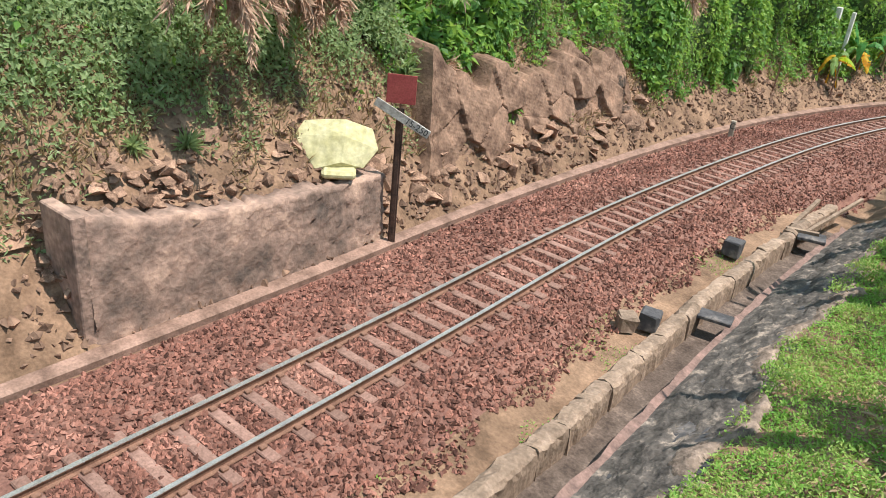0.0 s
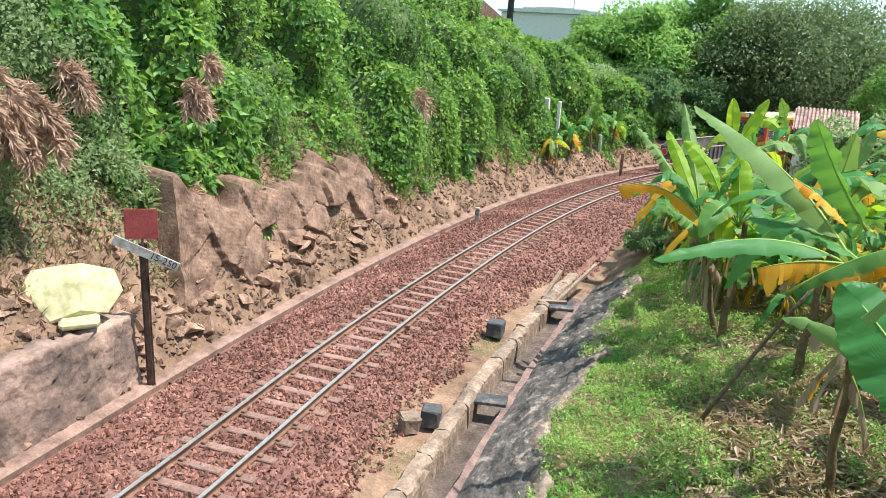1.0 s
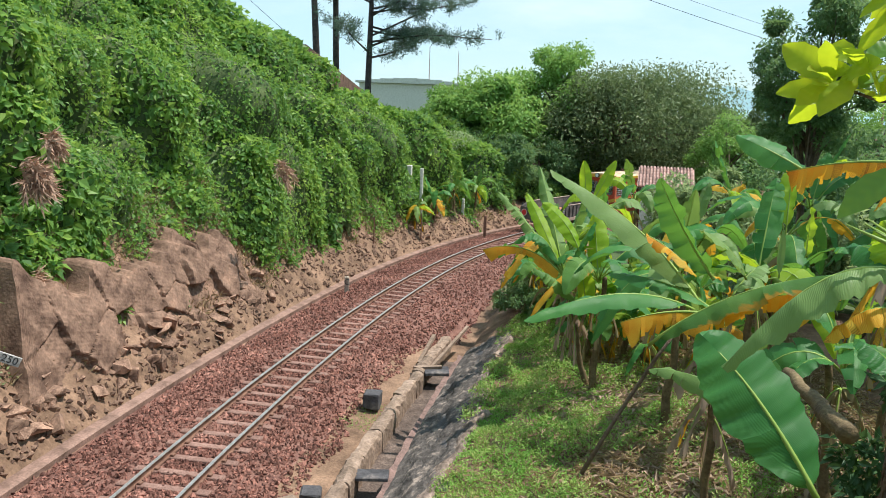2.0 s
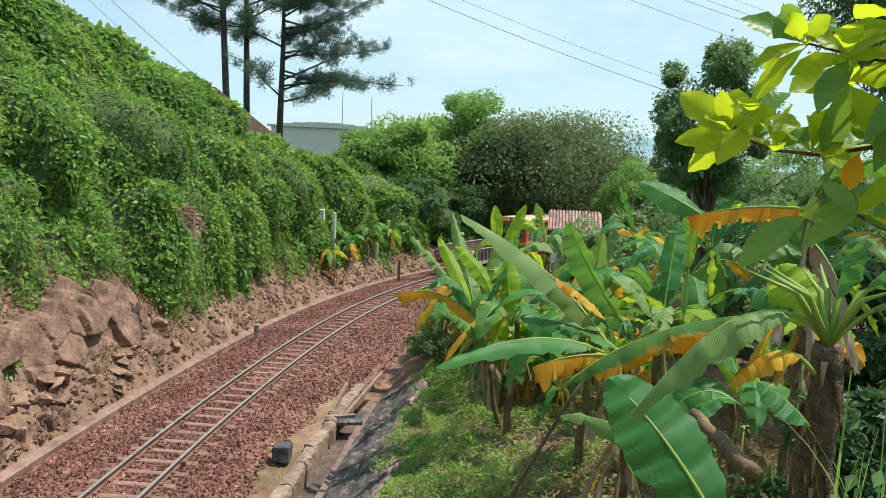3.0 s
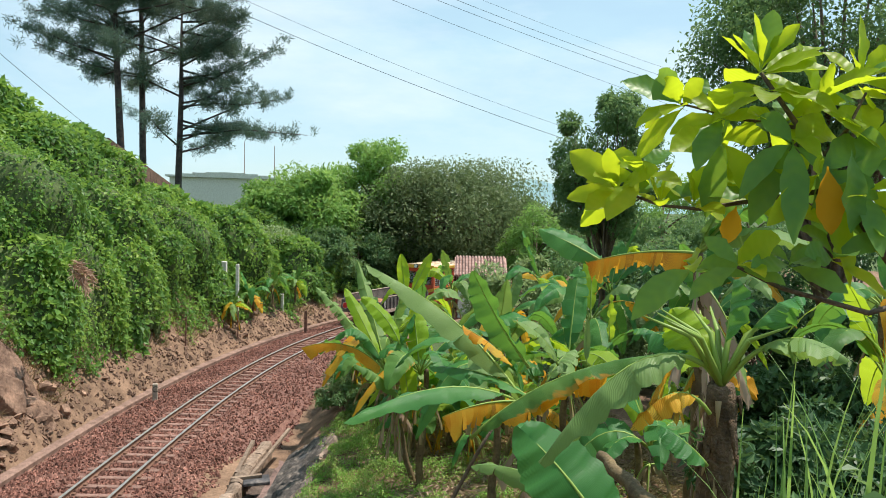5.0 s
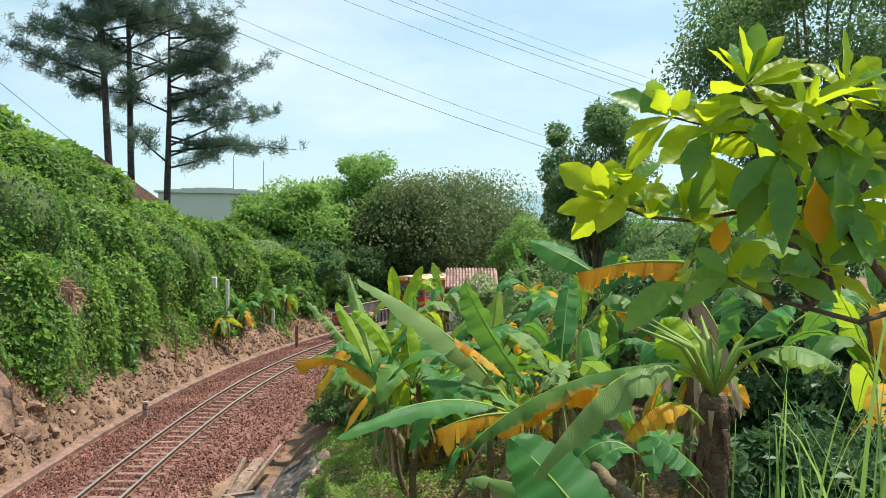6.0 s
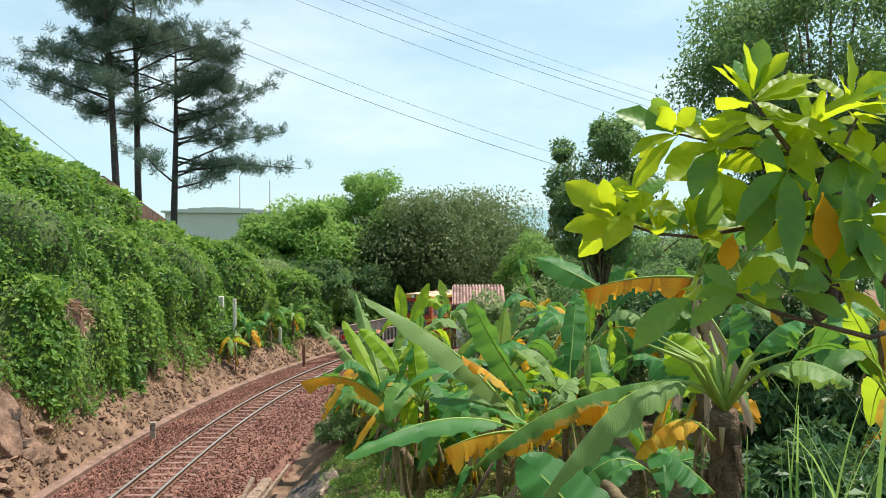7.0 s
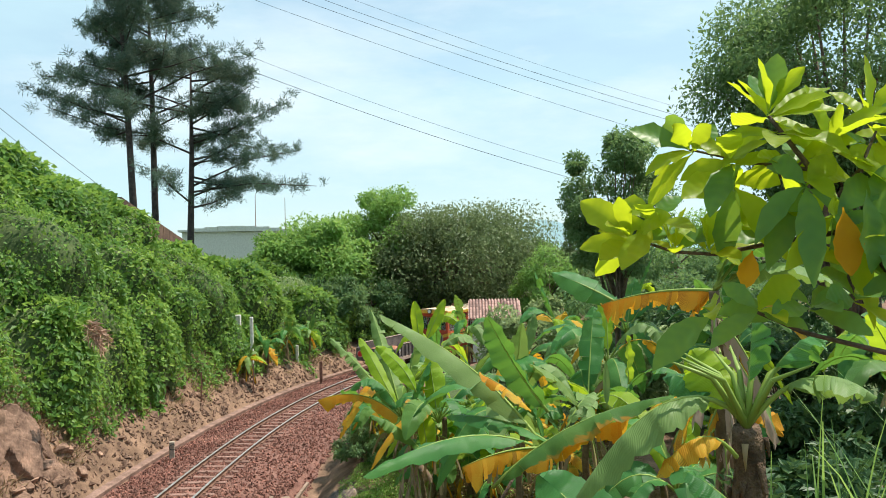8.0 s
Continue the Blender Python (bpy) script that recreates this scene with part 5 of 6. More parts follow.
for i, (x, y, hh) in enumerate(((0.9, 18.0, 1.0), (1.6, 17.2, 1.2), (-0.3, 21.4, 1.2), (0.5, 20.0, 1.3), (-0.8, 23.4, 1.4), (0.5, 22.4, 1.5), (2.2, 17.4, 1.4), (1.6, 18.8, 1.5), (-0.7, 25.4, 1.5))):
    banana(x, y, hh, 8, 1.5, 400 + i, label="young banana sucker with green and yellow leaves")
for i in range(20):
    x, y = rng.uniform(0.6, 7.5), rng.uniform(15.5, 23)
    if offset(x, y)[0][0] > 7.2:
        banana(x, y, rng.uniform(0.5, 1.3), 6, rng.uniform(0.9, 1.5), 300 + i, label="young banana sucker with green leaves")
for i, (x, y, hh, c, ln) in enumerate(((-7.4, 37.6, 1.0, 9, 1.5), (-6.9, 40.0, 1.3, 9, 1.6), (-6.1, 42.4, 1.3, 9, 1.6), (-5.2, 44.6, 1.4, 9, 1.6))):
    banana(x, y, hh, c, ln, 200 + i, label="banana plant at the edge of the far track")

# the nearer plant with the ringed stem, and its great leaves
big = thing("banana_plant", "tall banana plant with a ringed brown stem and thick leaf stalks", "banana plant", group="banana grove")
crown_at = (2.09, 4.42, 5.68)
big_r = random.Random(12)
root = (crown_at[0] + 0.05, crown_at[1] + 0.1, on_ground(crown_at[0], crown_at[1]) - 0.3)
FIBRE = shade("fibrous_stem", (0.06, 0.04, 0.026), (0.19, 0.125, 0.08), 9, 0.95, 1.0, 40)
stem(big, root, crown_at, 0.13, FIBRE)
for k in range(60):
    u, az = big_r.uniform(0.2, 0.98), big_r.uniform(0, 6.28)
    q = np.array(root) + (np.array(crown_at) - np.array(root)) * u
    o = np.array([math.cos(az), math.sin(az), 0])
    ln = big_r.uniform(0.10, 0.26)
    part("dry_sheath", tube(bmesh.new(), [tuple(q + o * 0.10), tuple(q + o * 0.118 - np.array([0, 0, ln * 0.45])), tuple(q + o * (0.10 + 0.05 * big_r.random()) - np.array([0, 0, ln]))], [0.022, 0.014, 0.003], 5), FIBRE if k % 4 else DRY, big, smooth=True)
blade(big, (2.08, 4.44, 5.73), (1.02, 4.62, 5.12), (1.59, 4.54, 5.79), 0.5, BANANA_PALE, (1.0, 1.09), 0.04, -0.15, 40, label="great ribbed leaf", stalk=0.2)
blade(big, (1.98, 4.32, 5.53), (1.51, 4.36, 5.42), (1.76, 4.33, 5.65), 0.3, BANANA_DEAD, (0.9, 1.0), 0.3, 0.1, label="yellowing drooping leaf", stalk=0.22)
blade(big, (1.86, 4.07, 5.30), (1.59, 4.14, 5.51), (1.72, 4.07, 5.44), 0.26, BANANA, (0.6, 0.9), 0.1, 0.3, stalk=0.05)
blade(big, crown_at, (1.95, 4.89, 6.09), (2.03, 4.71, 5.89), 0.36, BANANA_LIT, (0.3, 0.6), 0.1, 0.9, stalk=0.25)
blade(big, crown_at, (2.26, 4.66, 6.31), 0.0, 0.4, BANANA, 0.7, 0.1, 1.2, stalk=0.4)
blade(big, crown_at, (2.52, 4.29, 6.24), 0.15, 0.45, BANANA, 0.8, 0.15, 0.4, stalk=0.4)
blade(big, crown_at, (2.60, 3.96, 5.93), 0.2, 0.45, BANANA_PALE, 0.9, 0.3, 0.2, stalk=0.35)
blade(big, crown_at, (1.80, 5.02, 5.87), (1.95, 4.86, 5.88), 0.34, BANANA, (0.5, 0.9), 0.2, 0.4, stalk=0.3)
for az, px in ((0.4, 0.5), (0.9, 0.35), (1.3, 0.55), (1.8, 0.3), (2.2, 0.45), (2.7, 0.4), (3.0, 0.5), (3.5, 0.45), (5.4, 0.4)):
    c0 = np.array(crown_at)
    part("leaf_stalk", tube(bmesh.new(), [tuple(c0), tuple(c0 + np.array([math.cos(az) * px * 0.4, math.sin(az) * px * 0.4, 0.3])), tuple(c0 + np.array([math.cos(az) * px, math.sin(az) * px, 0.42]))], [0.024, 0.017, 0.005], 6), RIB, big, smooth=True)
fallen = thing("banana_plant", "banana plant with a broad pale leaf and a cut leaning stem", "banana plant", group="banana grove")
foot = (2.04, 5.55, 3.80)
stem(fallen, (foot[0], foot[1], on_ground(foot[0], foot[1]) - 0.2), foot, 0.055)
skirt(fallen, (foot[0], foot[1], on_ground(foot[0], foot[1])), foot, 43, 22)
blade(fallen, foot, (1.16, 6.23, 4.89), 0.12, 0.72, BANANA, 0.4, 0.05, 0.75, label="broad pale green leaf", stalk=0.08)
blade(fallen, foot, (0.85, 6.74, 4.36), 0.3, 0.35, BANANA_PALE, 0.7, 0.2, 0.2)
stem(fallen, (2.52, 6.40, 4.02), (2.32, 7.65, 4.16), 0.08, STEM, "leaning_stem")
blade(fallen, (2.01, 7.17, 5.22), (2.03, 7.25, 5.67), 0.0, 0.07, BANANA_PALE, 0.2, 0.0, 0.2, 12, label="rolled new leaf")
dead = thing("banana_plant", "banana plant with a hanging bright orange dead leaf", "banana plant", group="banana grove")
hub = (3.01, 6.97, 6.35)
stem(dead, (hub[0] + 0.3, hub[1] + 0.2, on_ground(hub[0], hub[1]) - 0.2), hub, 0.075)
skirt(dead, (hub[0] + 0.3, hub[1] + 0.2, on_ground(hub[0], hub[1])), hub, 44)
blade(dead, hub, (2.09, 7.60, 6.19), 0.06, 0.42, BANANA_DEAD, 1.5, 0.6, 0, 40, label="orange dead leaf hanging in strips", stalk=0.02)
blade(dead, (2.26, 7.61, 6.21), (1.66, 7.93, 6.52), 0.02, 0.34, BANANA, 0.5, 0.05, 0.8, 20, stalk=0)
blade(dead, hub, (2.79, 7.23, 5.89), 0.1, 0.2, BANANA_DEAD, 0.8, 0.3, 0.2)
blade(dead, hub, (3.51, 6.29, 6.79), 0.2, 0.5, BANANA, 0.6, 0.2, 0.2)
blade(dead, hub, (3.32, 6.83, 6.96), 0.1, 0.45, BANANA_PALE, 0.6, 0.2, 0.5)
blade(dead, hub, (3.64, 5.85, 6.37), 0.25, 0.45, BANANA_PALE, 0.7, 0.3, 0.2)
blade(dead, (2.64, 8.47, 5.21), (2.66, 8.54, 5.76), 0.0, 0.42, BANANA_LIT, 0.15, 0.0, 1.4, 20, stalk=0)
tagged(new("bare_branch", solid("bare_branch", tube(bmesh.new(), [(0.47, 10.23, 1.51), (0.92, 10.38, 2.37), (1.37, 10.35, 3.27), (1.67, 10.36, 3.78)], [0.035, 0.03, 0.026, 0.018], 7), BARK, True)), "bare dark leaning branch propped among the banana plants", "branch")

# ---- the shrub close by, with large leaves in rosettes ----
# one kind of leaf in two tones: sun and shade put into the colour
SHRUB_SUNLIT = leafy("sunlit_shrub_leaf", [(0.20, 0.33, 0.02), (0.28, 0.41, 0.025), (0.37, 0.46, 0.03)], (0.80, 0.86, 0.02), 0.64, 0.42, 9.0, ribs=11.0, relief=0.15)
SHRUB_SHADED = leafy("shaded_shrub_leaf", [(0.06, 0.18, 0.05), (0.10, 0.25, 0.06), (0.19, 0.34, 0.05)], (0.46, 0.62, 0.03), 0.48, 0.4, 9.0, ribs=11.0, relief=0.12)
SHRUB_OLD = leafy("orange_shrub_leaf", [(0.62, 0.24, 0.01), (0.80, 0.42, 0.02)], (1.0, 0.5, 0.02), 0.66, 0.5, 12.0)
TWIG = shade("twig", (0.06, 0.045, 0.03), (0.14, 0.10, 0.07), 20, 0.8, 0.4, 80)
shrub = thing("broadleaf_shrub", "shrub with large yellow-green and dark green leaves in rosettes", "shrub")
shrub_r = np.random.default_rng(15)


def oval(base, way, length, width, bend, face, material, label=""):
    """A broad pointed leaf on a short stalk, widest past its middle, that folds along its rib and sags towards its tip."""
    a, way = np.array(base, float), unit(np.array(way, float))
    verts, faces, uv = [], [], []
    K, ph = 12, shrub_r.uniform(0, 6.28)
    twist = shrub_r.normal(0, 0.25)
    for i in range(K + 1):
        u = i / K
        m = a + way * length * u - np.array([0, 0, 1.0]) * bend * length * u * u
        d = unit(way - np.array([0, 0, 2.0]) * bend * u)
        side = unit(np.cross(d, np.array(face)))
        up = np.cross(side, d)
        side = side * math.cos(twist * u) + up * math.sin(twist * u)
        up = np.cross(side, d)
        b = np.clip((u - 0.07) / 0.93, 0, 1)
        w = width / 2 * max(math.sin(math.pi * b ** 1.2), 0.0) ** (0.75 if b < 0.56 else 0.92) + 0.0022
        wl, wr = w * (1 + 0.07 * math.sin(i * 1.9 + ph)), w * (1 + 0.07 * math.sin(i * 2.3 + ph * 2))
        lift = 0.24 + 0.1 * math.sin(i * 1.3 + ph)
        verts += [m - side * wl + up * wl * lift, m - side * wl * 0.5 + up * wl * 0.09, m, m + side * wr * 0.5 + up * wr * 0.09, m + side * wr + up * wr * lift]
        uv += [(length * u - abs(k) * w * 0.5, k * w) for k in (-1, -0.5, 0, 0.5, 1)]
    for i in range(K):
        for j in range(4):
            e = i * 5 + j
            faces.append((e, e + 1, e + 6, e + 5))
    return child("leaf", raw("leaf", verts, faces, material, True, uv), shrub, label)


def twig(pts, r0, r1):
    n = len(pts)
    part("branch", tube(bmesh.new(), pts, [r0 + (r1 - r0) * i / (n - 1) for i in range(n)], 7), TWIG, shrub, smooth=True)


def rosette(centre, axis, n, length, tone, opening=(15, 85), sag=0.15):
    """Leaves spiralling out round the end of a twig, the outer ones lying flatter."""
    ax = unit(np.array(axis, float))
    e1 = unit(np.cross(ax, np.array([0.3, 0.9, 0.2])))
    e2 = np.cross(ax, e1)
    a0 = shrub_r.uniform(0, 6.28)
    n += tone is SHRUB_SUNLIT
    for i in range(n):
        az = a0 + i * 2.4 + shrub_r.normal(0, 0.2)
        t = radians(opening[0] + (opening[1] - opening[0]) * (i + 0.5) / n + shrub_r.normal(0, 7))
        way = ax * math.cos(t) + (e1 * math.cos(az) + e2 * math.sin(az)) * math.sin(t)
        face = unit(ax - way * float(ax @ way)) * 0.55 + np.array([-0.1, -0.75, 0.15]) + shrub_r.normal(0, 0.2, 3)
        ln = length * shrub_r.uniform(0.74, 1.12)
        other = SHRUB_SHADED if tone is SHRUB_SUNLIT else SHRUB_SUNLIT
        oval(np.array(centre) - ax * 0.02 * i / n, way, ln, ln * shrub_r.uniform(0.35, 0.45), sag * shrub_r.uniform(0.3, 1.6), face, tone if shrub_r.random() < (0.85 if tone is SHRUB_SUNLIT else 0.68) else other)


twig(((1.95, 1.95, on_ground(1.95, 1.95) - 0.1), (1.78, 2.0, 6.1), (1.55, 2.06, 6.5), (1.36, 2.16, 6.82), (1.25, 2.2, 7.0), (1.14, 2.24, 7.17)), 0.022, 0.006)
twig(((1.36, 2.16, 6.82), (1.17, 2.32, 6.78), (1.03, 2.39, 6.75), (0.91, 2.43, 6.76), (0.78, 2.48, 6.81)), 0.009, 0.004)
twig(((1.25, 2.2, 7.0), (1.12, 2.33, 7.04), (0.95, 2.39, 7.09)), 0.007, 0.0035)
twig(((1.55, 2.06, 6.5), (1.40, 2.05, 6.46), (1.18, 2.14, 6.52), (1.05, 2.15, 6.58)), 0.010, 0.005)
twig(((1.31, 2.18, 6.91), (1.40, 2.2, 7.0), (1.48, 2.24, 7.12)), 0.008, 0.004)
twig(((1.55, 2.06, 6.5), (1.62, 2.15, 6.8), (1.60, 2.25, 7.1)), 0.011, 0.005)
# the sunny top and tips, mostly in the bright sunlit tone
rosette((1.14, 2.24, 7.18), (0.15, 0.0, 1.0), 10, 0.21, SHRUB_SUNLIT, (12, 88), 0.12)
rosette((1.16, 2.23, 7.12), (0.1, 0.0, 1.0), 6, 0.20, SHRUB_SUNLIT, (70, 110), 0.3)
rosette((0.95, 2.39, 7.09), (-0.7, 0.1, 0.75), 9, 0.19, SHRUB_SUNLIT, (15, 95), 0.3)
rosette((0.78, 2.48, 6.81), (-0.55, 0.0, 0.9), 9, 0.21, SHRUB_SUNLIT, (12, 100), 0.2)
rosette((0.84, 2.44, 6.86), (-0.4, 0.0, 1.0), 6, 0.19, SHRUB_SUNLIT, (20, 110), 0.3)
rosette((1.06, 2.33, 7.05), (-0.3, 0.0, 0.9), 6, 0.19, SHRUB_SUNLIT, (30, 110), 0.4)
rosette((1.22, 2.24, 7.02), (0.1, -0.2, 0.9), 6, 0.2, SHRUB_SUNLIT, (40, 110), 0.4)
rosette((0.91, 2.43, 6.77), (0.1, 0.0, 1.0), 5, 0.18, SHRUB_SUNLIT, (10, 80), 0.15)
rosette((1.01, 2.39, 6.77), (0.1, -0.1, 1.0), 6, 0.20, SHRUB_SUNLIT, (8, 90), 0.2)
rosette((1.20, 2.31, 6.80), (0.05, -0.2, 1.0), 6, 0.21, SHRUB_SUNLIT, (15, 95), 0.25)
rosette((1.31, 2.22, 7.09), (0.4, 0.0, 0.9), 9, 0.21, SHRUB_SUNLIT, (20, 95), 0.2)
rosette((1.46, 2.24, 7.16), (0.4, -0.1, 0.9), 8, 0.21, SHRUB_SUNLIT, (15, 90), 0.2)
rosette((1.49, 2.24, 6.97), (0.5, -0.1, 0.7), 7, 0.20, SHRUB_SUNLIT, (20, 100), 0.3)
rosette((1.60, 2.26, 7.12), (0.3, 0.0, 1.0), 8, 0.21, SHRUB_SUNLIT, (15, 95), 0.2)
# leaves inside and below, mostly in the dark shaded tone
rosette((1.06, 2.31, 6.96), (0.1, -0.3, -0.2), 6, 0.20, SHRUB_SHADED, (50, 110), 0.5)
rosette((1.21, 2.16, 6.95), (0.0, -0.4, 0.2), 7, 0.21, SHRUB_SHADED, (60, 120), 0.6)
rosette((1.30, 2.15, 6.86), (0.2, -0.3, 0.0), 6, 0.22, SHRUB_SHADED, (50, 120), 0.6)
rosette((1.05, 2.15, 6.59), (-0.3, -0.3, 0.8), 6, 0.17, SHRUB_SHADED, (35, 95), 0.3)
rosette((1.20, 2.13, 6.60), (0.1, -0.2, 0.9), 6, 0.17, SHRUB_SHADED, (30, 95), 0.3)
rosette((1.33, 2.12, 6.62), (0.2, -0.2, 0.9), 6, 0.17, SHRUB_SHADED, (30, 95), 0.3)
rosette((1.46, 2.14, 6.66), (0.3, -0.2, 0.9), 6, 0.17, SHRUB_SHADED, (30, 95), 0.3)
rosette((1.44, 2.17, 6.82), (0.3, -0.2, 0.8), 7, 0.21, SHRUB_SHADED, (30, 110), 0.4)
rosette((0.96, 2.26, 6.57), (-0.5, 0.0, 0.6), 5, 0.19, SHRUB_SHADED, (40, 110), 0.4)
rosette((1.60, 2.14, 6.80), (0.4, 0.0, 0.8), 8, 0.22, SHRUB_SHADED, (30, 110), 0.4)
oval((1.27, 2.08, 6.88), (0.12, 0.0, -1.0), 0.18, 0.075, 0.1, (-0.2, -1, 0.2), SHRUB_OLD, "withered orange leaf")
oval((1.10, 2.28, 6.76), (-0.25, 0.0, -1.0), 0.11, 0.06, 0.1, (-0.2, -1, 0.2), SHRUB_OLD, "withered orange leaf")
oval((1.34, 2.08, 6.93), (0.05, 0.0, -1.0), 0.23, 0.12, 0.05, (0.5, -1, 0.2), SHRUB_SHADED)

# tall reeds and weeds in the corner below the shrub
n = 130
x, y = rng.uniform(2.0, 4.2, n), rng.uniform(3.0, 5.2, n)
z = ground_height(x, y)
rv, rf = [], []
for i in range(n):
    hgt, az, bend = rng.uniform(0.8, 2.2), rng.uniform(0, 6.28), rng.uniform(0.1, 0.5)
    base = np.array([x[i], y[i], z[i] - 0.05])
    out = np.array([math.cos(az), math.sin(az), 0])
    sd = np.array([-math.sin(az), math.cos(az), 0]) * rng.uniform(0.007, 0.02)
    k0 = len(rv)
    for j in range(7):
        u = j / 6
        m = base + np.array([0, 0, hgt * (u - 0.35 * bend * u ** 3)]) + out * bend * hgt * u * u
        rv += [m - sd * (1 - u * 0.9), m + sd * (1 - u * 0.9)]
    rf += [(k0 + 2 * j, k0 + 2 * j + 1, k0 + 2 * j + 3, k0 + 2 * j + 2) for j in range(6)]
tagged(new("tall_grass", raw("tall_grass", rv, rf, TREE)), "tall green grass blades on the near slope", "grass", kind="stuff")

n = 1500
cx, cy = rng.uniform(1.9, 4.4, 260), rng.uniform(2.9, 5.6, 260)
k = rng.integers(0, 260, n)
x, y = cx[k] + rng.normal(0, 0.12, n), cy[k] + rng.normal(0, 0.12, n)
p = np.stack([x, y, ground_height(x, y) + (0.15 + 0.75 * rng.random(260) ** 2)[k] * rng.uniform(0.3, 1, n)], -1)
L = rng.uniform(0.06, 0.15, n)
tagged(new("tall_weeds", leaves("tall_weeds", p, rng.normal(0, 0.7, p.shape) + np.array([0, 0, 0.1]), rng.normal(0, 0.4, p.shape) + np.array([0, -0.3, 1]), L, L * rng.uniform(0.45, 0.7, n), DEEP_TREE, 0.12, 0.2)), "broad-leaved green weeds among the tall grass", "weeds", kind="stuff")

# ---- house, far building, wall on the crest, wires ----
house = thing("house", "low house with a weathered red tile roof behind the trees", "house", pose(6.3, 48.0, on_ground(6.3, 48.0) + 0.2, 0, 0, -6))
part("wall", boxed((-1.45, 0, -0.8), (1.45, 2.6, 2.5), 0.02), WHITE_PAINT, house)
bm = boxed((-1.7, 0.0, -0.09), (1.7, 2.3, 0.0))
roof = part("roof", bm, TILE, house, m=pose(0, -0.45, 2.35, 27, 0, 0))
tm = solid("tile", tube(bmesh.new(), [(0, 0, 0), (0, 0.34, 0.02)], [0.075, 0.085], 6), TILE)
for i in range(16):
    for j in range(7):
        child("tile", tm, roof, m=pose(-1.55 + i * 0.205, -0.06 + j * 0.34, 0.02))
part("door", boxed((-0.5, -0.03, -0.5), (0.5, 0.02, 1.9), 0.01), BARK, house)

depot = thing("warehouse", "pale distant building with a low curved roof", "building", pose(-18.0, 87, 0.8, 0, 0, 8))
part("wall", boxed((-6, 0, -1.8), (6.2, 8, 8.6), 0.05), WHITE_PAINT, depot)
for i in range(9):
    x0 = -6.4 + i * 12.9 / 9
    part("roof_sheet", boxed((x0, -0.4, 8.62), (x0 + 1.42, 8.3, 8.75 + 0.5 * math.sin(math.pi * (i + 0.5) / 9))), WHITE_PAINT, depot)
for x, hh in ((2.0, 13.0), (5.4, 12.6)):
    part("mast", tube(bmesh.new(), [(x, 2, 8.6), (x, 2, hh)], [0.05, 0.03], 5), RUST, depot)
BROWN_WALL = shade("stained_brown_wall", (0.065, 0.04, 0.03), (0.18, 0.108, 0.08), 0.8, 0.95, 0.4, 9)
bm = bmesh.new()
ends = ((-15.15, 40.6, 10.2), (-14.36, 49.96, 7.96))
a, b = Vector(ends[0]), Vector(ends[1])
run = (b - a)
for i in range(10):
    p0, p1 = a + run * i / 10, a + run * (i + 0.96) / 10
    tube(bm, (p0 + Vector((0, 0, -1.0)), p1 + Vector((0, 0, -1.0))), (1.05, 1.05), 4)
tagged(new("crest_wall", solid("crest_wall", bm, BROWN_WALL)), "brown boundary wall running down the crest of the bank", "wall", kind="structure")


def wire(a, b, sag, r=0.012):
    a, b = np.array(a), np.array(b)
    pts = [tuple(a + (b - a) * u - np.array([0, 0, sag * 4 * u * (1 - u)])) for u in np.linspace(0, 1, 24)]
    tagged(new("overhead_wire", solid("overhead_wire", tube(bmesh.new(), pts, [r * 0.72] * 24, 4), BLACK_PAINT)), "thin dark overhead wire across the sky", "wire", "overhead wires")


wire((-13.13, 58.68, 21.85), (15.12, 63.95, 12.88), 0.4, 0.03)
wire((-13.06, 58.42, 22.87), (15.11, 63.85, 13.85), 0.4, 0.02)
wire((-12.16, 55.45, 26.17), (26.27, 64.28, 15.59), 0.4, 0.02)
wire((-8.99, 55.97, 26.40), (26.20, 64.06, 17.19), 0.4, 0.022)
wire((-7.36, 56.17, 26.49), (26.18, 63.98, 17.77), 0.4, 0.022)
wire((-5.71, 56.27, 26.75), (26.14, 63.86, 18.49), 0.4, 0.015)
wire((-23.88, 36.21, 18.72), (-17.33, 57.41, 8.58), 0.3, 0.02)
wire((-24.59, 35.78, 18.57), (-19.55, 56.68, 8.99), 0.3, 0.015)
gate = thing("gate_posts", "pair of white concrete posts beside the far track", "posts")
part("post", boxed((-0.08, -0.08, -0.5), (0.08, 0.08, 3.0), 0.02), WHITE_PAINT, gate, m=pose(-7.35, 38.6, 0.6))
part("post", boxed((-0.13, -0.13, -0.5), (0.13, 0.13, 3.6), 0.025), WHITE_PAINT, gate, m=pose(-7.95, 38.3, 0.15))
for x, y, hh in ((-8.45, 32.9, 1.3), (-7.0, 36.9, 1.5)):
    ob = tagged(new("stake", solid("stake", tube(bmesh.new(), [(0, 0, -0.3), (0.03, 0, hh)], [0.035, 0.03], 6), RUST)), "thin rusty stake on the bank", "stake", "stakes on the bank")
    ob.matrix_basis = pose(x, y, on_ground(x, y))

# ---- the works train: a low-sided wagon pushed by a red railcar ----
CAR_RED = shade("railcar_red", (0.42, 0.055, 0.03), (0.55, 0.10, 0.05), 2.5, 0.5, 0.15, 18)
# sides are paler and more orange than the end walls
CAR_SIDE = shade("railcar_orange_red", (0.56, 0.12, 0.06), (0.68, 0.19, 0.10), 2.0, 0.55, 0.1, 18)
CAR_YELLOW = shade("railcar_yellow", (0.60, 0.36, 0.04), (0.72, 0.48, 0.08), 3, 0.6, 0.1, 25)
ROOF_CREAM = shade("flaking_cream_roof", (0.42, 0.14, 0.08), (0.78, 0.66, 0.46), 1.6, 0.8, 0.35, 12, third=(0.72, 0.58, 0.40))
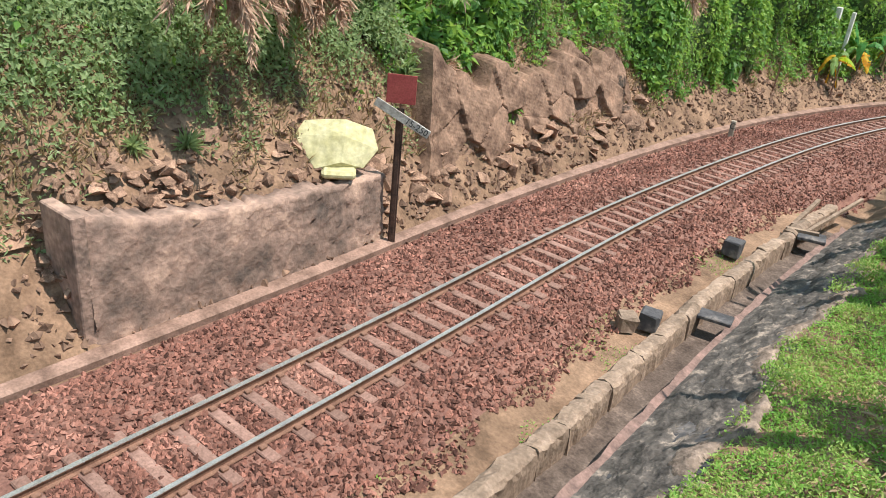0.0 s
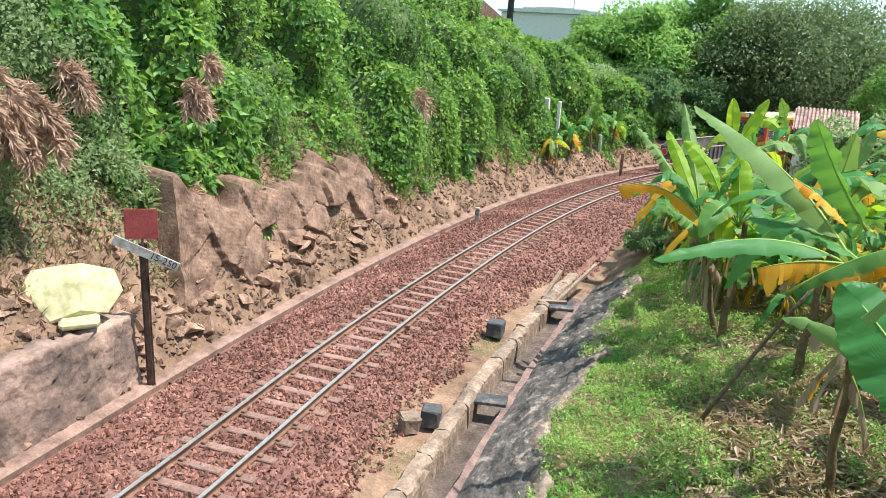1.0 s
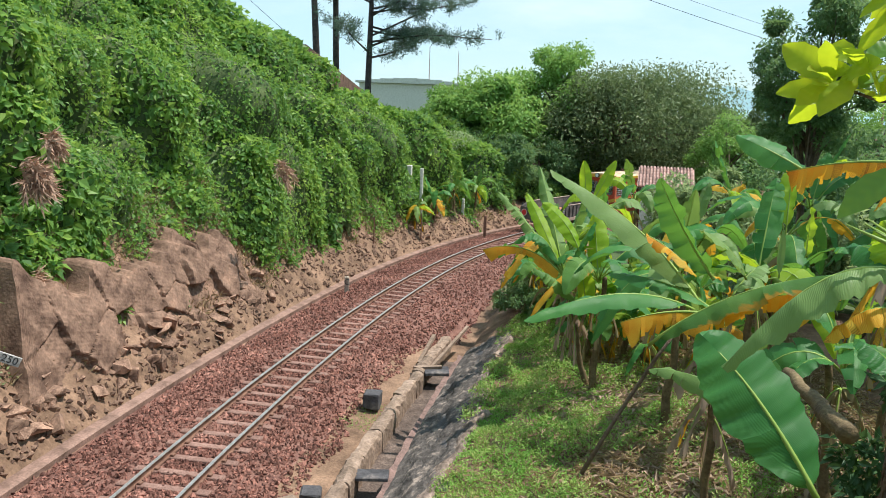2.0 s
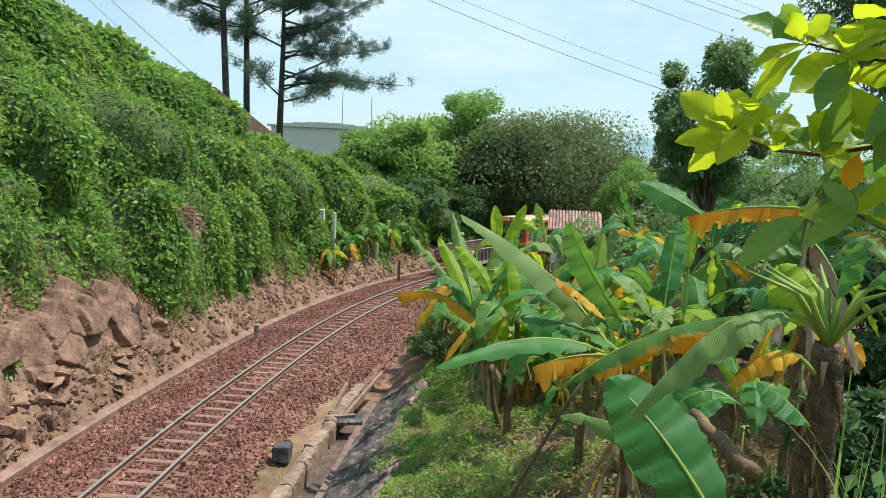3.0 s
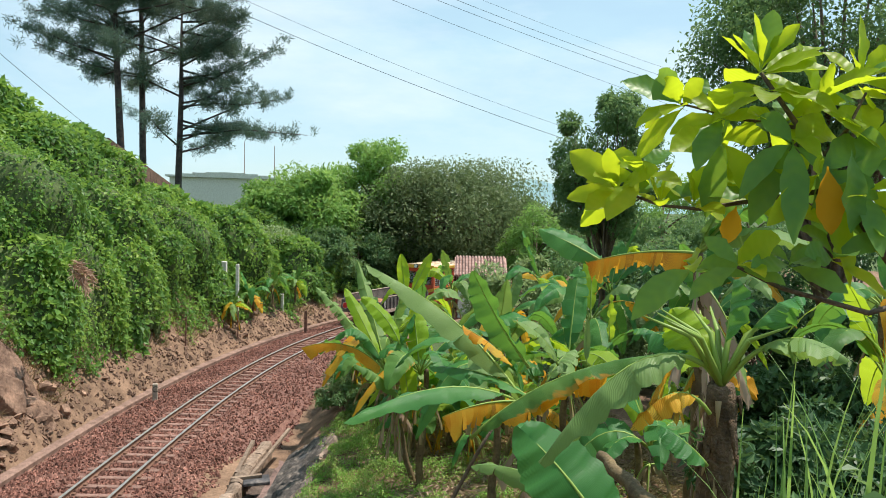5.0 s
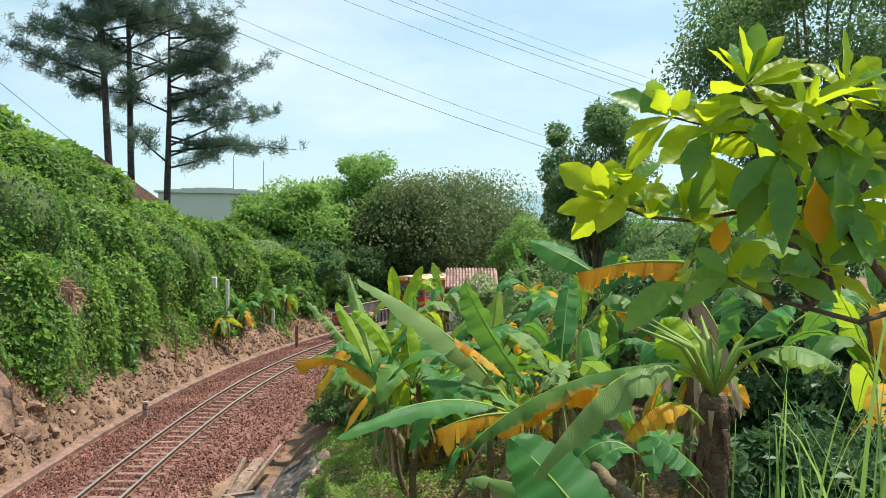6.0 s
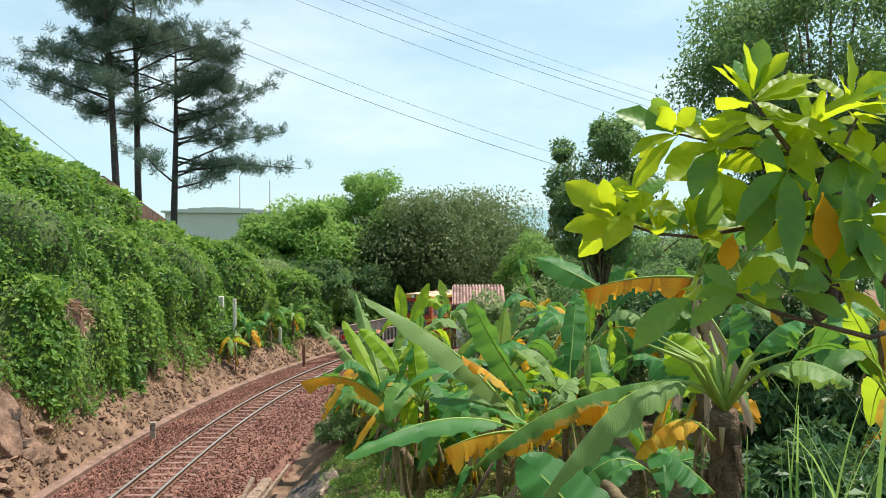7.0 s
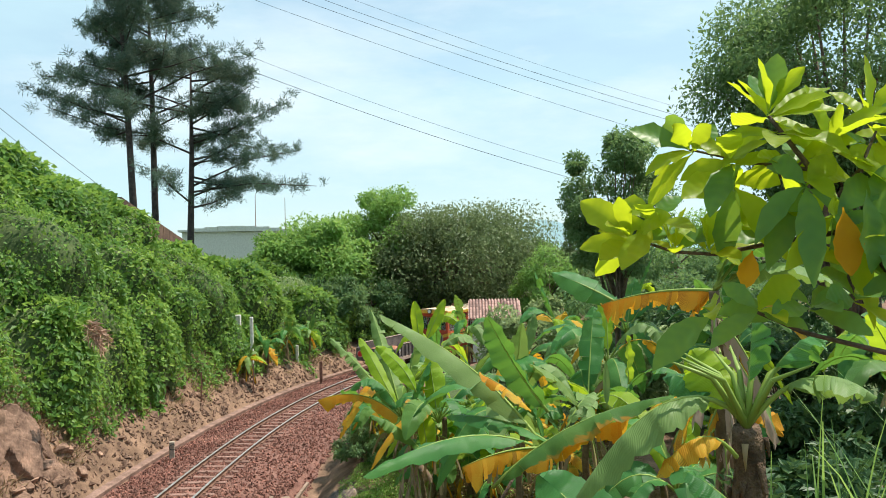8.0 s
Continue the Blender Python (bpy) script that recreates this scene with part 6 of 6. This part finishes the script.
WAGON_GREY = shade("wagon_grey", (0.06, 0.056, 0.055), (0.16, 0.14, 0.13), 2.5, 0.8, 0.3, 20)
WAGON_PALE = shade("dusty_wagon_planks", (0.30, 0.22, 0.18), (0.46, 0.36, 0.30), 2.2, 0.9, 0.3, 20)
SCRAP = shade("rusted_scrap", (0.26, 0.10, 0.055), (0.46, 0.21, 0.12), 3, 0.85, 0.4, 25)
TEAL = shade("teal_paint", (0.03, 0.16, 0.18), (0.05, 0.22, 0.24), 4, 0.6, 0.1, 30)
TAIL_RED = shade("tail_disc_red", (0.55, 0.03, 0.04), (0.62, 0.06, 0.06), 5, 0.5, 0, 30)
LENS = shade("lamp_lens", (0.5, 0.62, 0.6), (0.7, 0.75, 0.72), 5, 0.15, 0, 30)
GLASS = bpy.data.materials.new("window_glass")
GLASS.use_nodes = True
gb = GLASS.node_tree.nodes["Principled BSDF"]
gb.inputs["Base Color"].default_value = (0.75, 0.85, 0.82, 1)
gb.inputs["Roughness"].default_value = 0.05
gb.inputs["Transmission Weight"].default_value = 0.92
gb.inputs["IOR"].default_value = 1.2


def along(s):
    x, y, h = on_line(s)
    return pose(float(x), float(y), float(fall(y)), 0, 0, -math.degrees(float(h)))


def wheelset(parent, y):
    bm = tube(bmesh.new(), [(-0.62, y, 0.32), (0.62, y, 0.32)], [0.06, 0.06], 10)
    ax = part("axle", bm, RUST, parent)
    for sx in (-1, 1):
        bm = disc(bmesh.new(), 0.32, 0.32, 0.1, pose(sx * 0.535, y, 0.32, 0, 90, 0), 24)
        disc(bm, 0.37, 0.37, 0.03, pose(sx * 0.485, y, 0.32, 0, 90, 0), 24)
        disc(bm, 0.11, 0.11, 0.16, pose(sx * 0.58, y, 0.32, 0, 90, 0), 12)
        part("wheel", bm, RUST, ax)
        part("axle_box", boxed((sx * 0.8 - 0.1, y - 0.13, 0.2), (sx * 0.8 + 0.1, y + 0.13, 0.52), 0.02), BLACK_PAINT, parent)


TRAIN = 32.0
wagon = thing("flat_wagon", "grey low-sided wagon carrying rusty bent sheet metal", "wagon", along(TRAIN + 3.0))
part("floor", boxed((-1.25, -2.95, 0.78), (1.25, 2.95, 0.88), 0.01), WAGON_PALE, wagon, "dusty pinkish plank floor")
part("underframe", boxed((-0.7, -2.9, 0.5), (0.7, 2.9, 0.77), 0.02), BLACK_PAINT, wagon)
for sx in (-1, 1):
    bm = bmesh.new()
    outline = [(-3.0, 0.72), (3.0, 0.72), (3.0, 1.36), (2.55, 1.55), (-2.35, 1.55), (-3.0, 1.3)]
    for off in (sx * 1.27, sx * 1.33):
        bm.faces.new([bm.verts.new((off, y, z)) for y, z in outline])
    fs = list(bm.faces)
    va, vb = list(fs[0].verts), list(fs[1].verts)
    for i in range(6):
        bm.faces.new((va[i], va[(i + 1) % 6], vb[(i + 1) % 6], vb[i]))
    bmesh.ops.recalc_face_normals(bm, faces=bm.faces)
    sd = part("side_panel", bm, WAGON_GREY, wagon)
    part("top_rail", boxed((sx * 1.30 - 0.055, -2.35, 1.55), (sx * 1.30 + 0.055, 2.55, 1.585), 0.006), WAGON_PALE, sd)
    part("sole_bar", boxed((sx * 1.36 - 0.03, -3.0, 0.66), (sx * 1.36 + 0.03, 3.0, 0.86), 0.006), WAGON_PALE, sd, "pale scuffed lower edge")
    for i in range(14):
        y = -2.72 + i * 0.42
        part("stake", boxed((sx * 1.33 if sx > 0 else -1.40, y - 0.04, 0.86), (1.40 if sx > 0 else -1.33, y + 0.04, 1.53), 0.008), BLACK_PAINT if i in (0, 7) else WAGON_GREY, sd)
    for i in range(4):
        y = -2.2 + i * 1.45
        part("hook", disc(bmesh.new(), 0.07, 0.05, 0.1, pose(sx * 1.42, y, 0.6, 0, 90, 0), 10), WAGON_PALE, sd)
for sy in (-1, 1):
    ed = part("end_panel", boxed((-1.265, sy * 3.0 - 0.03, 0.6), (1.265, sy * 3.0 + 0.03, 1.34), 0.008), WAGON_GREY, wagon)
    for x in (-0.62, 0.62):
        part("stake", boxed((x - 0.04, sy * 3.07 - 0.035, 0.6), (x + 0.04, sy * 3.07 + 0.035, 1.3), 0.008), WAGON_GREY, ed)
    bm = boxed((-0.12, sy * 3.2 - 0.2, 0.55), (0.12, sy * 3.2 + 0.2, 0.8), 0.02)
    box(bm, (-0.32, sy * 3.42 - 0.03, 0.5), (0.32, sy * 3.42 + 0.03, 0.86), 0.02)
    part("buffer", bm, WAGON_GREY, ed)
    part("coupling", tube(bmesh.new(), [(0, sy * 3.42, 0.5), (0.02, sy * 3.46, 0.15)], [0.04, 0.05], 6), RUST, ed)
tail = disc(bmesh.new(), 0.17, 0.17, 0.02, pose(-1.02, -3.05, 1.0, 90, 0, 0))
tail = part("tail_disc", tail, TAIL_RED, wagon, "round red tail disc with a pale rim")
part("rim", disc(bmesh.new(), 0.2, 0.2, 0.012, pose(-1.02, -3.04, 1.0, 90, 0, 0)), WHITE_PAINT, tail)
for i, tx in enumerate(("R.2.2", "C.0.6", "B.5T", "T.10T")):
    child("lettering", letters(tx, 0.12, WHITE_PAINT), wagon, m=pose(1.345, -2.5, 1.38 - i * 0.12, 90, 0, 90))
for y in (-1.7, 1.7):
    wheelset(wagon, y)
scrap = thing("scrap_metal", "heap of bent rusty sheet metal lying in the wagon", "scrap metal", along(TRAIN + 3.0))
for i in range(13):
    n = 14
    ln, wd, cu = rng.uniform(0.9, 2.3), rng.uniform(0.2, 0.5), rng.uniform(0.08, 0.26)
    v = []
    for j in range(n):
        for k in range(7):
            t = (k / 6 - 0.5) * rng.uniform(2.2, 2.5)
            v.append((math.sin(t) * wd * 0.5, (j / (n - 1) - 0.5) * ln, math.cos(t) * cu + 0.03 * math.sin(j * 1.1 + i)))
    f = [(j * 7 + k, j * 7 + k + 1, j * 7 + k + 8, j * 7 + k + 7) for j in range(n - 1) for k in range(6)]
    me = raw("sheet", v, f, SCRAP, True)
    child("sheet", me, scrap, m=pose(rng.uniform(-0.75, 0.7), rng.uniform(-2.2, 0.1), 0.86 + 0.022 * i, rng.uniform(-5, 5), rng.uniform(-20, 20), rng.uniform(-55, 20)))

car = thing("railcar", "red and orange railcar with a yellow band and flaking cream roof", "railcar", along(TRAIN + 9.55))
HW, HL = 1.36, 2.9
part("underframe", boxed((-1.0, -2.7, 0.45), (1.0, 2.7, 0.7), 0.03), BLACK_PAINT, car)
part("floor", boxed((-HW + 0.05, -HL + 0.05, 0.7), (HW - 0.05, HL - 0.05, 0.78)), TEAL, car)
for y in (-1.6, 1.6):
    wheelset(car, y)
bm = bmesh.new()
rows = [(-HW - 0.05, 2.92), (-HW - 0.04, 3.0), (-0.75, 3.1), (0, 3.14), (0.75, 3.1), (HW + 0.04, 3.0), (HW + 0.05, 2.92)]
ra = [[bm.verts.new((x, y, z)) for x, z in rows] for y in (-HL - 0.08, -HL + 0.3, HL - 0.3, HL + 0.08)]
for r0, r1 in zip(ra, ra[1:]):
    for i in range(6):
        bm.faces.new((r0[i], r0[i + 1], r1[i + 1], r1[i]))
bm.faces.new([q for q in ra[0]][::-1])
bm.faces.new(ra[-1])
bmesh.ops.recalc_face_normals(bm, faces=bm.faces)
rf_ = part("roof", bm, ROOF_CREAM, car, "cream roof with flaking paint")
for sx in (-1, 1):
    part("gutter", boxed((sx * (HW + 0.055) - 0.012, -HL - 0.09, 2.84), (sx * (HW + 0.055) + 0.012, HL + 0.09, 3.0), 0.004), CAR_YELLOW, rf_, "yellow roof edge")
for sy in (-1, 1):
    part("gutter", boxed((-HW - 0.04, sy * (HL + 0.09) - 0.012, 2.84), (HW + 0.04, sy * (HL + 0.09) + 0.012, 3.06), 0.004), CAR_YELLOW, rf_, "yellow roof edge")
bm = disc(bmesh.new(), 0.05, 0.1, 0.28, pose(-0.25, 0.1, 3.22, 90, 0, 15), 14)
disc(bm, 0.05, 0.1, 0.28, pose(0.1, 0.3, 3.22, 90, 0, 190), 14)
box(bm, (-0.4, 0.15, 3.12), (0.3, 0.22, 3.19))
part("horn", bm, RUST, rf_, "twin brass horns")
part("vent", disc(bmesh.new(), 0.16, 0.12, 0.16, pose(0.3, 2.2, 3.16), 12), ROOF_CREAM, rf_)


def panel(name, lo, hi, material, parent=None, label=""):
    return part(name, boxed(lo, hi, 0.006), material, parent or car, label)


for sx in (-1, 1):
    x0, x1 = (HW - 0.05, HW) if sx > 0 else (-HW, -HW + 0.05)
    has_door = sx > 0
    d0, d1 = 0.25, 0.95
    wall = panel("side_wall", (x0, -HL, 0.32), (x1, d0 if has_door else HL, 1.72), CAR_SIDE, label="orange side")
    if has_door:
        panel("side_wall", (x0, d1, 0.32), (x1, HL, 1.72), CAR_SIDE)
        dr = panel("sliding_door", (x1 - 0.12, d0 - 0.05, 0.7), (x1 - 0.07, d0 + 0.42, 2.72), TEAL, label="teal sliding door standing open")
        part("handle", tube(bmesh.new(), [(x1 + 0.05, d0 - 0.06, 1.1), (x1 + 0.05, d0 - 0.06, 1.75)], [0.016, 0.016], 6), RUST, dr)
        part("handrail", tube(bmesh.new(), [(x1 + 0.05, d1 + 0.1, 1.1), (x1 + 0.05, d1 + 0.1, 1.75)], [0.016, 0.016], 6), RUST, car)
        panel("step", (x1 - 0.2, d0, 0.36), (x1 + 0.02, d1, 0.42), CONCRETE)
    panel("cornice", (x0, -HL, 2.72), (x1, HL, 2.9), CAR_SIDE)
    stops = [(-2.75, -1.75), (-1.62, -0.72), (-0.6, 0.12), (1.1, 1.85), (1.97, 2.72)] if has_door else [(-2.75, -1.5), (-1.38, -0.1), (0.02, 1.3), (1.42, 2.72)]
    edges = [-HL] + [q for st in stops for q in st] + [HL]
    for a, b in zip(edges[::2], edges[1::2]):
        if has_door and a < d0 < b:
            panel("pillar", (x0, a, 1.72), (x1, d0, 2.72), CAR_SIDE)
            panel("pillar", (x0, d1, 1.72), (x1, b, 2.72), CAR_SIDE)
        else:
            panel("pillar", (x0, a, 1.72), (x1, b, 2.72), CAR_SIDE)
    for a, b in stops:
        win = panel("window", (x0, a, 2.38), (x1, b, 2.45), CAR_SIDE)
        part("pane", boxed((x0 + 0.02, a, 1.72), (x0 + 0.028, b, 2.38)), GLASS, win)
        part("pane", boxed((x0 + 0.02, a, 2.45), (x0 + 0.028, b, 2.72)), GLASS, win)
        for k in range(4):
            part("bar", tube(bmesh.new(), [(x1 - 0.01, a, 1.84 + k * 0.13), (x1 - 0.01, b, 1.84 + k * 0.13)], [0.008, 0.008], 5), WHITE_PAINT, win)
        part("frame", boxed((x1 - 0.005, (a + b) / 2 - 0.015, 1.72), (x1 + 0.008, (a + b) / 2 + 0.015, 2.38)), WHITE_PAINT, win)
    band = panel("yellow_band", (x1 if sx > 0 else x0 - 0.006, -HL, 1.42), (x1 + 0.006 if sx > 0 else x0, d0 - 0.02 if has_door else HL, 1.6), CAR_YELLOW, wall)
    if has_door:
        panel("yellow_band", (x1, d1 + 0.02, 1.42), (x1 + 0.006, HL, 1.6), CAR_YELLOW)
        for k in range(22):
            part("mark", boxed((x1 + 0.006, -2.75 + k * 0.13, 1.46), (x1 + 0.01, -2.66 + k * 0.13, 1.56)), BLACK_PAINT, band)
for sy in (-1, 1):
    y0, y1 = (HL - 0.05, HL) if sy > 0 else (-HL, -HL + 0.05)
    out = y1 if sy > 0 else y0
    front = panel("end_wall", (-HW + 0.05, y0, 0.3), (HW - 0.05, y1, 1.78), CAR_RED, label="deep red end wall with louvres")
    panel("end_head", (-HW + 0.05, y0, 2.62), (HW - 0.05, y1, 2.9), CAR_RED)
    for a, b in ((-HW + 0.05, -1.16), (-0.06, 0.06), (1.16, HW - 0.05)):
        panel("pillar", (a, y0, 1.78), (b, y1, 2.62), CAR_RED)
    for a, b in ((-1.16, -0.06), (0.06, 1.16)):
        part("windscreen", boxed((a, (y0 + y1) / 2 - 0.004, 1.78), (b, (y0 + y1) / 2 + 0.004, 2.62)), GLASS, front)
    for sx in (-1, 1):
        bm = bmesh.new()
        o = out + sy * 0.006
        bm.faces.new([bm.verts.new(q) for q in ((sx * (HW - 0.04), o, 1.60), (sx * (HW - 0.04), o, 1.40), (0, o, 1.0), (0, o, 1.2))])
        g = bmesh.ops.extrude_face_region(bm, geom=bm.faces[:])
        bmesh.ops.translate(bm, verts=[q for q in g["geom"] if isinstance(q, bmesh.types.BMVert)], vec=(0, -sy * 0.005, 0))
        part("chevron", bm, CAR_YELLOW, front, "yellow chevron stripe")
        part("headlamp", disc(bmesh.new(), 0.11, 0.09, 0.06, pose(sx * 0.95, out + sy * 0.03, 0.98, 90, 0, 0), 16), LENS, front)
        for k in range(4):
            part("louvre", boxed((sx * 0.35 - 0.16, out - 0.01 if sy > 0 else out - 0.014, 1.32 + k * 0.05), (sx * 0.35 + 0.16, out + 0.014 if sy > 0 else out + 0.01, 1.34 + k * 0.05)), RUST, front)
    for k in range(5):
        part("mark", boxed((-0.28 + k * 0.11, out - 0.002 if sy > 0 else out - 0.008, 1.6), (-0.2 + k * 0.11, out + 0.008 if sy > 0 else out + 0.002, 1.7)), TEAL, front)
    bm = disc(bmesh.new(), 0.15, 0.15, 0.12, pose(0, out + sy * 0.12, 2.98, 90, 0, 0), 18)
    lamp = part("top_lamp", bm, BLACK_PAINT, front)
    part("lens", disc(bmesh.new(), 0.12, 0.12, 0.02, pose(0, out + sy * 0.185, 2.98, 90, 0, 0), 18), LENS, lamp)
    part("wiper", tube(bmesh.new(), [(-0.05, out + sy * 0.02, 1.78), (0.35, out + sy * 0.03, 1.95)], [0.01, 0.01], 4), BLACK_PAINT, front)
for y in (-1.9, 1.9):
    bench = panel("bench", (-1.2, y - 0.25, 0.78), (0.2, y + 0.25, 1.2), TEAL)
